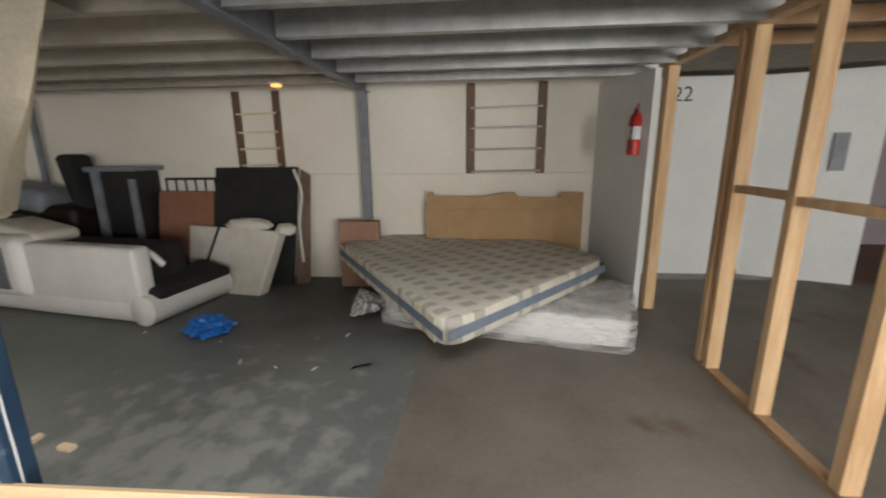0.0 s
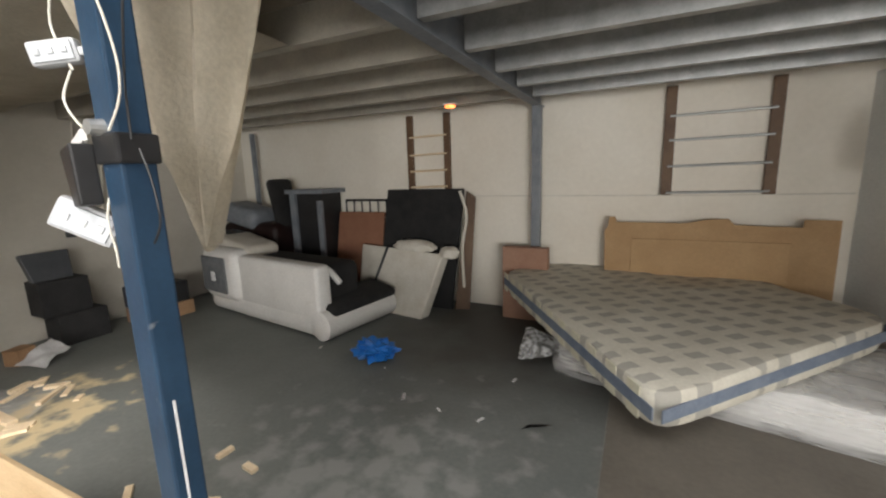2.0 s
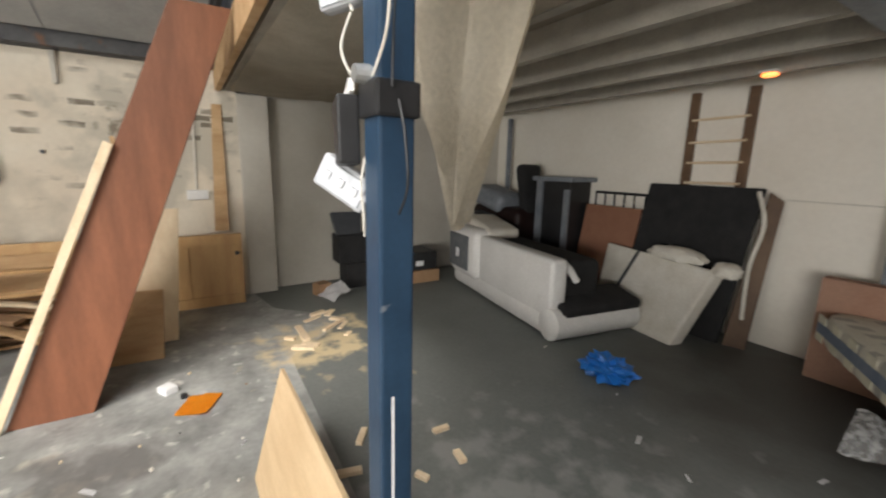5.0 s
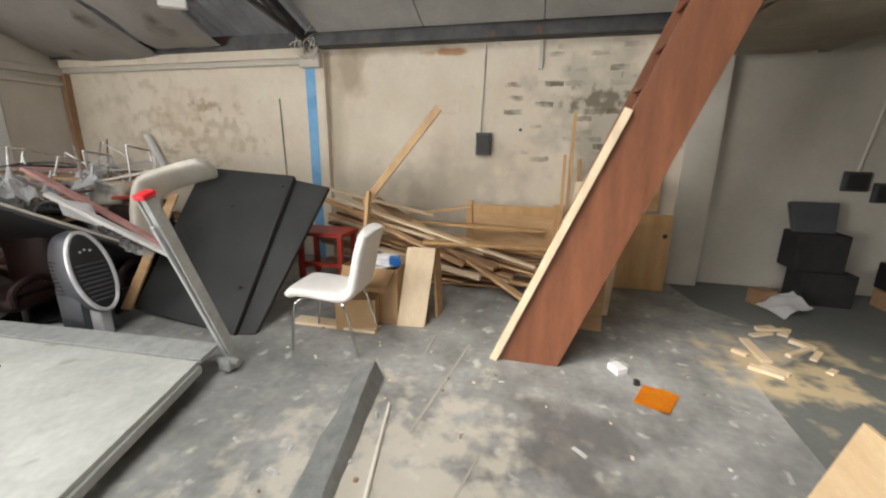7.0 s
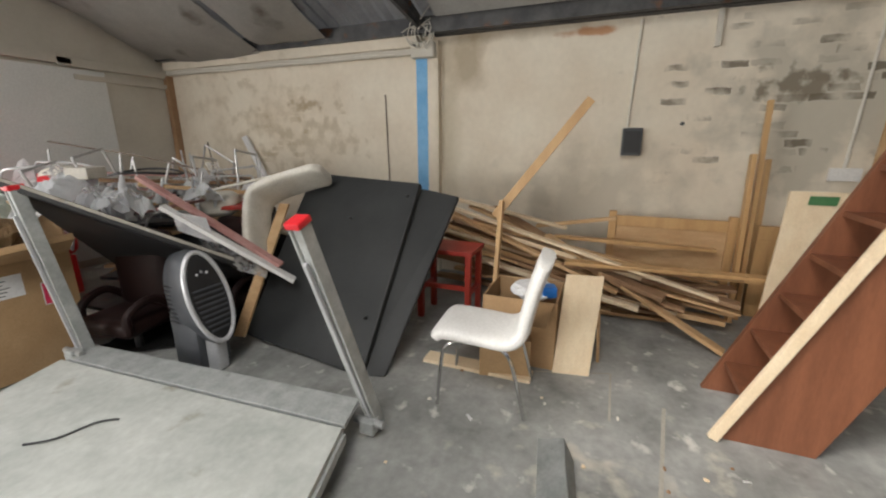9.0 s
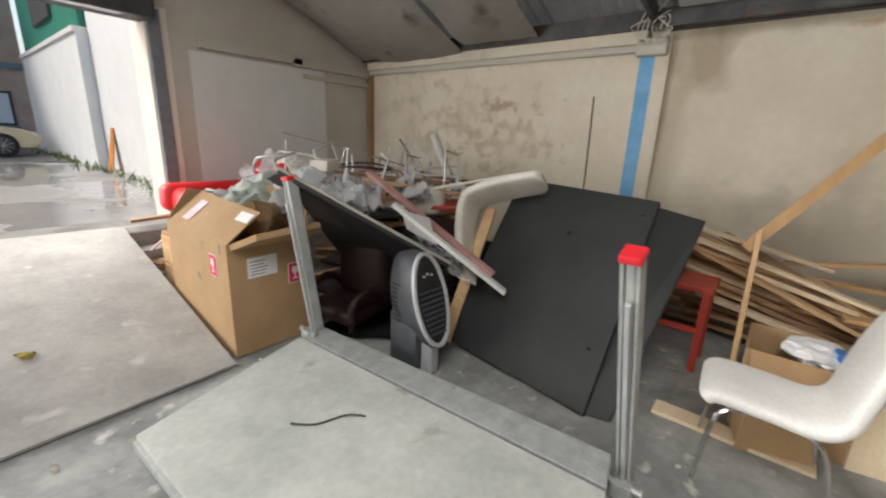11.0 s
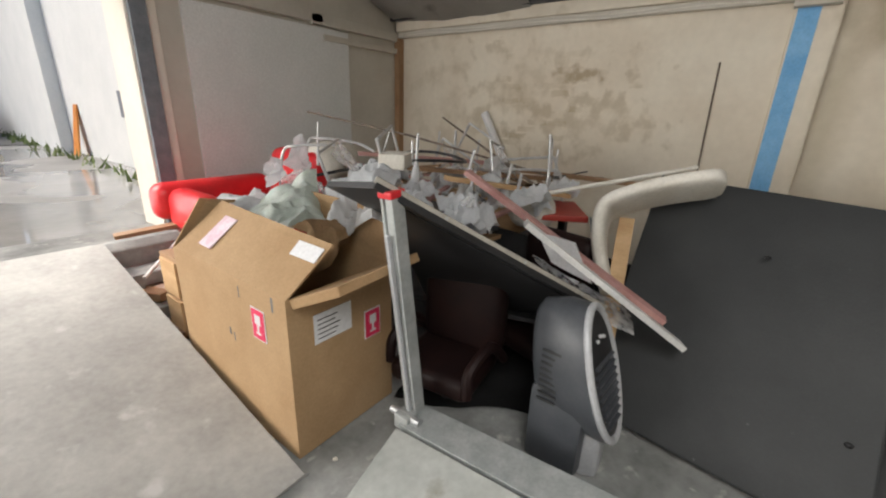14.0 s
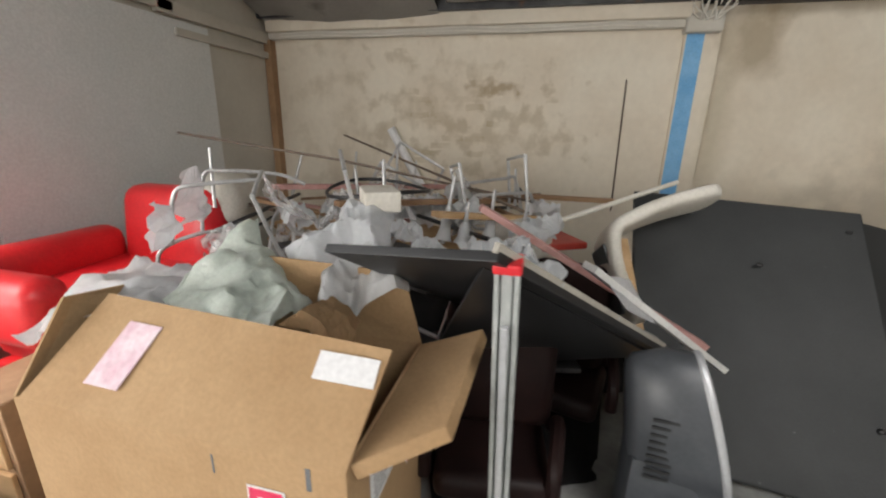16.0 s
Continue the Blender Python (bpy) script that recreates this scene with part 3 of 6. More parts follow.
# south wall with the yard door, sides of the opening, gable above
SW = -7.2
structure("wall_south", prism([(-6.6, 0), (-3.27, 0), (-3.27, 3.95), (-6.6, 2.64)], 1, SW - 0.3, SW), GREYWALL, "grey-white plastered gable wall", "wall")
structure("wall_south_gable", prism([(-3.27, 2.78), (1.9, 2.78), (1.9, 5.2), (0, 5.2), (-3.27, 3.94)], 1, SW - 0.3, SW), GREYWALL, "plastered gable above the yard door", "wall")
# the side doorway is out of view, added as an opening for the south-east lamp
structure("wall_south_east", prism([(1.9, 0), (2.5, 0), (2.5, 2.78), (6.1, 2.78), (6.1, 0), (8.2, 0), (8.2, 2.4), (1.9, 4.5)], 1, SW - 0.3, SW), GREYWALL, "plastered gable wall with an added, unseen side doorway", "wall")
structure("door_jamb", lohi((-3.42, -7.62, 0.5), (-3.2, SW + 0.02, 2.78), 0.01), WHITEWALL, "pale rendered door jamb", "jamb")
structure("shutter_box", lohi((-3.26, -7.3, 2.62), (1.95, -6.98, 2.95), 0.02), DARKSTEEL, "dark steel roller shutter box over the yard door", "shutter")
structure("shutter_guide", lohi((-3.34, -7.2, 0.55), (-3.22, -7.14, 2.75), 0.005), GREYPOST, "grey steel shutter guide", "trim")
structure("threshold", prism([(-7.5, 0), (-7.02, 0), (-7.0, 0.50), (-7.08, 0.555), (-7.5, 0.56)], 0, -3.27, 1.9, 0.015), CONCRETE, "worn concrete threshold, a raised step", "threshold")
wp = structure("wall_panel", lohi((-5.35, SW, 0.1), (-3.6, SW + 0.03, 2.42), 0.004), BOARDWALL, "grey-white lining board on the gable wall", "panel")
for k, (x0, x1, z0, z1) in enumerate(((-5.0, -3.7, 2.46, 2.58), (-6.2, -4.85, 2.44, 2.54), (-6.2, -5.0, 2.30, 2.36))):
    structure("trim", lohi((x0, SW, z0), (x1, SW + 0.05, z1), 0.006), GREYWALL, "dusty timber rail on the gable wall", "trim")
structure("trim", lohi((-6.235, -7.2, 0), (-6.14, -7.12, 2.48), 0.006), PLANKDARK, "brown timber corner strip", "trim")

# roof: two slopes of corrugated sheet on steel purlins
SL = 0.39


def roof_z(x):
    return 2.80 + SL * (x + 6.29) if x < 0 else 2.80 + SL * 6.29 - 0.36 * x


def corrugated(x0, x1, y0, y1):
    bm = bmesh.new()
    n = int((y1 - y0) / 0.0375)
    rows = [[bm.verts.new((x, y0 + (y1 - y0) * j / n, roof_z(x) + 0.02 * math.cos(math.tau * j / 4))) for j in range(n + 1)] for x in (x0, x1)]
    for j in range(n):
        bm.faces.new((rows[0][j], rows[1][j], rows[1][j + 1], rows[0][j + 1]))
    bmesh.ops.solidify(bm, geom=list(bm.faces), thickness=0.012)
    return bm


structure("roof", corrugated(-6.75, -1.7, -7.6, 8.3), ROOFSHEET, "grey corrugated fibre cement roof", "roof")
structure("roof", corrugated(-1.7, 0.0, -7.6, -4.0), ROOFSHEET, "grey corrugated fibre cement roof", "roof")
structure("roof", corrugated(-1.7, 0.0, 0.8, 8.3), ROOFSHEET, "grey corrugated fibre cement roof", "roof")
structure("roof", corrugated(0.0, 8.4, -7.6, 8.3), ROOFSHEET, "grey corrugated fibre cement roof", "roof")
for x in (-6.1, -4.7, -3.3, -1.75):
    z = roof_z(x) - 0.13
    structure("purlin", lohi((x - 0.035, -7.2, z - 0.08), (x + 0.035, 5.39, z + 0.08), 0.004), DARKSTEEL, "dark steel roof purlin", "purlin")
structure("eaves_beam", lohi((-6.3, -2.95, 2.665), (-6.18, 1.28, 2.70)), DARKSTEEL, "dark steel eaves beam along the wall", "beam")
structure("eaves_beam", lohi((-6.27, -2.95, 2.70), (-6.25, 1.28, 2.79)), GREYWALL, "grubby white eaves board", "beam")
for y in (-3.05, 1.05):
    bm = beam((-6.2, y, 2.70), (0, y, roof_z(0) - 0.28), 0.07, 0.09)
    add_beam(bm, (-6.2, y, 2.70), (-4.6, y, 2.98), 0.04, 0.05)
    add_beam(bm, (-5.6, y, 2.8), (-4.9, y, 3.12), 0.03, 0.03)
    add_beam(bm, (-4.6, y, 2.98), (0, y, 3.4), 0.04, 0.05)
    add_beam(bm, (-4.6, y, 2.98), (-4.0, y, 3.5), 0.035, 0.035)
    structure("roof_truss", bm, DARKSTEEL, "dark steel angle roof truss", "truss")

# sagging liner sheets under the south roof slope
for k, (x0, x1, y0, y1, sg) in enumerate(((-6.2, -4.75, -7.15, -5.3, 0.10), (-6.0, -4.5, -5.2, -4.2, 0.16), (-4.7, -3.3, -7.1, -4.9, 0.14), (-4.4, -3.2, -4.6, -3.3, 0.05))):
    bm = sheet((x0, y0, roof_z(x0) - 0.22), (x1, y0, roof_z(x1) - 0.22), (x1, y1, roof_z(x1) - 0.22), (x0, y1, roof_z(x0) - 0.22), 10, 10, 0.04, 2.0, 0.01, k * 3.1, sg)
    single("liner_sheet", bm, LINER, "torn grey-white roof liner sheet sagging between purlins", "roof liner", "torn roof liner", smooth=True)

# flat lining boards between the purlins, north of the pier
for x0, x1 in ((-6.02, -4.76), (-4.64, -3.36), (-3.24, -1.82)):
    for k in range(3):
        y0 = -2.85 + 1.3 * k
        structure("roof_lining", slab([(x0, y0, roof_z(x0) - 0.10), (x1, y0, roof_z(x1) - 0.10), (x1, y0 + 1.285, roof_z(x1) - 0.10), (x0, y0 + 1.285, roof_z(x0) - 0.10)], 0.012, 0.002), LININGGREY, "grey dusty lining board under the roof", "lining")

# ---- mezzanine ----
MZ = 2.46
structure("mezzanine_deck", lohi((-6.45, 1.12, MZ + 0.2), (1.8, 5.39, MZ + 0.235)), DECK, "brown chipboard mezzanine deck", "deck")
structure("mezzanine_deck_side", lohi((1.8, 0.2, MZ + 0.2), (8.0, 7.9, MZ + 0.235)), DECK, "brown board ceiling over the side room", "deck")


def c_joist(p, q, depth=0.2, flange=0.065, lip=0.015, t=0.004, side=1):
    """A cold-formed C joist along x."""
    (x0, y, z), x1 = p, q
    bm = lohi((x0, y - t / 2, z), (x1, y + t / 2, z + depth))
    for zz in (z, z + depth - t):
        add_box(bm, ((x0 + x1) / 2, y + side * flange / 2, zz + t / 2), (x1 - x0, flange, t))
        add_box(bm, ((x0 + x1) / 2, y + side * flange, zz + (lip / 2 if zz == z else t - lip / 2)), (x1 - x0, t, lip))
    return bm


for k in range(7):
    y = 1.16 + 0.603 * k
    structure("joist", c_joist((-1.42, y, MZ), 1.8), GALV, "galvanised steel mezzanine joist", "joist")
    structure("joist", c_joist((-6.4, y, MZ), -1.52, flange=0.075), PALEJOIST, "dusty steel mezzanine joist", "joist")
bm = lohi((-1.475, 1.0, MZ - 0.02), (-1.465, 5.39, MZ + 0.2))
for zz in (MZ - 0.025, MZ + 0.19):
    add_box(bm, (-1.47, 3.2, zz), (0.1, 4.38, 0.01))
structure("main_beam", bm, GREYPOST, "grey steel I-section main beam", "beam")
structure("edge_beam", lohi((-6.4, 1.07, MZ - 0.01), (-1.52, 1.13, MZ + 0.24), 0.004), PLANK, "pale timber edge beam of the mezzanine", "beam")
structure("edge_beam", lohi((-1.42, 1.07, MZ - 0.01), (1.8, 1.13, MZ + 0.24), 0.004), GREYPOST, "grey steel edge beam of the mezzanine", "beam")


def steel_post(x, y, z1, w, mat, label, group=""):
    th = thing("post", (x, y, 0), label, "post", group)
    part("column", box((x, y, z1 / 2), (w, w, z1), None, 0.008), mat, th)
    part("base_plate", box((x, y, 0.006), (w * 2, w * 2, 0.012), None, 0.002), mat, th)
    for dx in (-1, 1):
        for dy in (-1, 1):
            part("bolt", tube([(x + dx * w * 0.75, y + dy * w * 0.75, 0.01), (x + dx * w * 0.75, y + dy * w * 0.75, 0.035)], 0.008, 6), GALV, th)
    return th


steel_post(-1.47, 5.22, MZ - 0.03, 0.10, GREYPOST, "grey painted square steel post against the wall")
steel_post(-5.95, 5.2, MZ - 0.03, 0.06, GREYPOST, "thin grey steel post in the far corner")
QX, QY = -1.59, 1.09
bp = steel_post(QX, QY, MZ - 0.03, 0.085, BLUEPOST, "blue painted steel post with scuffs and clamps")
part("clamp_strap", box((QX, QY, 1.80), (0.104, 0.104, 0.075), None, 0.008), BLACKPLASTIC, bp, "black strap round the post")
part("clamp", slab([(QX - 0.045, QY - 0.05, 1.815), (QX - 0.13, QY - 0.035, 1.80), (QX - 0.095, QY - 0.04, 1.66), (QX - 0.04, QY - 0.05, 1.665)], 0.05, 0.006), BLACKPLASTIC, bp, "black plastic clamp jaw")
part("clamp_edge", beam((QX - 0.05, QY - 0.065, 1.835), (QX - 0.135, QY - 0.05, 1.81), 0.012, 0.03), WHITEPAINT, bp, "white clamp edge")
part("knob", tube([(QX - 0.01, QY - 0.04, 1.85), (QX - 0.01, QY - 0.075, 1.85)], [0.022, 0.018], 12), GALV, bp)
part("scrape", lohi((QX + 0.0425, QY - 0.015, 0.55), (QX + 0.044, QY - 0.008, 1.12)), PAPER, bp, "white scrape mark")
part("scrape", lohi((QX - 0.01, QY - 0.044, 0.42), (QX - 0.002, QY - 0.0425, 0.8)), PAPER, bp, "white scrape mark")

# floodlights and cables on the blue post
for z, tilt, s in ((1.62, 30, 1.0), (2.03, -10, 0.7)):
    fl = thing("floodlight", (QX - 0.1, QY - 0.06, z), "white plastic floodlight clipped to the blue post", "floodlight", "floodlights on the post")
    m = rotz(40) @ Matrix.Rotation(radians(tilt), 4, "Y")
    c = Vector((QX - 0.115, QY - 0.06, z))
    part("housing", box(c, (0.15 * s, 0.04, 0.085 * s), m, 0.012), FLOODWHITE, fl)
    part("lens", box(c + m.to_3x3() @ Vector((0, -0.022, 0)), (0.125 * s, 0.006, 0.064 * s), m, 0.002), PALELENS, fl)
    for kx in (-0.04, 0.0, 0.04):
        part("lamp_dot", box(c + m.to_3x3() @ Vector((kx * s, -0.027, 0)), (0.018 * s, 0.004, 0.02 * s), m, 0.002), SILVER, fl)
    part("bracket", beam(c, (QX - 0.034, QY, z + 0.01), 0.02, 0.02), GALV, fl)
for pts, mat, label in (
        ([(-0.08, -0.05, 1.99), (-0.12, -0.06, 2.10), (-0.05, -0.06, 2.20), (0.04, -0.05, 2.17), (0.085, -0.04, 2.02), (0.08, -0.04, 1.92), (0.03, -0.05, 1.84)], OFFWHITE, "off-white looped cable on the blue post"),
        ([(-0.09, -0.05, 1.99), (-0.10, -0.07, 1.92), (-0.07, -0.06, 1.86), (-0.03, -0.05, 1.84)], OFFWHITE, "off-white lead into the clamp"),
        ([(-0.04, -0.04, 1.68), (-0.045, -0.05, 1.62), (-0.03, -0.05, 1.55), (-0.04, -0.045, 1.50)], OFFWHITE, "off-white lead beside the floodlight"),
        ([(0.08, -0.02, 2.42), (0.16, -0.03, 2.25), (0.12, -0.03, 2.08), (0.07, -0.02, 1.95), (0.06, -0.02, 1.82)], BLACKPLASTIC, "dark cable dropping down the post"),
        ([(0.05, 0.0, 1.80), (0.08, 0.0, 1.72), (0.09, 0.0, 1.62), (0.05, 0.0, 1.56)], BLACKPLASTIC, "black cable hanging beside the blue post")):
    single("cable", tube(curve_points([(QX + a, QY + b, c) for a, b, c in pts]), 0.003, 6), mat, label, "cable", smooth=True)


def hanging_cloth():
    bm = bmesh.new()
    rows = []
    n, k = 26, 20
    for i in range(n + 1):
        v = i / n
        z = 2.68 - v * 1.21
        w = 0.36 * (1 - v ** 1.7) + 0.012
        row = []
        for j in range(k + 1):
            u = j / k * 2 - 1
            x = -1.62 - 0.28 * v + u * w * 0.62
            y = 1.24 + 0.26 * v + u * w * 0.5 + 0.085 * math.sin(u * 8 + v * 3) * (0.3 + v) * (1 - v * 0.7)
            row.append(bm.verts.new((x, y, z + 0.05 * noise.noise(Vector((u * 2, v * 4, 2))))))
        rows.append(row)
    for i in range(n):
        for j in range(k):
            bm.faces.new((rows[i][j], rows[i][j + 1], rows[i + 1][j + 1], rows[i + 1][j]))
    bmesh.ops.solidify(bm, geom=list(bm.faces), thickness=0.004)
    return bm


single("hanging_cloth", hanging_cloth(), DUSTYSHEET, "dusty cream cloth hanging in a point from the mezzanine", "cloth", smooth=True)
bm = sheet((-6.2, 1.2, 2.44), (-2.2, 1.2, 2.44), (-2.2, 2.3, 2.44), (-6.2, 2.4, 2.44), 20, 10, 0.03, 3.0, 0.004, 4.0, 0.06)
single("hanging_sheet", bm, DUSTYSHEET, "dusty torn sheet sagging under the mezzanine edge", "sheet", smooth=True)
ol = thing("ceiling_lamp", (-2.3, 4.7, MZ - 0.01), "small lit orange lamp under the mezzanine", "lamp")
part("lamp_body", box((-2.3, 4.7, MZ - 0.005), (0.12, 0.12, 0.02), None, 0.005), WHITEPAINT, ol)
part("bulb", blob((-2.3, 4.7, MZ - 0.03), (0.06, 0.06, 0.018), 0, sub=2), GLOW, ol)

# ---- partition and side room ----
structure("partition", slab([(1.64, 4.42, 2.46), (1.70, 4.42, 2.46), (1.44, 5.39, 2.46), (1.38, 5.39, 2.46)], 2.46), BOARDWALL, "white painted partition board", "partition")
structure("wall_side_room", lohi((1.75, 5.85, 0), (3.55, 5.98, 2.6)), BOARDWALL, "white painted wall of the side room", "wall")
structure("wall_side_room_return", slab([(3.5, 5.9, 2.6), (3.6, 5.98, 2.6), (4.72, 5.53, 2.6), (4.66, 5.42, 2.6)], 2.6), BOARDWALL, "white painted return wall", "wall")
structure("floor_side_room", slab([(4.6, 5.5, 0.006), (8, 5.5, 0.006), (8, 7.9, 0.006), (4.6, 7.9, 0.006)], 0.005), BROWNFLOOR, "red-brown floor of the far room", "floor")
structure("baseboard", lohi((3.15, 5.80, 0), (3.5, 5.85, 0.09), 0.004), PLANKDARK, "brown baseboard", "baseboard")
text_mesh("22", 0.26, pose(2.55, 5.846, 2.38, 90, 0, 0), INK, "door_number", None)
tagged(bpy.data.objects["door_number"], "grey painted number 22 on the white wall", "number", kind="structure")
structure("wall_mark", box((4.3, 5.53, 1.65), (0.14, 0.006, 0.45), rotz(-22)), GREYPOST, "grey scuffed fixing plate on the wall", "plate")

sf = thing("stud_wall", (1.77, 3.0, 0), "unfinished raw pine stud wall frame", "stud frame")
for y, w in ((4.38, 0.13), (3.22, 0.06), (3.10, 0.05), (2.53, 0.06), (1.90, 0.07), (1.3, 0.06)):
    part("stud", lohi((1.72, y - w / 2, 0.045), (1.82, y + w / 2, 2.46), 0.004), STUD, sf)
part("top_plate", lohi((1.72, 0.4, 2.46), (1.82, 4.46, 2.51), 0.004), STUD, sf)
part("bottom_plate", lohi((1.73, 0.4, 0), (1.81, 3.3, 0.045), 0.004), PLANKDARK, sf)
for y0, y1, z in ((2.56, 3.08, 1.42), (1.94, 2.5, 1.40), (1.33, 1.86, 1.40)):
    part("noggin", lohi((1.735, y0, z - 0.025), (1.805, y1, z + 0.025), 0.003), STUD, sf)
for y in (1.6, 2.2, 2.8, 3.4, 4.0):
    structure("ceiling_joist", lohi((1.85, y, 2.54), (7.9, y + 0.05, 2.655), 0.004), PLANKDARK, "brown timber ceiling joist of the side room", "joist")

fe = thing("fire_extinguisher", (1.57, 4.6, 1.6), "red fire extinguisher hung on the partition", "fire extinguisher")
ex, ey = 1.56, 4.60
part("cylinder", tube([(ex, ey, 1.64), (ex, ey, 1.65), (ex, ey, 2.0), (ex, ey, 2.04), (ex, ey, 2.07)], [0.05, 0.065, 0.065, 0.05, 0.025], 20), EXTRED, fe, smooth=True)
part("label_band", tube([(ex, ey, 1.80), (ex, ey, 1.93)], 0.0665, 20), PAPER, fe, "white label band")
part("valve", box((ex, ey, 2.09), (0.03, 0.05, 0.04), None, 0.005), DARKSTEEL, fe)
part("lever", beam((ex, ey, 2.10), (ex - 0.02, ey - 0.11, 2.14), 0.02, 0.012), EXTRED, fe)
part("hose", tube(curve_points([(ex, ey - 0.03, 2.08), (ex - 0.05, ey - 0.08, 2.0), (ex - 0.06, ey - 0.07, 1.8), (ex - 0.04, ey - 0.06, 1.7)]), 0.01, 8), BLACKPLASTIC, fe)
part("bracket", box((ex + 0.06, ey, 1.85), (0.03, 0.05, 0.2)), DARKSTEEL, fe)

# ---- north wall: ladders, board, carton panel ----


def wall_ladder(x0, x1, z0, z1, w, rungs, label):
    th = thing("wall_ladder", ((x0 + x1) / 2, 5.36, z0), label, "ladder", "ladder racks on the wall")
    for x in (x0, x1):
        part("rail", lohi((x - w / 2, 5.34, z0), (x + w / 2, 5.39, z1), 0.005), LADDERBROWN, th)
    for z in rungs:
        part("rung", tube([(x0, 5.345, z), (x1, 5.345, z + 0.01)], 0.013, 8), PLANKPALE if w < 0.09 else GALV, th)
    return th


wall_ladder(-0.15, 0.72, 1.43, MZ + 0.05, 0.10, (1.45, 1.72, 1.98, 2.22), "dark wooden rack with thin rungs on the wall")
wall_ladder(-3.19, -2.65, 1.0, MZ + 0.02, 0.085, (1.15, 1.35, 1.55, 1.76, 1.97, 2.2), "narrow dark wooden ladder on the wall")
structure("trim", tube([(-2.4, 5.383, 1.43), (-1.0, 5.383, 1.425), (0.3, 5.383, 1.42), (1.36, 5.383, 1.43)], 0.007, 6), OFFWHITE, "thin painted pipe along the wall", "pipe")


def carton_panel():
    th = thing("flattened_carton", (0.26, 5.25, 0), "flattened brown cardboard carton standing behind the mattress", "cardboard")
    pts = [(-0.70, 0.02), (1.25, 0.02), (1.24, 1.20), (0.98, 1.20), (0.97, 1.13), (0.45, 1.14), (0.40, 1.20), (0.22, 1.19), (0.05, 1.15), (-0.60, 1.15), (-0.62, 1.21), (-0.68, 1.20), (-0.69, 1.1), (-0.72, 1.06)]
    part("panel", prism(pts, 1, 5.22, 5.235), CARD, th)
    part("fold", lohi((-0.45, 5.205, 0.3), (0.90, 5.219, 0.98), 0.004), CARDIN, th, "inner fold of the carton")
    return th


carton_panel()
single("carton", box((-1.55, 5.05, 0.43), (0.52, 0.12, 0.86), None, 0.008), material("brown_pinkish_card", (0.34, 0.19, 0.13), (0.40, 0.24, 0.17), 3.0, 0.85, 0.1), "reddish brown cardboard carton standing by the post", "carton")

# ---- mattresses ----
ML, MN, MR = Vector((-1.76, 4.86, 0)), Vector((-0.26, 2.72, 0)), Vector((1.33, 4.40, 0))


def mattress_block(a, b, c, z0, z1, tilt=(0, 0, 0, 0), r=0.045, lump=0.012, n=28):
    """A soft block over a, b, c and the fourth corner; tilt lifts the corners."""
    d = a + c - b
    bm = bmesh.new()
    def corner(u, v, z):
        p = b * (1 - u) * (1 - v) + a * u * (1 - v) + c * (1 - u) * v + d * u * v
        lift = tilt[0] * (1 - u) * (1 - v) + tilt[1] * u * (1 - v) + tilt[2] * (1 - u) * v + tilt[3] * u * v
        return Vector((p.x, p.y, z + lift))
    def ring(inset, z, wob):
        out = []
        for s in range(4):
            for k in range(n):
                q = k / n
                u, v = ((q, 0), (1, q), (1 - q, 1), (0, 1 - q))[s]
                cu, cv = u - 0.5, v - 0.5
                rr = (abs(2 * cu) ** 14 + abs(2 * cv) ** 14) ** (1 / 14)
                f = min(1.0 / max(rr, 1e-6), 1.0) * (1 - inset)
                p = corner(0.5 + cu * f, 0.5 + cv * f, z)
                out.append(bm.verts.new(p + Vector((0, 0, wob * noise.noise(p * 5)))))
        return out
    rings = [ring(0.05, z0, 0), ring(0.008, z0 + 0.01, 0), ring(0, z0 + 0.04, 0), ring(0.0, z1 - 0.04, 0), ring(0.008, z1 - 0.01, lump), ring(0.04, z1, lump), ring(0.15, z1 + 0.004, lump), ring(0.4, z1 + 0.006, lump * 2), ring(0.75, z1 + 0.006, lump * 2), ring(0.97, z1 + 0.006, 0)]
    for r0, r1 in zip(rings, rings[1:]):
        k = len(r0)
        for i in range(k):
            bm.faces.new((r0[i], r0[(i + 1) % k], r1[(i + 1) % k], r1[i]))
    bm.faces.new(rings[0][::-1])
    bm.faces.new(rings[-1])
    return bm, corner


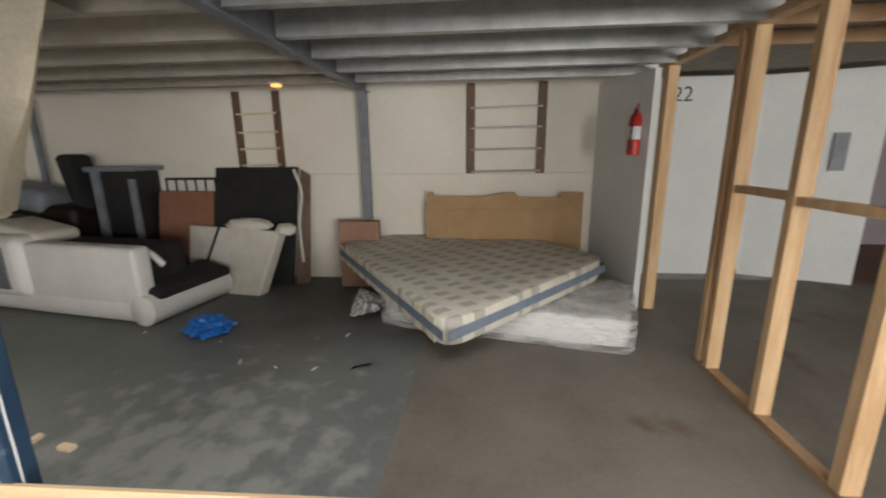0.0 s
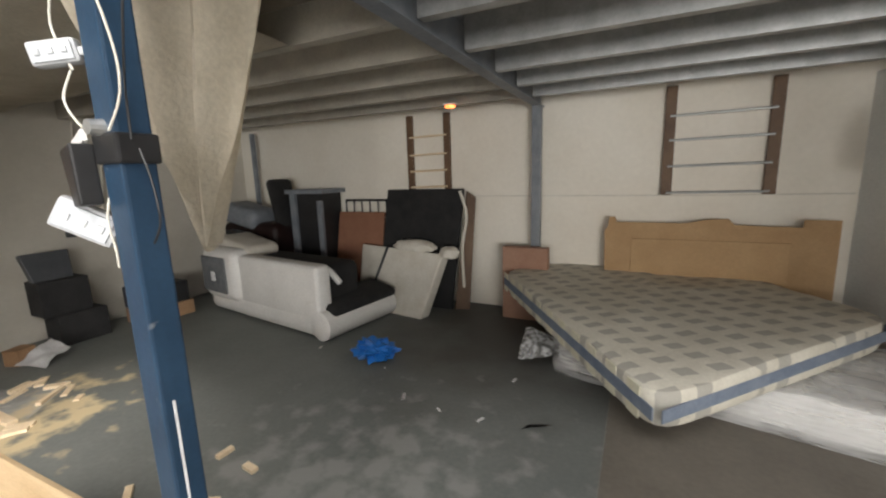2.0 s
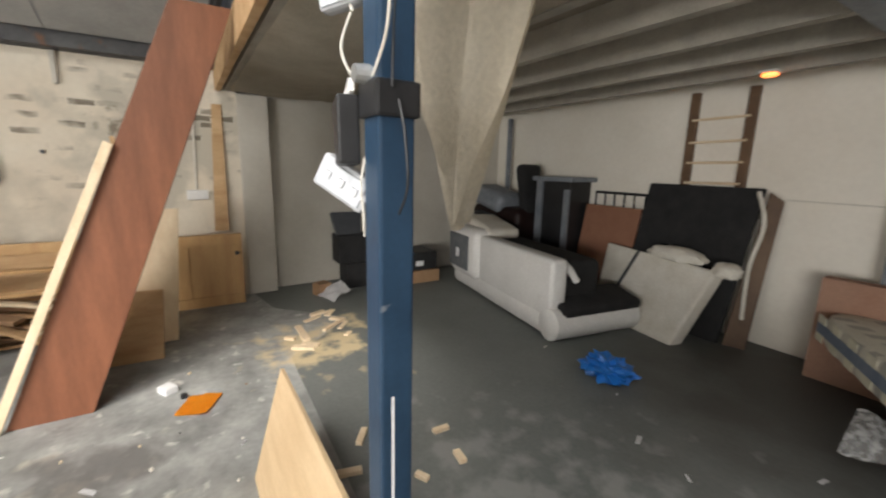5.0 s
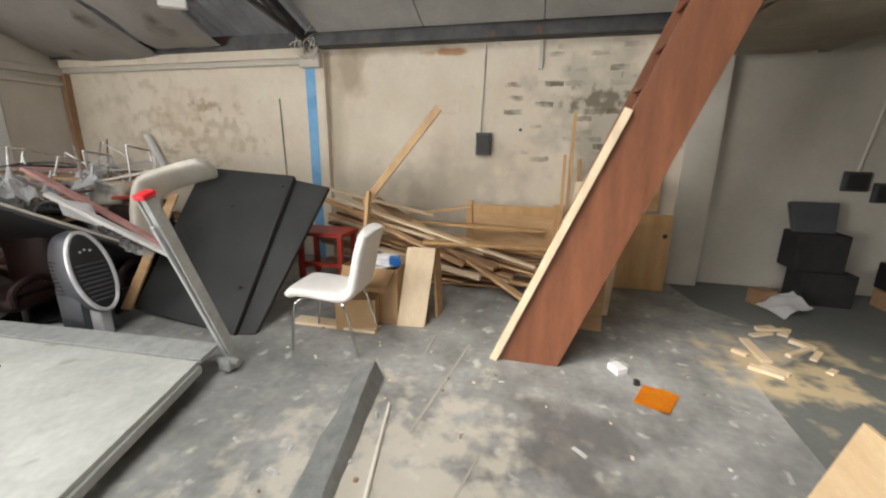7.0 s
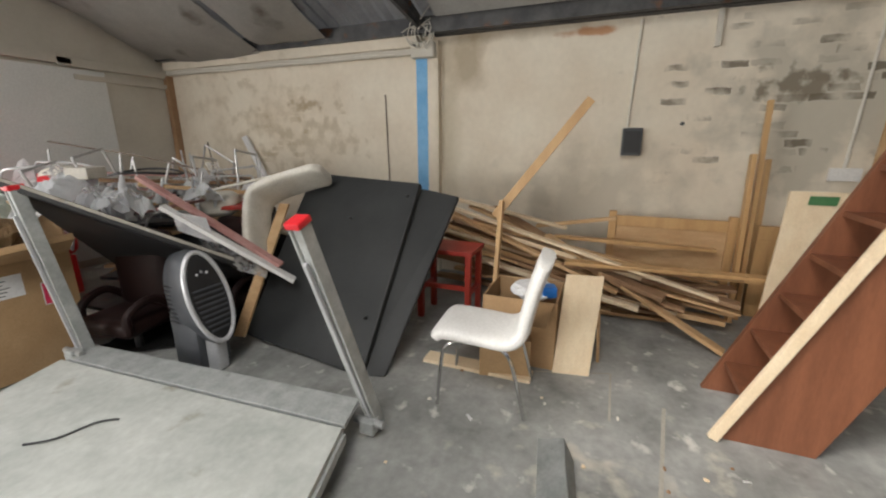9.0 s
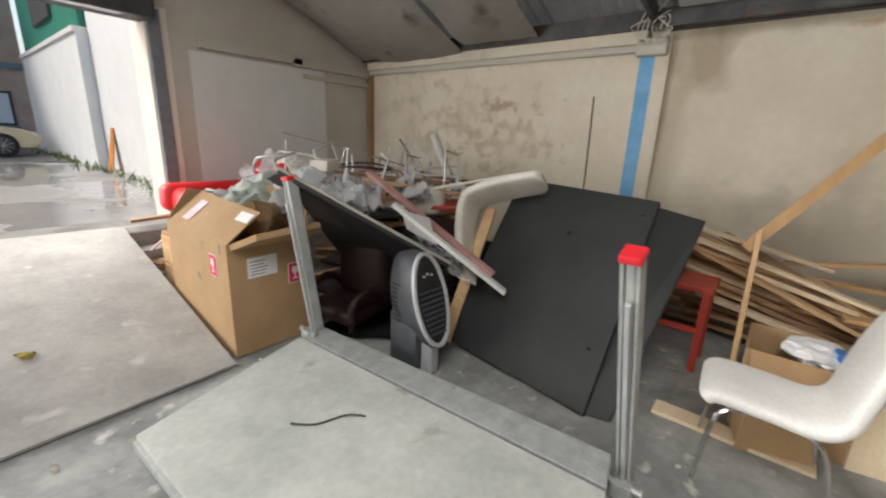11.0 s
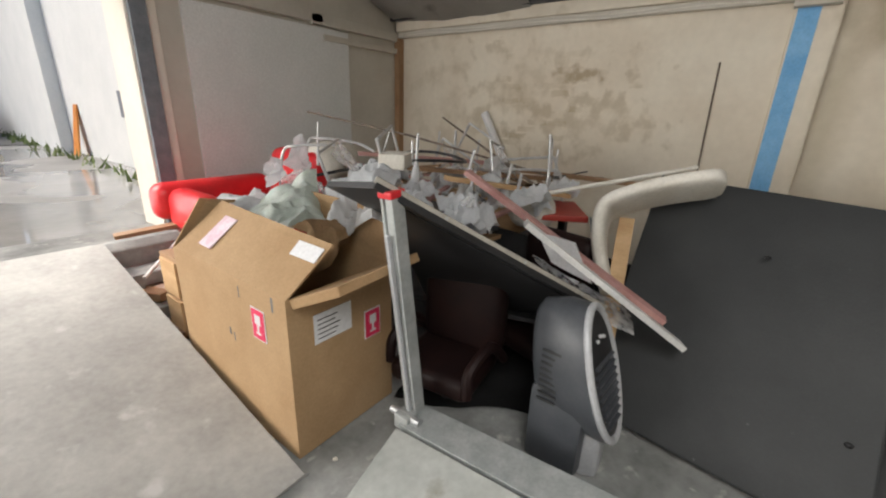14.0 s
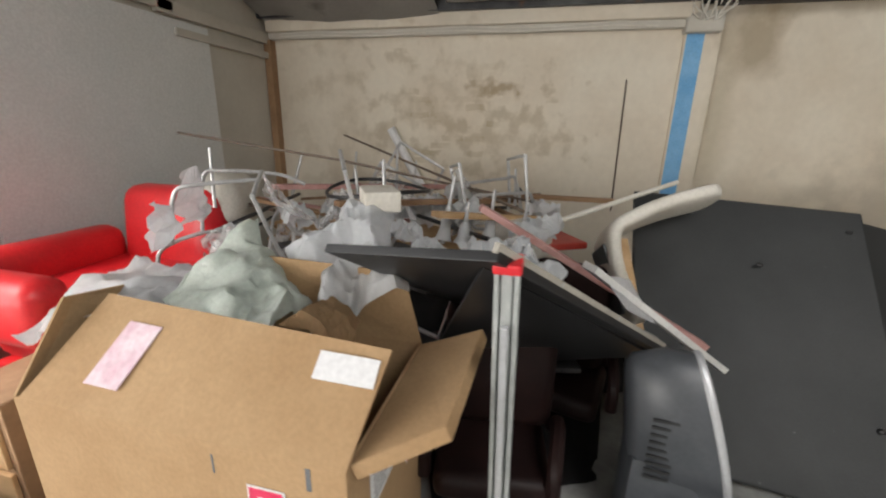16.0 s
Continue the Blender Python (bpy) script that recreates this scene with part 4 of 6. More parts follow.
def ticking():
    """Cream ticking with a stretched blue-grey check across the top."""
    m = material("checked_ticking", (0.62, 0.59, 0.50), (0.72, 0.69, 0.60), 3.0, 0.85, 0.15)
    t, p, last = nodes_of(m)
    g = t.nodes.new("ShaderNodeNewGeometry")
    def along(v):
        d = t.nodes.new("ShaderNodeVectorMath")
        d.operation = "DOT_PRODUCT"
        d.inputs[1].default_value = v
        t.links.new(g.outputs["Position"], d.inputs[0])
        s = t.nodes.new("ShaderNodeMath")
        s.operation = "SINE"
        t.links.new(d.outputs["Value"], s.inputs[0])
        c = t.nodes.new("ShaderNodeMath")
        c.operation, c.inputs[1].default_value = "GREATER_THAN", -0.05
        t.links.new(s.outputs[0], c.inputs[0])
        return c.outputs[0]
    u, v = (ML - MN).normalized(), (MR - MN).normalized()
    a, b = along(u * 42), along(v * 27)
    mu = t.nodes.new("ShaderNodeMath")
    mu.operation = "MULTIPLY"
    t.links.new(a, mu.inputs[0])
    t.links.new(b, mu.inputs[1])
    m2 = t.nodes.new("ShaderNodeMath")
    m2.operation, m2.inputs[1].default_value = "MULTIPLY", 0.6
    t.links.new(mu.outputs[0], m2.inputs[0])
    mx = t.nodes.new("ShaderNodeMix")
    mx.data_type = "RGBA"
    mx.inputs["B"].default_value = (0.27, 0.26, 0.24, 1)
    t.links.new(m2.outputs[0], mx.inputs["Factor"])
    t.links.new(last, mx.inputs["A"])
    t.links.new(mx.outputs["Result"], p.inputs["Base Color"])
    return m


mt = thing("mattress", (-0.2, 4.0, 0.3), "worn mattress in cream and blue-grey checked ticking on another", "mattress", "stacked mattresses")
TILT = (-0.02, 0.09, 0.06, 0.10)
bm, corner = mattress_block(ML, MN, MR, 0.30, 0.53, TILT)
part("padding", bm, ticking(), mt, smooth=True)
# the side band: blue-grey and cream blocks
for side, cnt in ((0, 22), (1, 20), (2, 22), (3, 20)):
    for row, (z0, z1) in enumerate(((0.315, 0.375), (0.375, 0.455), (0.455, 0.515))):
        if side in (2, 3) and row != 1:
            continue
        for k in range(cnt):
            if row == 1 and k:
                continue
            q0, q1 = (k / cnt, (k + 1) / cnt) if row != 1 else (0.0, 1.0)
            q0, q1 = 0.015 + 0.97 * q0, 0.015 + 0.97 * q1
            uv = [((q, 0), (1, q), (q, 1), (0, q))[side] for q in (q0, q1)]
            P = [corner(*uv[0], z0), corner(*uv[1], z0), corner(*uv[1], z1), corner(*uv[0], z1)]
            mid = corner(0.5, 0.5, 0.4)
            nrm = (P[1] - P[0]).cross(P[3] - P[0]).normalized()
            if nrm.dot(P[0] - mid) < 0:
                nrm = -nrm
            bm = bmesh.new()
            f = [bm.verts.new(p + nrm * 0.003) for p in P]
            g2 = [bm.verts.new(p - nrm * 0.004) for p in P]
            bm.faces.new(f)
            for i in range(4):
                bm.faces.new((f[i], g2[i], g2[(i + 1) % 4], f[(i + 1) % 4]))
            if row == 1:
                part("side_band", bm, MATBLUE, mt, "blue-grey side band")
            elif k % 2:
                part("check", bm, MATCREAM, mt)
            else:
                bm.free()

wm = thing("wrapped_mattress", (0.2, 3.9, 0), "white mattress wrapped in clear plastic film on the floor", "mattress", "stacked mattresses")
a, b, c = Vector((-1.0, 3.82, 0)), Vector((1.24, 3.33, 0)), Vector((1.58, 4.4, 0))
bm, _ = mattress_block(a, b, c, 0.05, 0.30)
part("padding", bm, WHITEPAINT, wm, smooth=True)
bm, _ = mattress_block(a + Vector((-0.05, -0.02, 0)), b + Vector((0.05, -0.04, 0)), c + Vector((0.05, 0.03, 0)), 0.0, 0.315, lump=0.03)
part("film", bm, FILM, wm, "clear plastic film", smooth=True)
bm = sheet((-1.0, 3.75, 0.2), (-1.0, 4.1, 0.25), (-1.28, 4.0, 0.3), (-1.25, 3.6, 0.2), 8, 8, 0.05, 7.0, 0.003, 2.0)
part("loose_film", bm, FILM, wm, "loose end of plastic film", smooth=True)

# ---- yard outside the door ----
GZ = 0.56
gm = YARD
t, p, last = nodes_of(gm)
pn = t.nodes.new("ShaderNodeTexNoise")
pn.inputs["Scale"].default_value, pn.inputs["Detail"].default_value = 0.5, 3
pr = t.nodes.new("ShaderNodeValToRGB")
pr.color_ramp.elements[0].position, pr.color_ramp.elements[1].position = 0.46, 0.52
pr.color_ramp.elements[0].color, pr.color_ramp.elements[1].color = (0.03, 0.03, 0.03, 1), (0.5, 0.5, 0.5, 1)
t.links.new(t.nodes["Texture Coordinate"].outputs["Object"], pn.inputs["Vector"])
t.links.new(pn.outputs[0], pr.inputs[0])
t.links.new(pr.outputs[0], p.inputs["Roughness"])
structure("ground", slab([(-900, -900, GZ - 0.01), (900, -900, GZ - 0.01), (900, -7.5, GZ - 0.01), (-900, -7.5, GZ - 0.01)], 0.4), YARD, "wet pale concrete yard with puddles", "ground")
structure("road", slab([(-60, -24.0, GZ + 0.004), (60, -24.0, GZ + 0.004), (60, -16.6, GZ + 0.004), (-60, -16.6, GZ + 0.004)], 0.012), ASPHALT, "wet grey asphalt road", "road")

wb = thing("white_building", (-6, -12, GZ), "white rendered building beside the yard", "building")
part("wall", lohi((-9, -14.6, GZ - 0.1), (-4.32, -7.65, 6.0)), BOARDWALL, wb)
part("low_wall", lohi((-9, -22.5, GZ - 0.1), (-4.1, -14.62, 3.55)), BOARDWALL, wb)
part("cladding", lohi((-9, -22.3, 3.55), (-4.2, -14.7, 8.0)), GREENCLAD, wb, "green cladding")
part("coping", lohi((-9, -22.5, 3.55), (-4.05, -14.62, 3.66)), WHITEPAINT, wb)
part("sign", lohi((-4.19, -19.6, 4.2), (-4.12, -17.2, 5.8)), DARKSTEEL, wb, "dark sign board")
part("drainpipe", tube([(-4.26, -14.7, GZ), (-4.26, -14.7, 3.6)], 0.05), GREYPOST, wb)
part("vent", box((-4.31, -11.2, 1.55), (0.04, 0.4, 0.4), None, 0.01), GREYPOST, wb)

bb = thing("brick_building", (4, -26, GZ), "buff brick building with white-blinded windows across the road", "building")
part("wall", lohi((-4.4, -30, GZ - 0.1), (24, -25.0, 11)), FACADEBRICK, bb)
part("string_course", lohi((-4.4, -25.02, 3.4), (24, -24.9, 3.62)), GREYPOST, bb)
part("blotch", lohi((-2.75, -24.995, 0.6), (-2.0, -24.985, 6.4)), PLANKDARK, bb, "brown damp stain")
for zz in (1.35, 4.6, 7.6):
    for k in range(8):
        x = -3.9 + 2.55 * k
        w = part("window", lohi((x, -25.03, zz), (x + 1.15, -24.93, zz + 1.25)), DARKSTEEL, bb)
        part("pane", lohi((x + 0.09, -24.94, zz + 0.09), (x + 1.06, -24.915, zz + 1.16)), PAPER, w)
        part("sill", lohi((x - 0.06, -25.03, zz - 0.1), (x + 1.21, -24.86, zz)), GREYPOST, w)


def car(x0, yc):
    """A saloon that faces -x; x0 is its nose."""
    th = thing("car", (x0 + 2.2, yc, GZ), "pale gold saloon car parked on the wet road", "car")
    side = [(0.0, 0.42), (0.02, 0.62), (0.35, 0.76), (1.15, 0.88), (1.25, 0.90), (3.6, 0.95), (4.45, 0.92), (4.55, 0.6), (4.5, 0.32), (3.85, 0.24), (0.15, 0.24)]
    bm = prism([(x0 + a, GZ + b) for a, b in side], 1, yc - 0.86, yc + 0.86, 0.05)
    part("body", bm, CARGOLD, th, smooth=False)
    roof = [(1.15, 0.87), (1.95, 1.36), (2.4, 1.42), (3.1, 1.40), (3.85, 0.94)]
    part("cabin", prism([(x0 + a, GZ + b) for a, b in roof], 1, yc - 0.7, yc + 0.7, 0.06), CARGOLD, th)
    glass = [(1.32, 0.92), (1.98, 1.31), (2.4, 1.36), (3.05, 1.34), (3.6, 0.96)]
    for s in (-1, 1):
        part("side_window", prism([(x0 + a, GZ + b) for a, b in glass], 1, yc + s * 0.70, yc + s * 0.715), GLASS, th)
        part("mirror", box((x0 + 1.5, yc + s * 0.93, GZ + 0.95), (0.12, 0.18, 0.13), None, 0.03), CARGOLD, th)
        part("headlight", box((x0 + 0.22, yc + s * 0.66, GZ + 0.64), (0.32, 0.36, 0.13), None, 0.03), GLASS, th)
        part("side_trim", box((x0 + 2.2, yc + s * 0.868, GZ + 0.52), (2.2, 0.02, 0.04)), DARKSTEEL, th)
        for wx in (0.85, 3.55):
            cx, cy = x0 + wx, yc + s * 0.78
            w = part("wheel", tube([(cx, cy - 0.1, GZ + 0.32), (cx, cy + 0.1, GZ + 0.32)], 0.33, 24), RUBBER, th)
            part("rim", tube([(cx, cy + s * 0.095, GZ + 0.32), (cx, cy + s * 0.112, GZ + 0.32)], 0.23, 20), DARKSTEEL, w)
            for k in range(9):
                a = k * math.tau / 9
                part("spoke", beam((cx, cy + s * 0.118, GZ + 0.32), (cx + 0.22 * math.cos(a), cy + s * 0.118, GZ + 0.32 + 0.22 * math.sin(a)), 0.035, 0.012), SILVER, w)
    return th


car(-3.75, -19.6)
single("leaning_board", slab([(-4.12, -13.9, GZ), (-4.12, -13.55, GZ), (-4.3, -13.75, 1.5), (-4.3, -13.95, 1.5)], 0.03), ORANGEBOARD, "orange painted board leaning on the white wall", "board")
bm = bmesh.new()
rg = random.Random(5)
for k in range(150):
    x, y = -4.05 + abs(rg.gauss(0, 0.12)), -rg.uniform(9.5, 22)
    a, h = rg.uniform(0, 6.28), rg.uniform(0.05, 0.22)
    v = [bm.verts.new((x + 0.03 * math.cos(a), y + 0.03 * math.sin(a), GZ)), bm.verts.new((x - 0.03 * math.cos(a), y - 0.03 * math.sin(a), GZ)), bm.verts.new((x + rg.gauss(0, 0.06), y + rg.gauss(0, 0.06), GZ + h))]
    bm.faces.new(v)
single("weeds", bm, GRASS, "green weeds along the foot of the white wall", "weeds", kind="stuff")

# ---- ramp, steps and rubble by the yard door ----
rp = single("ramp_board", slab([(-2.68, -4.52, 0.035), (-0.4, -4.45, 0.035), (-0.4, -7.05, 0.60), (-2.72, -7.03, 0.575)], 0.022, 0.003), RAMPBOARD, "large scuffed grey ply sheet laid as a ramp", "ramp")
for k, (y0, y1, z) in enumerate(((-7.0, -6.75, 0.36), (-6.75, -6.45, 0.18))):
    structure("step", lohi((-3.27, y0, 0), (-2.0, y1, z), 0.012), CONCRETE, "worn concrete step below the threshold", "step")
rg = random.Random(11)
for k in range(9):
    x, y = -2.78 - rg.uniform(0.02, 0.35), -6.75 + k * 0.07 + rg.uniform(-0.05, 0.05)
    z = 0.40 if y < -6.75 else 0.23 if y < -6.45 else 0.04
    single("brick", box((x, y, z), (0.2, 0.1, 0.065), rotz(rg.uniform(0, 180)), 0.006), FACADEBRICK if k % 2 else PLANKDARK, "broken brown brick on the steps", "brick", "rubble on the steps")
cab = thing("drawer_unit", (-3.05, -6.2, 0), "small brown wooden drawer unit behind the carton", "drawer unit")
part("carcass", lohi((-3.3, -6.42, 0), (-2.88, -6.12, 0.62), 0.006), PLANKDARK, cab)
part("drawer_front", lohi((-2.88, -6.39, 0.33), (-2.862, -6.15, 0.59), 0.005), PLANK, cab)
part("drawer_front", lohi((-2.88, -6.39, 0.04), (-2.862, -6.15, 0.30), 0.005), PLANK, cab)
single("pipe", tube([(-2.8, -6.55, 0.40), (-3.3, -6.9, 0.62)], 0.014), WHITEPAINT, "white plastic pipe end on the rubble", "pipe")
single("plank", beam((-2.75, -6.85, 0.66), (-3.35, -6.75, 0.70), 0.1, 0.03), PLANKDARK, "dark weathered plank end by the door", "plank")
bm = blob((-1.36, -4.95, 0.27), (0.16, 0.16, 0.2), 0.25, 6.0, 4, 3.3)
single("plastic_bag", bm, FILM, "crumpled clear and blue plastic bag on the ramp", "bag", smooth=True)
bm = blob((-1.37, -4.92, 0.23), (0.11, 0.11, 0.12), 0.3, 6.0, 3, 5.3)
single("blue_cloth", bm, BLUEBAG, "blue rag inside the plastic bag", "cloth", smooth=True)

# ---- big carton ----
bx = thing("carton", (-3.0, -5.3, 0), "large open brown cardboard carton with red fragile labels", "carton")
X0, X1, Y0, Y1, ZT = -3.36, -2.73, -5.71, -4.63, 0.85
part("east_side", lohi((X1 - 0.008, Y0, 0.01), (X1, Y1, ZT)), CARD, bx)
part("north_side", lohi((X0, Y1 - 0.008, 0.01), (X1 - 0.009, Y1, ZT)), CARD, bx)
part("west_side", lohi((X0 - 0.008, Y0, 0.01), (X0, Y1, ZT)), CARD, bx)
part("south_side", lohi((X0, Y0, 0.01), (X1 - 0.009, Y0 + 0.008, ZT)), CARD, bx)
part("base", lohi((X0, Y0 + 0.01, 0.01), (X1 - 0.01, Y1 - 0.01, 0.02)), CARD, bx)
fl1 = part("flap", slab([(X1, Y0 + 0.02, ZT), (X1, Y1, ZT), (X1 - 0.24, Y1 + 0.03, ZT + 0.20), (X1 - 0.26, Y0 + 0.1, ZT + 0.24)], 0.008), CARD, bx)
part("flap", slab([(X0, Y1, ZT), (X1 - 0.02, Y1, ZT), (X1 - 0.10, Y1 + 0.22, ZT + 0.10), (X0 + 0.06, Y1 + 0.24, ZT + 0.13)], 0.045, 0.006), CARD, bx)
part("flap", slab([(X0, Y0 + 0.4, ZT), (X0, Y1, ZT), (X0 - 0.03, Y1 - 0.08, ZT + 0.27), (X0 + 0.02, Y0 + 0.4, ZT + 0.3)], 0.008), CARDIN, bx)
part("flap", slab([(X0 + 0.1, Y0, ZT), (X1, Y0, ZT), (X1 - 0.16, Y0 + 0.04, ZT + 0.26), (X0 + 0.2, Y0 - 0.02, ZT + 0.2)], 0.008), CARDIN, bx)


def fragile(parent, c, ux, w=0.1, h=0.15):
    """A red label with a pale glass mark; ux is its width direction."""
    ux = Vector(ux)
    n = ux.cross(Vector((0, 0, 1)))
    c = Vector(c)
    def plate(cx, cz, ww, hh, d, mat, name, par):
        q = c + ux * cx + Vector((0, 0, cz)) + n * d
        return part(name, slabv([q - ux * ww / 2 - Vector((0, 0, hh / 2)), q + ux * ww / 2 - Vector((0, 0, hh / 2)), q + ux * ww / 2 + Vector((0, 0, hh / 2)), q - ux * ww / 2 + Vector((0, 0, hh / 2))], n), mat, par)
    lb = plate(0, 0, w + 0.012, h + 0.012, 0.002, PAPER, "sticker", parent)
    lb2 = plate(0, 0, w, h, 0.004, PINKRED, "print", lb)
    for args in ((0, 0.025, 0.045, 0.05), (0, -0.02, 0.012, 0.05), (0, -0.045, 0.04, 0.01)):
        plate(*args, 0.006, PAPER, "mark", lb)


def slabv(pts, n, th=0.002):
    bm = bmesh.new()
    A = [bm.verts.new(Vector(p) + Vector(n) * th) for p in pts]
    B = [bm.verts.new(p) for p in pts]
    bm.faces.new(A)
    bm.faces.new(B[::-1])
    for i in range(4):
        bm.faces.new((A[i], B[i], B[(i + 1) % 4], A[(i + 1) % 4]))
    return bm


fragile(bx, (X1, -4.86, 0.66), (0, 1, 0))
fragile(bx, (-3.22, Y1, 0.55), (-1, 0, 0))
for y, z, h, w in ((-5.02, 0.78, 0.06, 0.006), (-4.74, 0.80, 0.07, 0.014), (-5.16, 0.52, 0.04, 0.012), (-5.12, 0.50, 0.05, 0.008)):
    part("scuff", lohi((X1, y, z - h / 2), (X1 + 0.0015, y + w, z + h / 2)), GREYMESH, bx, "dark scuff mark")
st = part("address_label", slabv([(-2.86, Y1 + 0.001, 0.58), (-3.08, Y1 + 0.001, 0.58), (-3.08, Y1 + 0.001, 0.73), (-2.86, Y1 + 0.001, 0.73)], (0, 1, 0)), PAPER, bx, "white printed paper label")
for k in range(5):
    part("text_line", slabv([(-2.88, Y1 + 0.003, 0.60 + k * 0.024), (-2.98 - 0.015 * (k % 3), Y1 + 0.003, 0.60 + k * 0.024), (-2.98 - 0.015 * (k % 3), Y1 + 0.003, 0.606 + k * 0.024), (-2.88, Y1 + 0.003, 0.606 + k * 0.024)], (0, 1, 0), 0.001), INK, st)
fn = Vector((0.62, 0.0, 0.78))
part("flap_label", slabv([(X1 - 0.05, -5.49, ZT + 0.054), (X1 - 0.05, -5.37, ZT + 0.050), (X1 - 0.20, -5.34, ZT + 0.180), (X1 - 0.20, -5.46, ZT + 0.186)], fn, 0.004), material("faded_pink_print", (0.66, 0.42, 0.50), (0.80, 0.68, 0.72), 14.0, 0.6, 0.0), bx, "faded pink and white sticker")
part("tape", slabv([(X1 - 0.15, -4.80, ZT + 0.131), (X1 - 0.15, -4.62, ZT + 0.129), (X1 - 0.21, -4.62, ZT + 0.179), (X1 - 0.21, -4.80, ZT + 0.183)], fn, 0.004), PAPER, bx, "white packing tape")
bm = crumple((-3.36, -5.25, 1.02), (-2.96, -5.25, 1.06), (-2.94, -6.08, 1.0), (-3.46, -6.12, 1.07), 36, 0.06, 3.4, 7.0)
single("plastic_sheet", bm, MILKY, "crumpled milky plastic bag stuffed in the carton", "plastic sheet", smooth=True)
bm = crumple((-3.30, -4.95, 1.02), (-3.02, -4.98, 1.04), (-3.0, -5.42, 1.10), (-3.55, -5.5, 1.24), 36, 0.065, 3.4, 9.0)
single("plastic_sheet", bm, PALEGREEN, "crumpled pale green plastic sheet", "plastic sheet", smooth=True)
bm = crumple((-3.36, -4.72, 1.10), (-3.18, -4.95, 1.02), (-3.5, -5.25, 1.26), (-3.75, -4.95, 1.38), 32, 0.09, 5.0, 2.0)
single("plastic_sheet", bm, MILKY, "torn white plastic film on the heap", "plastic sheet", smooth=True)
bm = crumple((-3.02, -4.78, 0.92), (-3.30, -4.76, 0.95), (-3.32, -4.98, 1.12), (-3.04, -5.0, 1.1), 16, 0.03, 4.0, 5.0)
single("carton_lining", bm, CARDIN, "curled brown cardboard liner standing in the carton", "cardboard")

# ---- red armchair ----
ra = thing("armchair", (-3.7, -6.6, 0), "bright red leatherette armchair behind the carton", "armchair")
part("seat", rounded((-3.75, -6.55, 0.62), (0.9, 0.8, 0.4), 0.1), REDLEATHER, ra, smooth=True)
part("base", lohi((-4.15, -6.95, 0.0), (-3.3, -6.2, 0.42), 0.02), REDLEATHER, ra)
part("backrest", rounded((-4.12, -6.5, 0.98), (0.26, 0.7, 0.56), 0.12, Matrix.Rotation(radians(-8), 4, "Y")), REDLEATHER, ra, smooth=True)
part("armrest", rounded((-3.55, -6.92, 0.86), (1.0, 0.22, 0.3), 0.1), REDLEATHER, ra, smooth=True)
part("armrest", rounded((-3.24, -6.6, 0.80), (0.22, 0.6, 0.34), 0.1), REDLEATHER, ra, smooth=True)

# ---- platform with aluminium uprights ----
pf = thing("platform", (-2.7, -3.1, 0), "scuffed grey folding platform with two aluminium uprights", "platform")
A, B, C, D = Vector((-3.02, -4.27, 0.2)), Vector((-3.14, -2.17, 0.2)), Vector((-2.06, -1.88, 0.16)), Vector((-1.98, -4.02, 0.16))
part("deck", slab([A, B, C, D], 0.03, 0.004), PLATFORM, pf)
E1, E2 = Vector((-3.22, -4.32, 0.205)), Vector((-3.37, -2.22, 0.205))
off = Vector((-0.022, -0.003, 0))
part("hinge_plate", slab([E1, E2, B + off, A + off], 0.03, 0.004), ALU, pf, "scuffed aluminium hinge plate")
for p0, q0 in ((B, C), (C, D), (D, A)):
    dn = Vector((0, 0, 0.055))
    part("edge_rail", beam(p0 - dn, q0 - dn, 0.035, 0.05, 0.004), ALU, pf)
part("under_frame", lohi((-3.2, -3.9, 0), (-2.2, -2.3, 0.125), 0.01), DARKSTEEL, pf)
part("scratch", tube(curve_points([(-2.5, -3.52, 0.187), (-2.58, -3.42, 0.19), (-2.72, -3.36, 0.195), (-2.78, -3.28, 0.197)]), 0.006, 6), DARKSTEEL, pf, "loose dark wire")


def upright(foot, cap):
    foot, cap = Vector(foot), Vector(cap)
    d = (cap - foot).normalized()
    s = d.cross(Vector((1, 0, 0))).normalized()
    if s.length < 0.1:
        s = Vector((0, 1, 0))
    u = part("upright", beam(foot, cap, 0.03, 0.055, 0.004, up=(1, 0, 0)), ALU, pf)
    sid = Vector((0, 1, 0))
    part("rail", beam(foot - sid * 0.026, cap - sid * 0.026, 0.014, 0.07, 0.004, up=(1, 0, 0)), ALU, u)
    part("rail", beam(foot + sid * 0.026, cap + sid * 0.026, 0.014, 0.07, 0.004, up=(1, 0, 0)), ALU, u)
    part("slide", beam(foot + Vector((0.05, 0, 0.05)), foot + d * (cap - foot).length * 0.87 + Vector((0.05, 0, 0)), 0.02, 0.02, 0.004, up=(1, 0, 0)), SILVER, u)
    part("end_cap", beam(cap, cap + d * 0.03, 0.075, 0.085, 0.008, up=(1, 0, 0)), REDCAP, u, "red plastic end cap")
    part("hinge_lug", box(foot + Vector((0.08, 0, 0.05)), (0.08, 0.09, 0.08), None, 0.012), ALU, u)
    part("hinge_pin", tube([foot + Vector((0.08, -0.09, 0.07)), foot + Vector((0.08, 0.09, 0.07))], 0.022, 10), GALV, u)


upright((-3.43, -2.15, 0.02), (-2.985, -2.18, 1.25))
upright((-3.18, -4.28, 0.14), (-3.03, -4.30, 1.30))

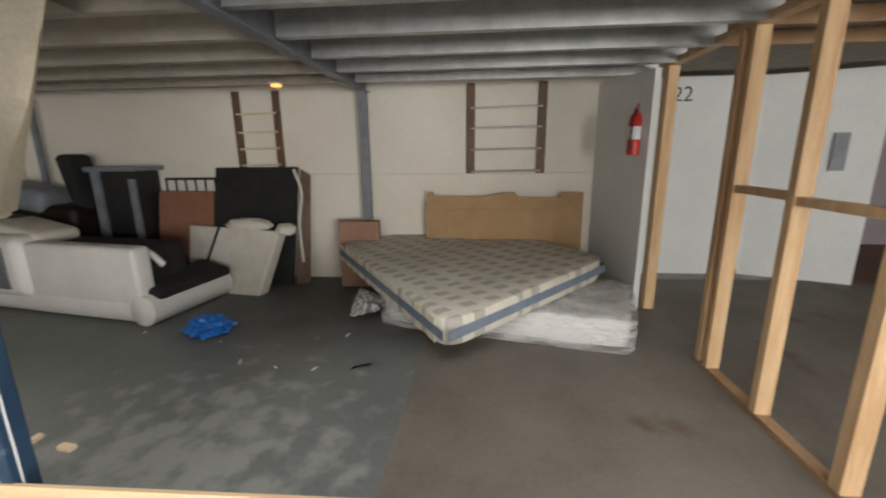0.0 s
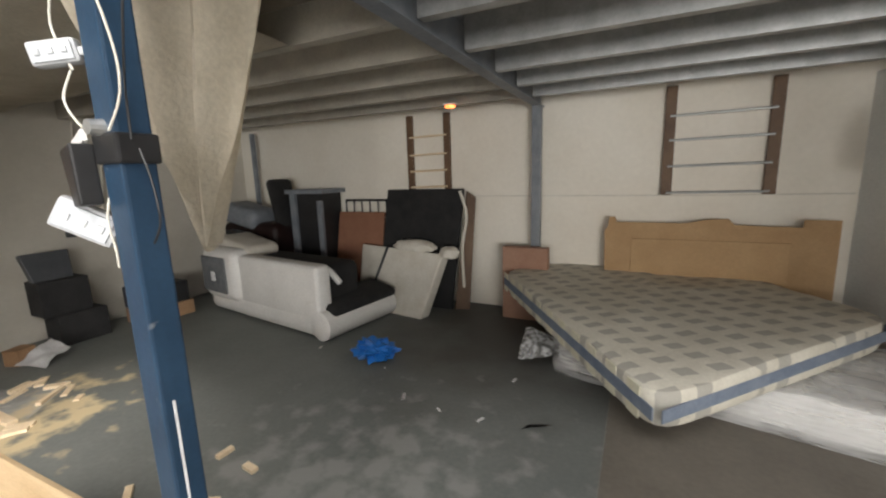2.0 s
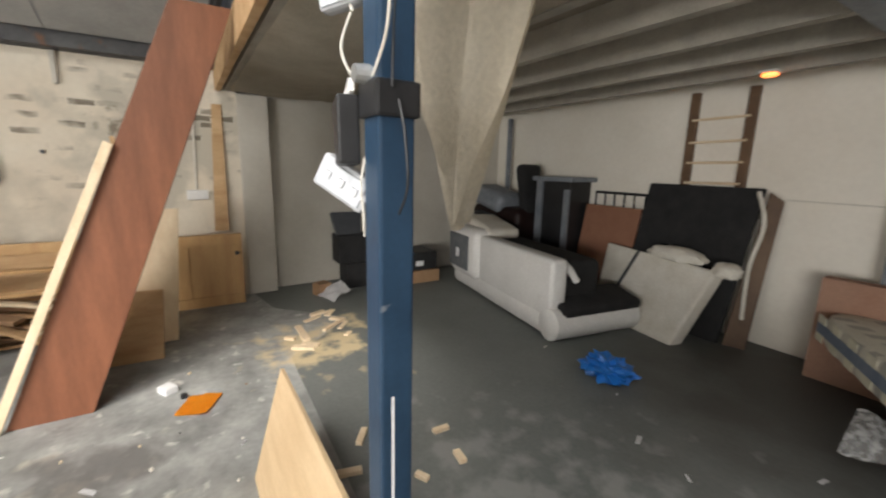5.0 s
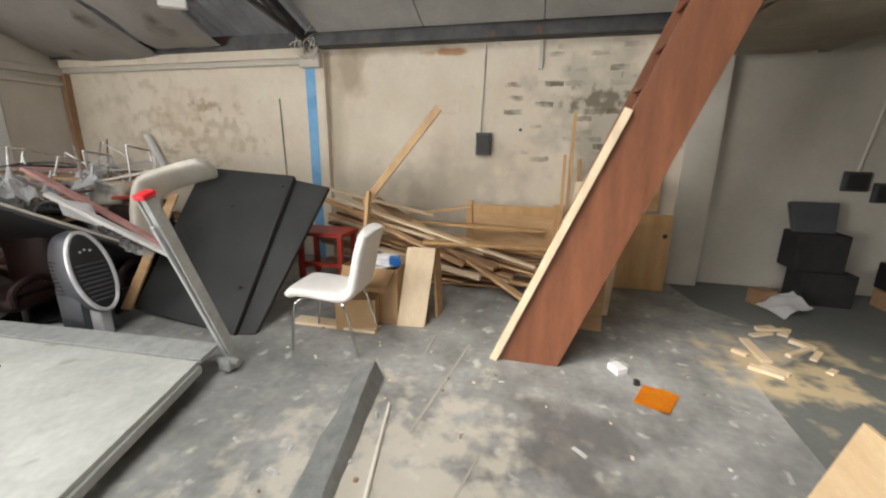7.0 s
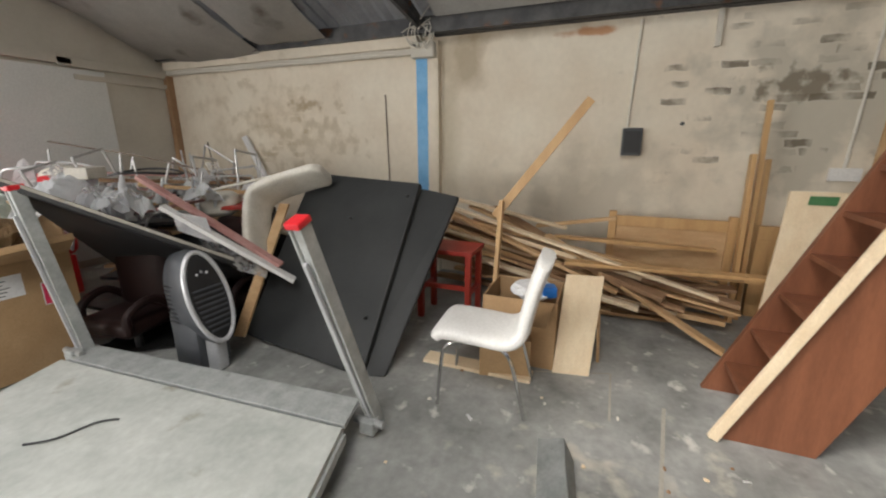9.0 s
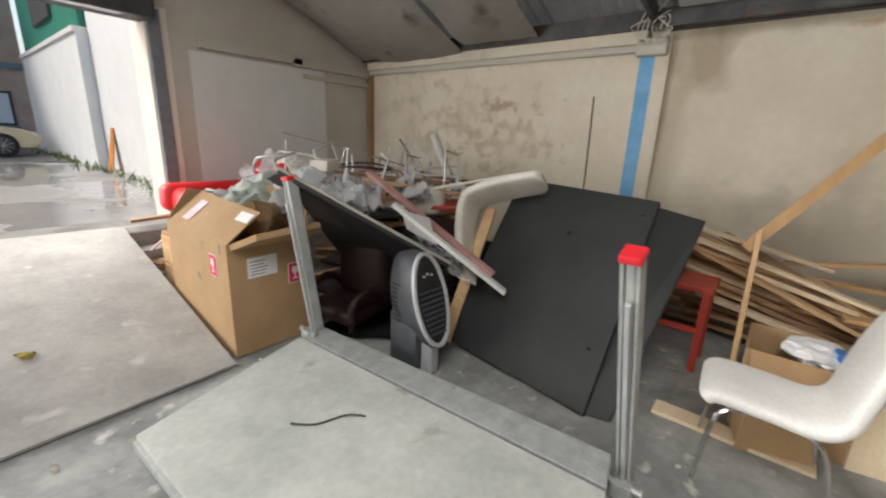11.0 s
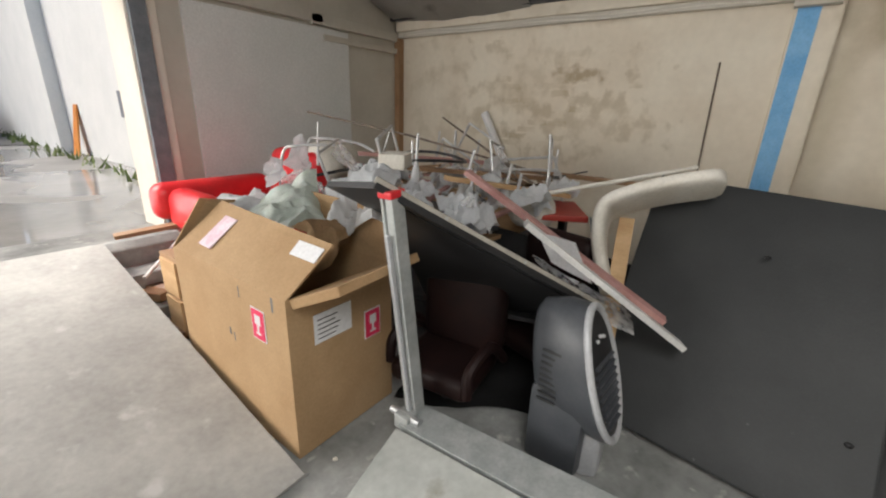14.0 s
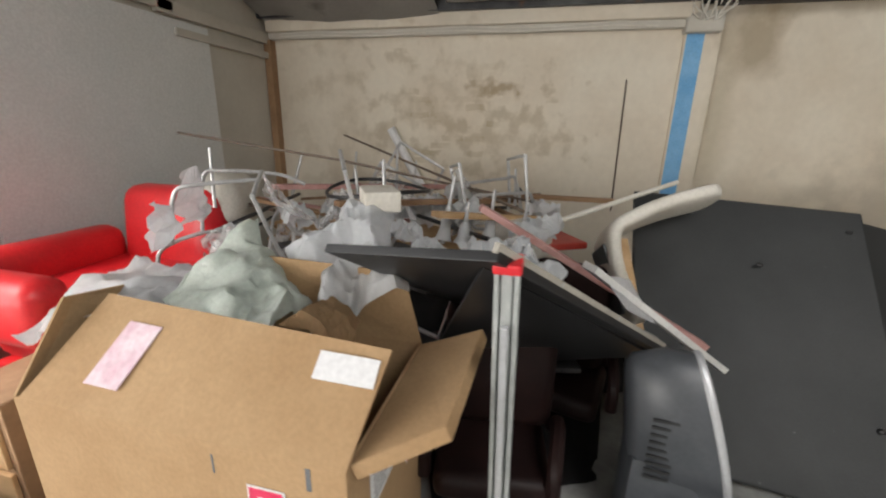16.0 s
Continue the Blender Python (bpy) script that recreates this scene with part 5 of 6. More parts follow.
# ---- black panel, fan, chairs under the heap ----
hp = thing("headboard", (-4.3, -3.0, 0), "large charcoal leatherette headboard leaning over", "headboard")
part("panel", slab([(-3.93, -3.67, 0.065), (-3.80, -2.50, 0.02), (-4.77, -2.48, 1.235), (-4.90, -3.65, 1.28)], 0.05, 0.012), CHARCOAL, hp)
part("wing", slab([(-3.83, -2.56, 0.0), (-3.88, -2.36, 0.0), (-4.93, -2.20, 1.12), (-4.80, -2.54, 1.20)], 0.05, 0.012), CHARCOAL, hp)
N = Vector((0.72, 0.06, 0.69))
for q in ((-4.546, -3.018, 0.945), (-4.05, -2.60, 0.33), (-4.70, -2.56, 1.13)):
    part("button", blob(Vector(q) + N * 0.008, (0.018, 0.018, 0.012), 0, sub=1, flat=False), BLACKPLASTIC, hp)


def air_cooler():
    th = thing("air_cooler", (-3.7, -3.72, 0), "dark grey oval fan air cooler with a silver rim", "fan")
    f = Vector((0.06, 0.95, 0.30)).normalized()
    s = Vector((0.998, -0.06, 0)).normalized()
    lean = s.cross(f).normalized()
    lean = lean if lean.z > 0 else -lean
    back = Vector((-0.06, -1.0, 0)).normalized()
    c0 = Vector((-3.56, -3.55, 0.535))
    def ring(off, a, b, seg=36):
        o = f * off if off > -0.05 else back * -off
        up = lean if off > -0.05 else (lean + Vector((0, 0, 1.2))).normalized()
        return [c0 + o + s * (a * math.cos(k * math.tau / seg)) + up * (b * math.sin(k * math.tau / seg)) for k in range(seg)]
    def skin(rings):
        bm = bmesh.new()
        R = [[bm.verts.new(p) for p in r] for r in rings]
        for r0, r1 in zip(R, R[1:]):
            for k in range(len(r0)):
                bm.faces.new((r0[k], r0[(k + 1) % len(r0)], r1[(k + 1) % len(r0)], r1[k]))
        bm.faces.new(R[0][::-1])
        bm.faces.new(R[-1])
        return bm
    part("body", skin([ring(-0.27, 0.09, 0.24), ring(-0.24, 0.125, 0.285), ring(-0.12, 0.15, 0.325), ring(0.0, 0.155, 0.335), ring(0.03, 0.15, 0.325)]), FANGREY, th, smooth=True)
    part("rim", tube([*ring(0.035, 0.142, 0.315), ring(0.035, 0.142, 0.315)[0]], 0.017, 8), SILVER, th, "silver oval rim", smooth=True)
    part("face", skin([ring(0.025, 0.135, 0.305), ring(0.042, 0.12, 0.285)]), BLACKPLASTIC, th, smooth=True)
    for k in range(9):
        zz = 0.06 - k * 0.036
        w = 0.108 * math.sqrt(max(0.05, 1 - (zz / 0.30) ** 2))
        q = c0 + f * 0.046 + lean * zz
        part("slat", beam(q - s * w, q + s * w, 0.02, 0.012, 0.003), FANGREY, th)
    for k in range(3):
        q = c0 + f * 0.044 + lean * (0.165 + 0.012 * (k % 2)) + s * (k - 1) * 0.035
        part("knob", blob(q, (0.010, 0.010, 0.010), 0, sub=2, flat=False), SILVER, th, smooth=True)
    for sg in (-1, 1):
        for k in range(9):
            q = c0 + back * 0.16 + s * sg * 0.141 + Vector((0, 0, 0.10 - k * 0.032))
            part("side_vent", beam(q - back * 0.045, q + back * 0.045, 0.006, 0.012, 0.002), BLACKPLASTIC, th)
    part("foot", slab([c0 + Vector((-0.125, 0.02, -0.10)), c0 + Vector((0.125, 0.01, -0.10)), c0 + Vector((0.115, -0.26, -0.10)), c0 + Vector((-0.115, -0.25, -0.10))], 0.433, 0.045), FANGREY, th, smooth=True)
    part("foot_band", slab([c0 + Vector((-0.04, 0.085, -0.27)), c0 + Vector((0.04, 0.082, -0.27)), c0 + Vector((0.075, 0.0, -0.27)), c0 + Vector((-0.075, 0.0, -0.27))], 0.262, 0.02), SILVER, th, "silver band down to the foot")
    return th


air_cooler()
for k, (x, y, a) in enumerate(((-3.62, -4.35, 8), (-4.25, -4.05, -14))):
    oc = thing("office_chair", (x, y, 0), "dark maroon leather chair jammed under the heap", "chair", "maroon chairs under the heap")
    R = rotz(a)
    part("backrest", rounded((x - 0.08, y, 0.62), (0.16, 0.50, 0.62), 0.07, R), MAROON, oc, smooth=True)
    part("seat", rounded((x + 0.1, y, 0.27), (0.46, 0.48, 0.13), 0.05, R), MAROON, oc, smooth=True)
    for sg in (-1, 1):
        part("armrest", tube(curve_points([(x - 0.1, y + sg * 0.26, 0.30), (x + 0.08, y + sg * 0.27, 0.46), (x + 0.26, y + sg * 0.26, 0.40), (x + 0.28, y + sg * 0.26, 0.26)]), 0.03, 8), MAROON, oc, smooth=True)
    part("column", tube([(x + 0.08, y, 0.0), (x + 0.08, y, 0.22)], 0.03), DARKSTEEL, oc)
bt = thing("table", (-4.2, -4.6, 0), "black table top tipped on its edge under the heap", "table")
part("tabletop", slab([(-2.97, -4.32, 1.365), (-3.88, -3.62, 0.70), (-4.12, -4.22, 0.60), (-3.21, -4.92, 1.265)], 0.03, 0.004), BLACKPLASTIC, bt)
part("edging", beam((-2.972, -4.33, 1.372), (-3.885, -3.63, 0.708), 0.018, 0.028), PALEJOIST, bt, "pale worn edging")
part("apron", slab([(-3.02, -4.36, 1.32), (-3.89, -3.66, 0.67), (-4.35, -3.9, 0.35), (-3.85, -4.75, 0.45)], 0.02), BLACKPLASTIC, bt)
for q, z in (((-4.9, -4.9), 1.0), ((-5.0, -4.3), 0.9), ((-4.2, -4.9), 0.95)):
    part("leg", lohi((q[0] - 0.03, q[1] - 0.03, 0), (q[0] + 0.03, q[1] + 0.03, z), 0.004), BLACKPLASTIC, bt)
for q in ((-3.2, -4.155, 1.21), (-3.50, -3.925, 0.99), (-3.76, -3.725, 0.80)):
    part("bolt", blob(q, (0.014, 0.014, 0.014), 0, sub=1, flat=False), GALV, bt)


# Black board and sheet added to stand in for deep shade under the heap
single("added_dark_board", slab([(-4.55, -3.6, 0.0), (-4.1, -4.95, 0.0), (-4.15, -4.95, 0.95), (-4.6, -3.65, 0.72)], 0.03), BLACK, "added black board that keeps the gap under the heap dark", "board")
single("added_dark_sheet", sheet((-3.3, -4.55, 0.02), (-4.1, -4.85, 0.06), (-4.45, -3.75, 0.06), (-3.75, -3.85, 0.02), 14, 14, 0.05, 4, 0.004, 6.0), BLACK, "added black sheet that keeps the floor under the table dark", "cloth", smooth=True)

# ---- white dining chairs ----
def shell_profile():
    """Side outline of the moulded seat and back: front edge to top, as (along, up)."""
    return curve_points([(0.0, 0.43, 0), (0.05, 0.465, 0), (0.25, 0.455, 0), (0.42, 0.445, 0), (0.50, 0.50, 0), (0.53, 0.62, 0), (0.57, 0.80, 0), (0.62, 0.95, 0)], 7)


def dining_chair(label):
    th = thing("dining_chair", (0, 0, 0), label, "chair", "white dining chairs")
    prof = [Vector((0, q.x, q.y)) for q in shell_profile()]
    last = len(prof) - 1
    widths = [0.22 * (1 - 0.08 * max(0, i / last - 0.5) - (0.45 if i in (0, last) else 0.12 if i in (1, last - 1) else 0)) for i in range(last + 1)]
    part("seat_shell", padded_shell(prof, (1, 0, 0), widths, 0.042), WHITELEATHER, th, smooth=True)
    for sx in (-1, 1):
        part("leg", tube(curve_points([(sx * 0.15, 0.16, 0.415), (sx * 0.19, 0.09, 0.405), (sx * 0.205, 0.05, 0.33), (sx * 0.215, 0.02, 0.0)], 5), 0.011, 8), CHROME, th, smooth=True)
        part("leg", tube(curve_points([(sx * 0.15, 0.34, 0.41), (sx * 0.19, 0.42, 0.40), (sx * 0.205, 0.47, 0.32), (sx * 0.215, 0.55, 0.0)], 5), 0.011, 8), CHROME, th, smooth=True)
    part("cross_bar", tube([(-0.18, 0.16, 0.41), (0.18, 0.16, 0.41)], 0.01, 8), CHROME, th)
    part("cross_bar", tube([(-0.18, 0.34, 0.41), (0.18, 0.34, 0.41)], 0.01, 8), CHROME, th)
    return th


dc = dining_chair("white leatherette dining chair on chrome legs")
dc.matrix_basis = pose(-3.96, -1.95, 0, 0, 0, 4)
ut = thing("broken_chair", (-4.5, -3.7, 1.0), "grubby white chair shell thrown on its side on the heap", "chair")
sw = Vector((-0.85, -0.10, -0.50)).normalized()
prof = [q + sw * 0.17 for q in curve_points([(-4.49, -3.28, 1.385), (-4.40, -3.54, 1.315), (-4.30, -3.74, 1.235), (-4.265, -3.83, 1.15), (-4.18, -3.80, 0.96), (-4.05, -3.68, 0.74)], 7)]
part("seat_shell", padded_shell(prof, sw, [0.10, 0.15] + [0.17] * (len(prof) - 4) + [0.15, 0.11], 0.04), OFFWHITE, ut, smooth=True)
pd = (prof[-3] - prof[-13]).normalized()
pn = pd.cross(sw).normalized()
pn = -pn if pn.y > 0 else pn
pa, pb = prof[-13] + pn * 0.046, prof[-3] + pn * 0.046
part("mesh_pad", slab([pa - sw * 0.12, pa + sw * 0.12, pb + sw * 0.10, pb - sw * 0.10], 0.01, 0.003), GREYMESH, ut, "grey mesh pad")

# ---- the heap of scrap ----
rg = random.Random(21)
hb = thing("broken_boards", (-4.9, -5.6, 0), "stack of broken boards under the scrap heap", "boards")
for k in range(16):
    c = Vector((rg.uniform(-5.7, -4.2), rg.uniform(-6.3, -4.4), 0.06 + k * 0.055))
    part("board", box(c, (rg.uniform(0.7, 1.3), rg.uniform(0.3, 0.9), 0.03), rotz(rg.uniform(0, 180)) @ Matrix.Rotation(radians(rg.uniform(-5, 5)), 4, "X"), 0.004), (PLANKDARK, PLANK, CARD, DARKSTEEL)[k % 4], hb)


def scrap_chair(m, mat, label):
    th = thing("broken_chair", (0, 0, 0), label, "chair frame", "bent chair frames on the heap")
    for s in (-1, 1):
        part("leg_loop", tube(curve_points([(s * 0.2, -0.2, 0.42), (s * 0.21, -0.18, 0.08), (s * 0.21, -0.1, 0.0), (s * 0.21, 0.1, 0.0), (s * 0.21, 0.19, 0.08), (s * 0.2, 0.22, 0.42)], 5), 0.011, 8), mat, th, smooth=True)
    for y in (-0.2, 0.22):
        part("cross_bar", tube([(-0.2, y, 0.42), (0.2, y, 0.42)], 0.011, 8), mat, th)
    part("wrapping", sheet((-0.2, -0.2, 0.40), (0.05, -0.2, 0.36), (0.0, 0.0, 0.12), (-0.22, -0.05, 0.1), 8, 8, 0.05, 6.0, 0.003, m.translation.x), FILM, th, "torn plastic wrapping", smooth=True)
    th.matrix_basis = m
    return th


for x, y, z, rx, ry, rz in ((-3.95, -5.35, 1.02, 15, 10, 30), (-4.15, -4.75, 1.02, 172, 12, 80), (-4.75, -4.55, 1.02, 8, -8, 20), (-4.5, -5.75, 1.05, 150, 20, 140), (-3.7, -5.9, 1.0, 190, 10, 60), (-5.1, -5.4, 1.02, 20, 30, 100)):
    scrap_chair(pose(x, y, z, rx, ry, rz), SCRAPTUBE, "bent chrome chair frame with torn plastic on the heap")
for k in range(26):
    x, y = rg.uniform(-5.6, -4.0), rg.uniform(-6.2, -4.3)
    a, L = rg.uniform(0, math.pi), rg.uniform(0.5, 1.3)
    z = 1.05 + rg.uniform(-0.03, 0.12)
    d = Vector((math.cos(a), math.sin(a), rg.uniform(-0.16, 0.16))) * L / 2
    c = Vector((x, y, z))
    kind = k % 3
    if kind == 0:
        single("rod", tube([c - d, c + d], rg.uniform(0.008, 0.014), 8), (DARKSTEEL, RUSTPIPE, GALV)[k % 2], "thin dark metal rod on the scrap heap", "rod", "rods on the heap")
    elif kind == 1:
        single("batten", beam(c - d, c + d, rg.uniform(0.03, 0.07), 0.02), (PLANKDARK, PINKWOOD, PLANK)[k % 3 if k % 2 else 0], "broken wooden batten on the scrap heap", "batten", "battens on the heap")
    else:
        single("chrome_tube", tube([c, c + Vector((rg.uniform(-0.08, 0.08), rg.uniform(-0.08, 0.08), rg.uniform(0.22, 0.36)))], [0.012, 0.009], 8), SCRAPTUBE, "chrome chair leg sticking up from the heap", "chair leg", "legs sticking out of the heap")
for k in range(20):
    x, y = rg.uniform(-5.0, -3.5), rg.uniform(-5.8, -4.2)
    c = Vector((x, y, 1.12))
    single("torn_wrapping", crumple(c, c + Vector((0.22, 0.05, 0.06)), c + Vector((0.25, 0.22, 0.12)), c + Vector((0.02, 0.2, 0.02)), 12, 0.07, 8.0, k * 2.2), MILKY if k % 3 else FILM, "torn white packing foam on the heap", "packing", "torn packing on the heap")


def leg_frame(pts, r=0.011):
    th = thing("broken_chair", pts[0], "bent chrome chair leg frame with torn film on the heap", "chair frame", "chrome leg frames on the heap")
    part("frame", tube(curve_points(pts, 6), r, 8), SCRAPTUBE, th, smooth=True)
    top = Vector(pts[1])
    part("wrapping", crumple(top + Vector((0.02, -0.02, 0.01)), top + Vector((0.10, 0.05, -0.02)), top + Vector((0.08, 0.06, -0.26)), top + Vector((0.0, 0.0, -0.22)), 10, 0.04, 9.0, top.y), MILKY, th, "torn plastic wrapping")
    return th


leg_frame([(-4.72, -4.80, 1.02), (-4.745, -4.775, 1.26), (-4.80, -4.68, 1.29), (-4.92, -4.50, 1.31), (-4.975, -4.42, 1.30), (-4.99, -4.36, 1.04)])
leg_frame([(-4.50, -4.70, 1.02), (-4.53, -4.66, 1.22), (-4.62, -4.54, 1.24), (-4.75, -4.38, 1.24), (-4.80, -4.30, 1.22), (-4.82, -4.26, 1.0)])
leg_frame([(-3.90, -6.10, 1.05), (-3.94, -6.08, 1.35), (-3.99, -5.98, 1.385), (-4.15, -5.75, 1.36), (-4.22, -5.62, 1.30)])
leg_frame([(-3.62, -6.02, 1.05), (-3.66, -6.0, 1.30), (-3.72, -5.9, 1.345), (-3.90, -5.7, 1.36)])
for foot, tip in (((-4.02, -5.03, 1.05), (-4.10, -5.067, 1.475)), ((-4.16, -4.75, 1.02), (-4.28, -4.716, 1.385)), ((-4.05, -4.62, 1.05), (-4.12, -4.60, 1.27)), ((-4.36, -4.52, 1.0), (-4.42, -4.5, 1.30))):
    ft0, tp0 = Vector(foot), Vector(tip)
    lg = thing("chrome_tube", foot, "chrome chair leg in a white plastic sleeve on the heap", "chair leg", "legs sticking out of the heap")
    part("leg", tube([ft0, tp0], [0.013, 0.010], 10), SCRAPTUBE, lg, smooth=True)
    part("sleeve", tube(curve_points([ft0 + (tp0 - ft0) * k for k in (0.05, 0.2, 0.4, 0.55)], 3), [0.05, 0.045, 0.04, 0.034, 0.03, 0.032, 0.027, 0.022, 0.017, 0.014], 9), MILKY, lg, "white plastic sleeve", smooth=True)
single("white_block", box((-3.75, -4.95, 1.33), (0.24, 0.16, 0.09), rotz(30), 0.01), OFFWHITE, "grubby white foam block on the heap", "foam")
for k, (p0, q0) in enumerate((((-4.0, -5.3, 1.24), (-5.2, -4.4, 1.12)), ((-4.3, -5.9, 1.26), (-5.3, -5.0, 1.18)), ((-4.9, -4.9, 1.2), (-5.3, -3.7, 1.14)), ((-4.0, -4.75, 1.22), (-4.75, -4.2, 1.08)))):
    single("batten", beam(p0, q0, 0.075, 0.03), (PLANKDARK, PINKWOOD, PLANKDARK, PLANK)[k], "broken wooden batten on the scrap heap", "batten", "battens on the heap")
single("wire_coil", tube(curve_points([(-4.35 + 0.33 * math.cos(a * 0.5), -5.2 + 0.3 * math.sin(a * 0.5), 1.28 + 0.02 * math.sin(a)) for a in range(14)], 3), 0.011, 6), BLACKPLASTIC, "black cable coil on the heap", "cable", smooth=True)
single("long_rod", tube([(-4.33, -6.61, 1.574), (-4.6, -5.6, 1.42), (-4.9, -4.2, 1.15)], 0.009, 8), RUSTPIPE, "long bent dark rod across the heap", "rod")
single("long_rod", tube([(-5.9, -6.2, 1.55), (-4.4, -4.3, 1.18)], 0.010, 8), RUSTPIPE, "long dark rod across the heap", "rod")
single("white_tube", tube([(-6.18, -5.81, 1.62), (-6.15, -5.44, 1.0)], 0.045, 12), PAPER, "white tube standing up behind the heap", "tube")
single("white_stick", tube([(-4.2, -4.2, 1.16), (-4.75, -3.45, 1.36)], 0.014, 8), OFFWHITE, "white stick lying on the upturned chair", "stick")
single("batten", beam((-3.68, -4.02, 1.12), (-4.12, -3.28, 0.51), 0.085, 0.03), WHITEPAINT, "white painted batten sliding down the table edge", "batten")
single("batten", beam((-3.86, -4.5, 1.30), (-4.10, -3.38, 0.63), 0.07, 0.03), PINKWOOD, "dusty pink batten sliding down the table edge", "batten")
single("batten", beam((-4.6, -3.75, 1.02), (-3.80, -3.58, 0.12), 0.09, 0.025), PLANK, "pine plank between the fan and the headboard", "plank")
single("foam_block", sheet((-3.66, -3.86, 0.96), (-3.82, -3.70, 0.84), (-3.86, -3.82, 1.02), (-3.70, -3.96, 1.08), 4, 4, 0.01, 4, 0.02, 1.0), PAPER, "white foam block on the table edge", "foam")
bm = sheet((-4.0, -4.1, 0.86), (-4.15, -3.55, 0.60), (-4.05, -3.5, 0.52), (-3.88, -3.95, 0.68), 10, 10, 0.05, 6.0, 0.004, 3.0)
single("plastic_sheet", bm, FILM, "clear plastic hanging off the heap", "plastic sheet", smooth=True)
single("red_board", box((-4.6, -4.2, 1.0), (0.5, 0.3, 0.04), rotz(30), 0.01), REDWOOD, "red painted board in the heap", "board")
single("beige_cushion", rounded((-4.35, -6.35, 1.15), (0.6, 0.4, 0.35), 0.15, rotz(25)), OFFWHITE, "beige cushion behind the red chair", "cushion", smooth=True)
single("beige_cushion", rounded((-4.45, -4.35, 1.02), (0.4, 0.3, 0.22), 0.09, rotz(35)), OFFWHITE, "grubby beige cushion on the heap", "cushion", smooth=True)

# ---- stairs to the mezzanine ----
sr = thing("staircase", (-4.3, 0.2, 0), "steep red-brown stained open wooden staircase", "staircase")
for x0, x1 in ((-4.07, -4.03), (-4.57, -4.53)):
    part("stringer", prism([(-0.37, 0), (0.05, 0), (1.06, 2.66), (0.71, 2.66)], 0, x0, x1, 0.003), STAIRBROWN, sr)
for k in range(10):
    z = 0.22 + 0.245 * k
    y0, y1 = -0.37 + 0.406 * z + 0.01, 0.05 + 0.379 * z - 0.08
    part("tread", lohi((-4.53, y0, z - 0.03), (-4.07, y1, z), 0.003), STAIRBROWN, sr)
single("batten", beam((-4.0, -0.41, 0.012), (-4.0, 0.32, 1.76), 0.035, 0.05, up=(0, 1, 0)), PLANKPALE, "pale batten leaning along the stair stringer", "batten")
single("ply_offcut", slab([(-4.75, 0.0, 0), (-4.72, 0.42, 0), (-4.95, 0.45, 0.55), (-4.98, 0.05, 0.55)], 0.02), PLANK, "plywood offcut leaning behind the stairs", "board")

# ---- timber stacked at the west wall ----
db = thing("pine_door", (-6.0, 0.8, 0), "varnished pine panel door lying on its side", "door")
part("slab", lohi((-6.04, 0.2, 0.0), (-5.99, 1.2, 0.84), 0.004), ORANGEWOOD, db)
for y0, y1, z0, z1 in ((0.2, 1.2, 0.72, 0.84), (0.2, 1.2, 0.0, 0.12), (1.08, 1.2, 0.12, 0.72), (0.55, 0.66, 0.12, 0.72), (0.2, 0.3, 0.12, 0.72)):
    part("rail", lohi((-5.99, y0, z0), (-5.972, y1, z1), 0.004), ORANGEWOOD, db)
part("knob", blob((-5.95, 1.14, 0.62), (0.025, 0.025, 0.025), 0, sub=2, flat=False), DARKSTEEL, db)
single("pine_board", slab([(-6.22, 0.95, 0.85), (-6.22, 1.1, 0.85), (-6.27, 1.12, 2.3), (-6.27, 1.02, 2.3)], 0.03), PLANK, "tall pine board standing in the corner", "board")
sb = thing("sign_board", (-5.2, 0.3, 0), "pale board with a small green sign leaning on the stairs", "board")
part("board", slab([(-5.1, 0.02, 0), (-5.1, 0.52, 0), (-5.3, 0.62, 1.22), (-5.3, 0.14, 1.22)], 0.02, 0.003), PLANKPALE, sb)
part("sign", slabv([(-5.275, 0.24, 1.13), (-5.275, 0.40, 1.13), (-5.285, 0.41, 1.19), (-5.285, 0.25, 1.19)], (0.98, 0, 0.16), 0.006), SIGNGREEN, sb, "small green sign")

bd = thing("pine_headboard", (-6.0, -0.5, 0), "pine bed headboard standing against the wall", "headboard")
for y in (-0.98, 0.02):
    part("leg", lohi((-6.06, y - 0.035, 0), (-5.99, y + 0.035, 0.90), 0.005), ORANGEWOOD, bd)
for z0, z1 in ((0.76, 0.86), (0.30, 0.38)):
    part("rail", lohi((-6.05, -0.945, z0), (-6.0, -0.015, z1), 0.004), ORANGEWOOD, bd)
part("panel", lohi((-6.04, -0.945, 0.38), (-6.02, -0.015, 0.76), 0.002), PLANK, bd)
for x, y, z, w in ((-5.78, 0.05, 1.45, 0.09), (-5.86, 0.12, 1.88, 0.06), (-6.0, 0.22, 1.4, 0.08)):
    single("upright_plank", beam((x, y, 0), (x - 0.15, y, z), w, 0.035, up=(0, 1, 0)), ORANGEWOOD, "pine plank standing upright against the wall", "plank", "upright planks")

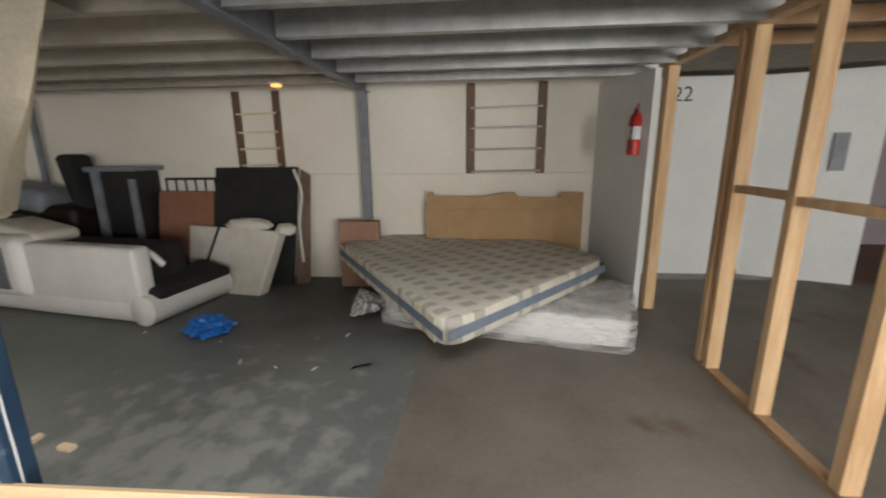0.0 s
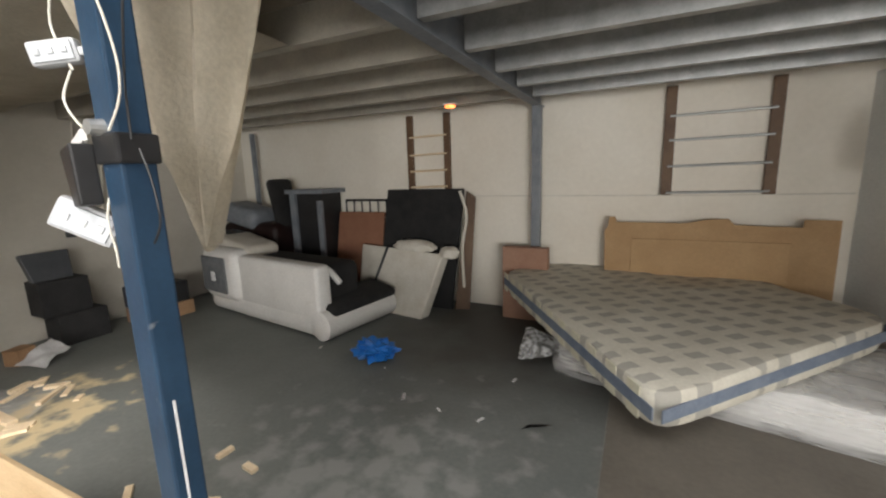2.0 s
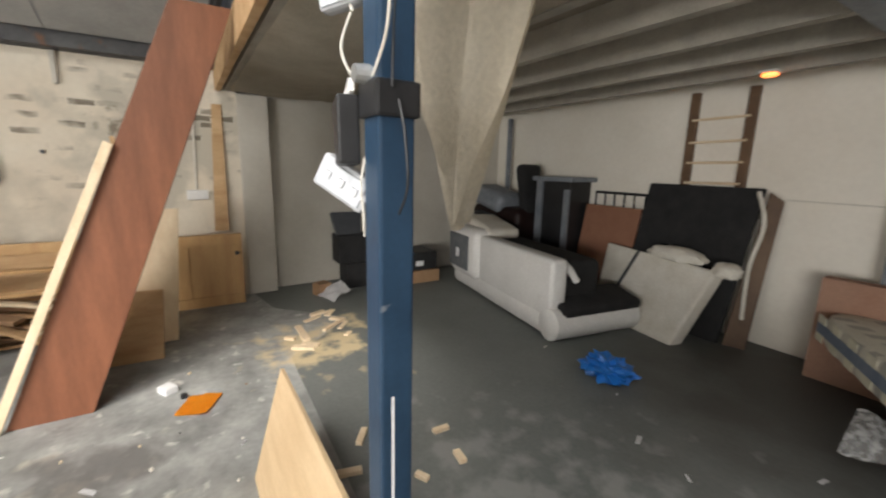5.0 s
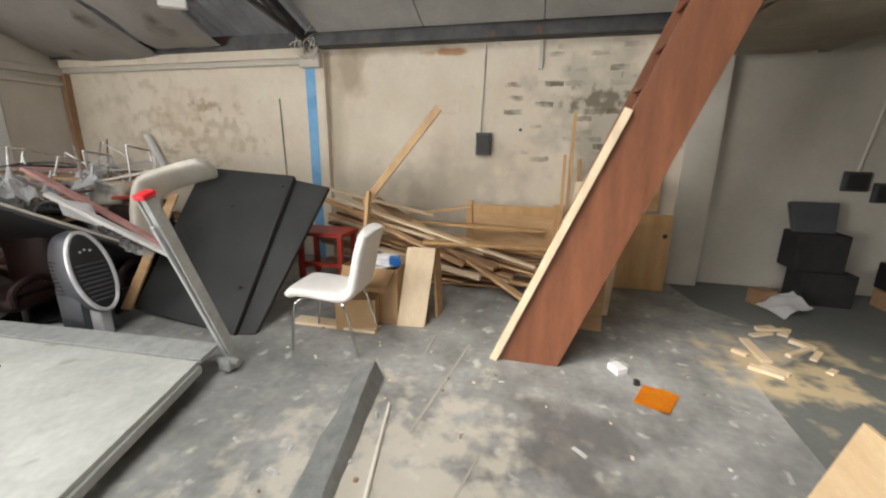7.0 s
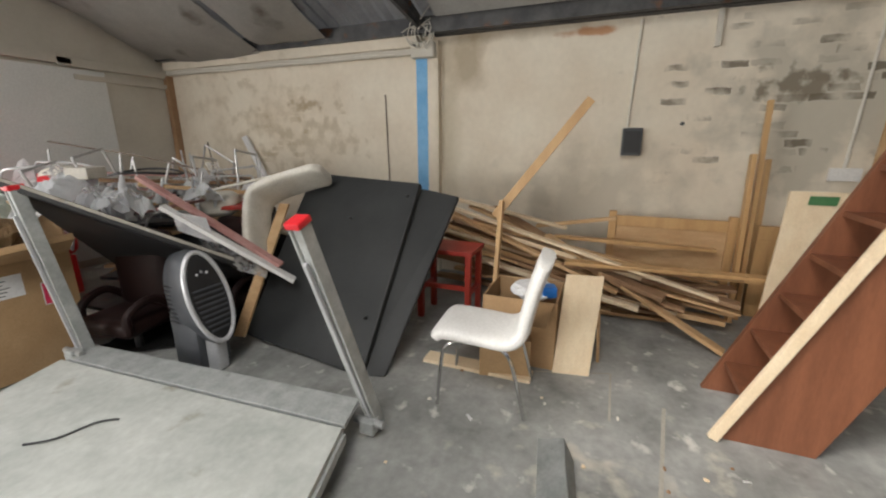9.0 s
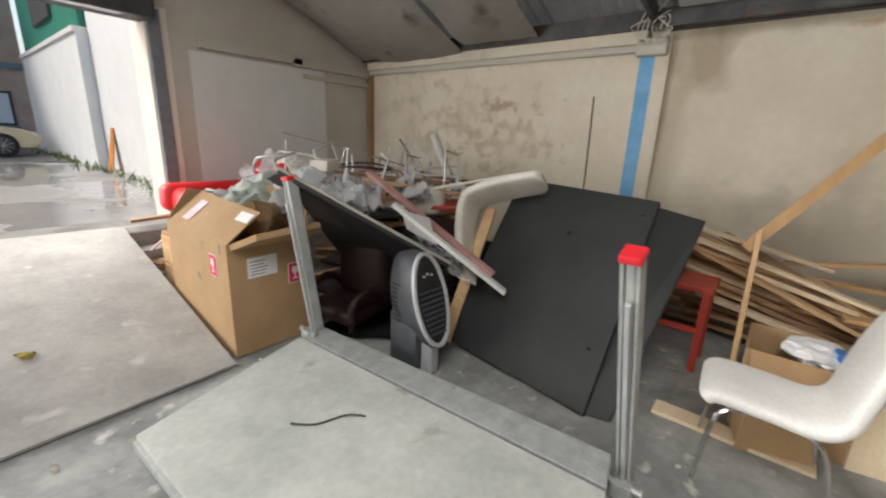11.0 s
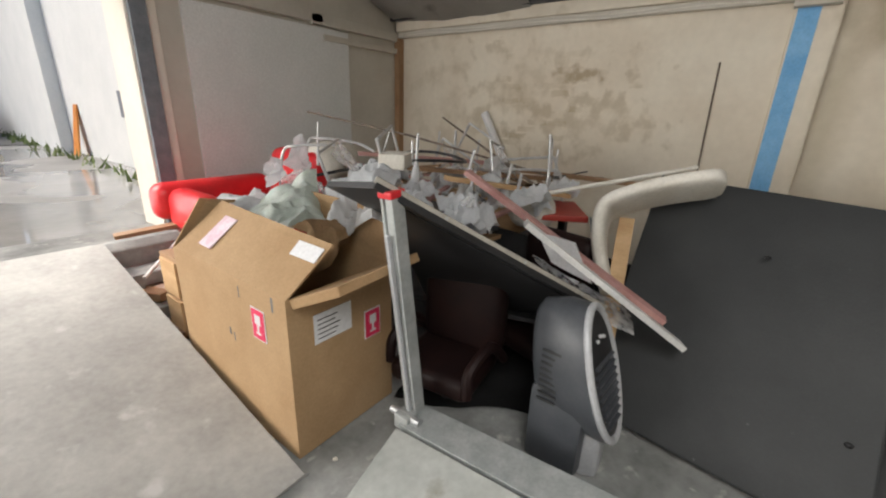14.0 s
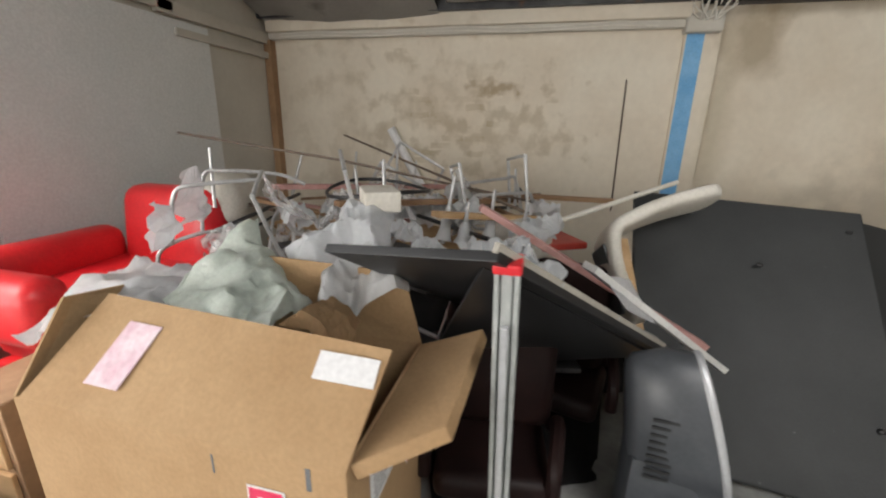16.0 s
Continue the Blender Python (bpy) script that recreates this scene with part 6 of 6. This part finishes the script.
rg = random.Random(7)
for k in range(34):
    lay = k / 34
    s = Vector((rg.uniform(-6.05, -5.45), rg.uniform(-2.75, -2.1), 0.10 + 0.85 * lay))
    e = Vector((rg.uniform(-5.9, -5.2), rg.uniform(-1.0, 0.0), 0.06 + 0.30 * lay + rg.uniform(0, 0.05)))
    single("plank", beam(s, e, rg.uniform(0.06, 0.13), rg.uniform(0.018, 0.04)), (PLANK, PLANKDARK, PLANK, PLANKPALE, PLANKDARK)[k % 5], "loose old pine plank in the timber pile", "plank", "timber pile")
for k in range(12):
    z = 0.04 + 0.045 * k
    y0 = rg.uniform(-1.7, -1.3)
    x = rg.uniform(-5.85, -5.3)
    single("plank", beam((x, y0, z), (x + rg.uniform(-0.15, 0.15), y0 + rg.uniform(1.0, 1.55), z + rg.uniform(-0.02, 0.03)), rg.uniform(0.07, 0.14), 0.03), (PLANK, PLANKDARK, ORANGEWOOD)[k % 3], "loose old pine plank in the timber pile", "plank", "timber pile")
for p0, q0, w, m in (((-5.6, -1.55, 0.70), (-5.05, -0.14, 0.03), 0.09, PLANK), ((-5.75, -1.5, 0.66), (-5.95, -0.1, 0.60), 0.07, ORANGEWOOD), ((-5.9, -1.7, 0.72), (-5.95, -0.95, 0.84), 0.07, PLANK), ((-5.7, -2.7, 1.02), (-5.9, -1.4, 0.72), 0.08, PLANKPALE), ((-5.5, -2.6, 0.92), (-5.3, -0.9, 0.32), 0.09, PLANK)):
    single("plank", beam(p0, q0, w, 0.03), m, "long pine plank across the timber pile", "plank", "timber pile")
single("upright_plank", beam((-4.82, -1.86, 0), (-5.2, -1.9, 1.06), 0.07, 0.035, up=(0, 1, 0)), ORANGEWOOD, "pine post leaning on the timber pile", "plank", "upright planks")
single("upright_plank", beam((-5.2, -1.96, 0.92), (-5.54, -1.25, 1.90), 0.075, 0.035, up=(1, 0, 0)), ORANGEWOOD, "pine plank propped at a slant", "plank", "upright planks")

rt = thing("stool", (-5.0, -2.3, 0), "red painted wooden stool behind the headboard", "stool")
for x in (-5.2, -4.9):
    for y in (-2.55, -2.1):
        part("leg", lohi((x - 0.025, y - 0.025, 0), (x + 0.025, y + 0.025, 0.62), 0.004), REDWOOD, rt)
part("seat", lohi((-5.24, -2.6, 0.62), (-4.86, -2.06, 0.66), 0.006), REDWOOD, rt)
for y in (-2.55, -2.1):
    part("stretcher", lohi((-5.175, y - 0.015, 0.25), (-4.925, y + 0.015, 0.29)), REDWOOD, rt)
part("stretcher", lohi((-4.915, -2.525, 0.3), (-4.885, -2.125, 0.34)), REDWOOD, rt)

cx = thing("carton", (-4.6, -1.55, 0), "open brown cardboard carton with scraps behind the chair", "carton")
for a, b in (((-4.86, -1.82, 0), (-4.40, -1.81, 0.50)), ((-4.86, -1.31, 0), (-4.40, -1.30, 0.50)), ((-4.87, -1.82, 0), (-4.86, -1.30, 0.50)), ((-4.40, -1.82, 0), (-4.39, -1.30, 0.50)), ((-4.86, -1.81, 0), (-4.40, -1.31, 0.01))):
    part("side", lohi(a, b), CARD, cx)
part("flap", slab([(-4.39, -1.8, 0.5), (-4.39, -1.32, 0.5), (-4.24, -1.35, 0.38), (-4.24, -1.78, 0.38)], 0.006), CARD, cx)
single("carton_offcut", box((-4.28, -1.62, 0.14), (0.2, 0.34, 0.28), rotz(12), 0.006), CARDIN, "small crumpled cardboard offcut", "carton")
bm = blob((-4.62, -1.5, 0.50), (0.16, 0.16, 0.06), 0.3, 6, 3, 2)
single("paper_scrap", bm, PAPER, "white crumpled paper in the carton", "paper")
single("blue_packet", box((-4.55, -1.38, 0.53), (0.1, 0.1, 0.08), rotz(20), 0.01), BLUEBAG, "bright blue packet in the carton", "packet")
single("pale_board", slab([(-4.36, -1.30, 0), (-4.40, -1.06, 0), (-4.62, -1.02, 0.66), (-4.58, -1.27, 0.66)], 0.02, 0.002), PLANKPALE, "pale wooden board leaning on the carton", "board")
single("pale_board", slab([(-4.62, -1.0, 0), (-4.84, -1.0, 0), (-4.84, -1.04, 0.62), (-4.64, -1.04, 0.64)], 0.02, 0.002), PLANK, "wooden board standing beside the carton", "board")
single("floor_plank", lohi((-4.3, -2.2, 0.0), (-4.16, -1.42, 0.025), 0.003), PLANKPALE, "pale plank lying under the chair", "plank")

fs = thing("steel_strip", (-3.0, -1.1, 0), "bent grey galvanised steel strip on the floor", "steel strip")
part("strip", sheet((-3.6, -1.28, 0.06), (-2.5, -1.12, 0.02), (-2.46, -0.96, 0.03), (-3.56, -1.15, 0.13), 16, 4, 0.015, 5, 0.004, 3), ALU, fs, smooth=True)
part("flange", sheet((-3.56, -1.15, 0.13), (-2.46, -0.96, 0.03), (-2.45, -0.92, 0.005), (-3.55, -1.09, 0.01), 16, 3, 0.01, 5, 0.004, 5), ALU, fs, smooth=True)
single("steel_rod", tube([(-3.3, -0.95, 0.012), (-2.4, -0.75, 0.012)], 0.01, 8), OFFWHITE, "dusty thin rod on the floor", "rod")

# ---- wall fittings ----


def wall_box(y, z, w, h, label, d=0.09, x=-6.29):
    th = thing("switch_box", (x, y, z), label, "switch box")
    part("enclosure", lohi((x, y - w / 2, z - h / 2), (x + d, y + w / 2, z + h / 2), 0.01), DARKGREY, th)
    part("cover", lohi((x + d, y - w * 0.4, z - h * 0.4), (x + d + 0.008, y + w * 0.4, z + h * 0.4), 0.003), BLACKPLASTIC, th)
    return th


wall_box(-0.88, 1.55, 0.18, 0.26, "dark grey electric switch box on the cream wall")
single("conduit", tube([(-6.275, -0.93, 1.68), (-6.275, -0.90, 2.64)], 0.012, 8), OFFWHITE, "painted conduit pipe above the switch box", "conduit")
single("conduit", tube([(-6.275, 0.80, 1.33), (-6.275, 0.84, 2.5)], 0.012, 8), OFFWHITE, "painted conduit pipe on the cream wall", "conduit")
single("socket", lohi((-6.29, 0.7, 1.22), (-6.25, 0.92, 1.33), 0.008), WHITEPAINT, "white double socket on the wall", "socket")
single("blank_socket", lohi((-6.29, -1.45, 1.90), (-6.28, -1.18, 2.03), 0.004), CREAM, "cream painted cover plate on the wall", "plate")
single("wall_plug", tube([(-6.29, -0.46, 1.714), (-6.26, -0.46, 1.714)], 0.018, 10), DARKGREY, "dark hole plug in the wall", "plug")
single("wall_rod", tube([(-6.225, -3.586, 2.09), (-6.225, -3.566, 0.9)], 0.007, 8), RUSTPIPE, "thin brown rod hanging on the wall", "rod")
structure("eaves_strap", lohi((-6.29, -0.30, 2.36), (-6.24, -0.26, 2.66), 0.004), GREYWALL, "painted steel strap below the eaves", "strap")
for y, z in ((2.96, 1.27), (3.24, 1.16)):
    single("conduit", tube([(-6.435, y + 0.15, 2.44), (-6.435, y, z)], 0.012, 8), OFFWHITE, "painted conduit drop on the store wall", "conduit")
    wall_box(y, z - 0.05, 0.26 if y < 2.6 else 0.22, 0.10 if y < 2.6 else 0.2, "grey socket box on the store wall", 0.06, -6.45)
bm = bmesh.new()
rg = random.Random(3)
for k in range(12):
    p0 = Vector((-6.14, -3.05, 2.52))
    a = [p0 + Vector((rg.uniform(-0.02, 0.05), rg.uniform(-0.06, 0.06), 0)), p0 + Vector((rg.uniform(0, 0.16), rg.uniform(-0.2, 0.16), rg.uniform(0.08, 0.2))), p0 + Vector((rg.uniform(0, 0.12), rg.uniform(-0.15, 0.25), rg.uniform(0.2, 0.42)))]
    add_tube(bm, curve_points(a, 4), 0.006, 5)
single("cable_tangle", bm, OFFWHITE, "tangle of off-white cables on top of the pier", "cables", kind="stuff", smooth=True)
structure("pier_coping", lohi((-6.3, -3.2, 2.44), (-6.12, -2.92, 2.60), 0.02), GREYWALL, "crumbling coping on the pier", "coping")
for z, yo in ((2.53, 0), (2.50, 0.4)):
    pts = [(-6.15, -7.0 + k * 0.4, z + 0.015 * math.sin(k * 1.7 + yo)) for k in range(10)]
    single("cable", tube(curve_points(pts, 4), 0.007, 6), OFFWHITE, "painted cable run along the wall rail", "cable", "cables on the rail")
hl = thing("strip_light", (-5.3, -4.1, 2.85), "small white lamp hanging under the roof", "lamp")
part("housing", box((-5.15, -4.0, 2.92), (0.09, 0.26, 0.09), rotz(35), 0.012), WHITEPAINT, hl)
part("flex", tube([(-5.15, -4.0, 2.95), (-5.15, -3.95, 3.15)], 0.006, 6), BLACKPLASTIC, hl)

# ---- store under the mezzanine ----
sofa = thing("sofa", (-4.4, 3.8, 0), "white leatherette sofa with black seats, tipped on its back", "sofa")
S0, S1 = Vector((-5.62, 3.95, 0)), Vector((-3.40, 3.60, 0))
u = (S1 - S0).normalized()
v = Vector((-u.y, u.x, 0))
RM = Matrix((u, v, Vector((0, 0, 1)))).transposed().to_4x4()
mid = (S0 + S1) / 2
part("front_panel", rounded(mid + v * 0.1 + u * 0.40 + Vector((0, 0, 0.42)), (1.5, 0.2, 0.78), 0.05, RM), WHITELEATHER, sofa, smooth=True)
part("base", rounded(mid + v * 0.12 + Vector((0, 0, 0.16)), (2.25, 0.26, 0.30), 0.13, RM), WHITELEATHER, sofa, smooth=True)
part("seat_back", rounded(mid + v * 0.45 + Vector((0.1, 0, 0.45)), (1.9, 0.5, 0.62), 0.08, RM), BLACK, sofa, "black seat", smooth=True)
part("armrest", rounded(S0 + u * 0.42 + v * 0.13 + Vector((0, 0, 0.54)), (0.80, 0.42, 0.68), 0.12, RM), WHITELEATHER, sofa, smooth=True)
part("arm_panel", rounded(S0 + u * 0.36 - v * 0.085 + Vector((0, 0, 0.54)), (0.56, 0.03, 0.46), 0.06, RM), GREYMESH, sofa, "grey mesh arm panel", smooth=True)
part("arm_badge", box(S0 + u * 0.36 - v * 0.104 + Vector((0, 0, 0.52)), (0.09, 0.012, 0.12), RM, 0.01), PAPER, sofa)
part("arm_top", rounded(S0 + u * 0.45 + v * 0.35 + Vector((0, 0, 0.86)), (0.75, 0.5, 0.18), 0.08, RM @ Matrix.Rotation(radians(10), 4, "Y")), OFFWHITE, sofa, smooth=True)
r0 = S1 + Vector((0.02, 0.0, 0.165))
part("roll", tube([r0 - v * 0.02, r0 + v * 0.0, r0 + v * 1.05, r0 + v * 1.08], [0.13, 0.16, 0.16, 0.12], 24), WHITELEATHER, sofa, smooth=True)
part("cushion", rounded(r0 + v * 0.6 + Vector((-0.08, 0, 0.17)), (0.44, 1.0, 0.12), 0.05, RM @ Matrix.Rotation(radians(12), 4, "Y")), BLACK, sofa, "black cushion", smooth=True)
part("handle", tube(curve_points([r0 + Vector((-0.12, 0.1, 0.18)), r0 + Vector((-0.14, 0.06, 0.45)), r0 + Vector((-0.05, 0.2, 0.58)), r0 + Vector((0.02, 0.34, 0.4))]), 0.035, 8), WHITELEATHER, sofa, smooth=True)

lm = thing("mattress", (-3.2, 4.8, 0), "grubby white folded mattress leaning on its side", "mattress")
part("padding", slab([(-3.75, 4.72, 0.0), (-2.70, 4.55, 0.0), (-2.52, 4.86, 0.76), (-3.85, 5.05, 0.80)], 0.16, 0.03), OFFWHITE, lm, smooth=False)
part("strap", slab([(-3.62, 4.695, 0.01), (-3.58, 4.688, 0.01), (-3.36, 4.97, 0.79), (-3.40, 4.975, 0.79)], -0.006), DARKGREY, lm)
part("folded_cloth", blob((-2.95, 4.95, 0.82), (0.3, 0.12, 0.09), 0.25, 5, 3, 4), OFFWHITE, lm, "crumpled cloth on top", smooth=True)
part("folded_cloth", blob((-2.45, 4.9, 0.76), (0.12, 0.12, 0.09), 0.25, 5, 3, 8), OFFWHITE, lm, smooth=True)
bk = thing("divan_bed", (-3.0, 5.2, 0), "black bed base standing upright against the wall", "bed base")
part("panel", slab([(-3.62, 5.02, 0.0), (-2.50, 5.02, 0.0), (-2.40, 5.26, 1.53), (-3.52, 5.26, 1.53)], 0.06, 0.012), BLACK, bk)
part("edge_strap", tube(curve_points([(-2.42, 5.2, 1.5), (-2.32, 5.15, 1.2), (-2.36, 5.1, 0.8), (-2.34, 5.08, 0.3)]), 0.02, 6), OFFWHITE, bk, "torn pale lining")
part("side_frame", slab([(-2.46, 5.05, 0), (-2.28, 5.1, 0), (-2.25, 5.3, 1.42), (-2.36, 5.28, 1.5)], 0.05, 0.01), LADDERBROWN, bk)
single("leaning_board", slab([(-4.40, 5.05, 0), (-3.62, 5.05, 0), (-3.58, 5.24, 1.22), (-4.36, 5.24, 1.22)], 0.03, 0.004), material("red_brown_board", (0.26, 0.12, 0.07), (0.33, 0.16, 0.10), 3.0, 0.7, 0.08), "red-brown board leaning on the wall", "board")
bf = thing("metal_bed", (-3.9, 5.33, 0), "dark metal bed end with short bars", "bed frame")
part("top_rail", tube([(-4.3, 5.33, 1.38), (-3.45, 5.33, 1.38)], 0.016), BLACKPLASTIC, bf)
part("lower_rail", tube([(-4.3, 5.33, 1.18), (-3.45, 5.33, 1.18)], 0.014), BLACKPLASTIC, bf)
for k in range(7):
    x = -4.3 + 0.14 * k
    part("bar", tube([(x, 5.33, 1.18 if 0 < k else 0), (x, 5.33, 1.38)], 0.011, 6), BLACKPLASTIC, bf)
dcab = thing("cabinet", (-4.65, 5.1, 0), "dark open cabinet with a dusty grey frame", "cabinet")
part("carcass", lohi((-4.95, 4.95, 0), (-4.42, 5.36, 1.5), 0.008), BLACKPLASTIC, dcab)
part("door_frame", lohi((-4.98, 4.90, 0.3), (-4.88, 4.95, 1.52), 0.006), GREYPOST, dcab)
part("door_frame", lohi((-4.48, 4.90, 0.3), (-4.40, 4.95, 1.40), 0.006), GREYPOST, dcab)
part("top", lohi((-5.05, 4.88, 1.5), (-4.34, 5.38, 1.56), 0.008), GREYPOST, dcab)
ds = thing("dark_sofa", (-5.6, 4.8, 0), "dark brown sofa stood on end in the corner", "sofa")
part("body", rounded((-5.55, 4.95, 0.55), (1.1, 0.7, 1.1), 0.1), MAROON, ds, smooth=True)
part("cushion", rounded((-5.7, 4.8, 1.2), (0.7, 0.5, 0.3), 0.1, Matrix.Rotation(radians(12), 4, "Y")), GREYPOST, ds, smooth=True)
part("arm", rounded((-5.15, 4.95, 1.35), (0.16, 0.4, 0.75), 0.07, Matrix.Rotation(radians(-12), 4, "Y")), BLACK, ds, smooth=True)
single("black_case", slab([(-5.75, 4.15, 0), (-5.45, 4.2, 0), (-5.35, 4.35, 1.0), (-5.6, 4.3, 1.05)], 0.18, 0.02), BLACKPLASTIC, "black padded case leaning by the sofa", "case")

sp = thing("speaker_stack", (-6.0, 2.6, 0), "black hi-fi units and speakers stacked on the floor", "hi-fi stack")
part("speaker", lohi((-6.25, 2.44, 0.0), (-5.92, 2.90, 0.34), 0.015), BLACK, sp)
part("speaker", lohi((-6.30, 2.36, 0.34), (-5.98, 2.80, 0.72), 0.015), BLACK, sp)
part("screen", slab([(-6.10, 2.37, 0.72), (-6.10, 2.72, 0.72), (-6.20, 2.75, 1.02), (-6.20, 2.33, 1.02)], 0.08, 0.01), FANGREY, sp, "dark grey screen")
sp2 = thing("speaker", (-5.9, 3.6, 0), "small black box speaker with a white badge", "speaker")
part("cabinet", lohi((-6.2, 3.2, 0.18), (-5.75, 3.75, 0.45), 0.015), BLACKPLASTIC, sp2)
part("badge", lohi((-5.75, 3.4, 0.25), (-5.742, 3.52, 0.32)), PAPER, sp2)
single("wooden_crate", lohi((-6.15, 3.18, 0), (-5.72, 3.78, 0.18), 0.008), PLANKDARK, "brown wooden crate under the speaker", "crate")
bm = sheet((-5.75, 2.0, 0.02), (-5.45, 2.1, 0.03), (-5.5, 2.35, 0.12), (-5.8, 2.3, 0.2), 10, 10, 0.06, 6, 0.004, 3)
single("white_bag", bm, PAPER, "crumpled white paper bag beside the speakers", "bag", smooth=True)
single("wood_scrap", box((-5.85, 2.08, 0.08), (0.16, 0.18, 0.16), rotz(20), 0.005), PLANKDARK, "brown wood block by the wall", "wood scrap")

# ---- leaning ply and litter ----
for a, b, w in (((-4.33, -1.42), (-4.49, -0.92), 0.012), ((-4.49, -0.92), (-3.96, -0.926), 0.014), ((-4.2, -0.62), (-3.1, -0.75), 0.02), ((-3.05, -0.35), (-2.6, -0.45), 0.012)):
    structure("floor_mark", beam((*a, 0.002), (*b, 0.002), w, 0.003, 0.0), PALEJOIST, "pale worn paint line on the concrete", "floor mark")
bm = crumple((-1.80, -5.17, 0.215), (-1.69, -5.19, 0.215), (-1.70, -5.25, 0.228), (-1.79, -5.24, 0.226), 6, 0.008, 12.0, 3.0)
single("leaf", bm, material("yellow_leaf", (0.55, 0.45, 0.10), (0.66, 0.56, 0.16), 9.0, 0.6, 0.05), "yellow fallen leaf on the ramp board", "leaf")
rr = random.Random(29)
for k in range(60):
    x, y = rr.uniform(-4.6, -1.9), rr.uniform(-2.0, 1.2)
    if k >= 40:
        x, y = -2.72 + rr.uniform(-0.12, 0.12), rr.uniform(-6.2, -4.5)
    q = Vector((x, y, 0.005))
    single("debris", blob(q, (rr.uniform(0.006, 0.02), rr.uniform(0.006, 0.016), rr.uniform(0.004, 0.009)), 0.4, 5.0, 1, k * 1.3), (CONCRETE, PLANKDARK, OFFWHITE, PLANKPALE)[k % 4], "small chip of rubble on the concrete floor", "debris", "chips on the floor")
single("ply_sheet", slab([(-2.87, 0.88, 0.0), (0.55, 0.88, 0.0), (0.55, 1.03, 0.70), (-2.86, 1.04, 0.60)], 0.02, 0.002), PLY, "pale plywood sheet leaning at the blue post", "plywood")
bm = blob((-2.62, 3.50, 0.075), (0.2, 0.16, 0.1), 0.45, 6, 4, 1.5)
single("plastic_bag", bm, BLUEBAG, "bright blue plastic bag on the floor", "bag", smooth=True)
bm = sheet((-3.93, 0.60, 0.012), (-3.72, 0.50, 0.008), (-3.62, 0.68, 0.02), (-3.86, 0.80, 0.012), 6, 6, 0.012, 9, 0.003, 1.0)
single("orange_card", bm, ORANGEPAPER, "bright orange card on the floor", "card")
single("paper_packet", box((-4.08, 0.46, 0.025), (0.11, 0.09, 0.05), rotz(30), 0.008), PAPER, "white and blue paper packet on the floor", "packet")
single("bottle_top", tube([(-3.94, 0.56, 0.0), (-3.94, 0.56, 0.03)], 0.022, 10), BLACKPLASTIC, "dark bottle cap on the floor", "cap")
bm = sheet((-1.05, 2.92, 0.006), (-0.9, 2.98, 0.03), (-0.86, 3.03, 0.02), (-1.0, 3.0, 0.006), 5, 5, 0.02, 9, 0.003, 4.0)
single("black_scrap", bm, BLACKPLASTIC, "black plastic scrap on the floor", "scrap")
rg = random.Random(17)
for k in range(24):
    if k < 13:
        x, y = rg.uniform(-5.2, -4.3), rg.uniform(1.35, 2.0)
        sz, m, lb = (rg.uniform(0.1, 0.3), rg.uniform(0.03, 0.07), rg.uniform(0.015, 0.03)), PLANKPALE, "pale wood offcut on the floor"
    else:
        x, y = rg.uniform(-3.0, -2.0), rg.uniform(1.3, 2.2)
        sz, m, lb = (rg.uniform(0.06, 0.16), rg.uniform(0.03, 0.05), 0.03), PLANKPALE, "short pale wood block on the floor"
    if k in (16, 17, 18, 19, 21, 22):
        continue
    single("wood_offcut", box((x, y, sz[2] / 2), sz, rotz(rg.uniform(0, 180)), 0.003), m, lb, "wood offcut", "wood offcuts on the floor")
for k in range(46):
    x, y = rg.uniform(-3.4, 0.6), rg.uniform(1.5, 4.2)
    if k % 2:
        x, y = rg.uniform(-4.4, -1.6), rg.uniform(-1.8, 1.2)
    if k % 2 == 0 and k > 16:
        continue
    if k % 9 == 0:
        x, y = rg.uniform(-2.6, -1.6), -4.3 + rg.uniform(-0.1, 0.1)
    a = rg.uniform(0, 6.28)
    L = rg.uniform(0.015, 0.05)
    p0 = Vector((x, y, 0.006))
    d1, d2 = Vector((math.cos(a), math.sin(a), 0)) * L, Vector((-math.sin(a), math.cos(a), 0.15)) * L * 0.6
    single("litter", sheet(p0 - d1, p0 + d1, p0 + d1 * 0.8 + d2, p0 - d1 + d2, 3, 3, 0.006, 30, 0.002, k), PAPER if k % 3 else OFFWHITE, "small pale paper scrap on the floor", "litter", "litter on the floor")
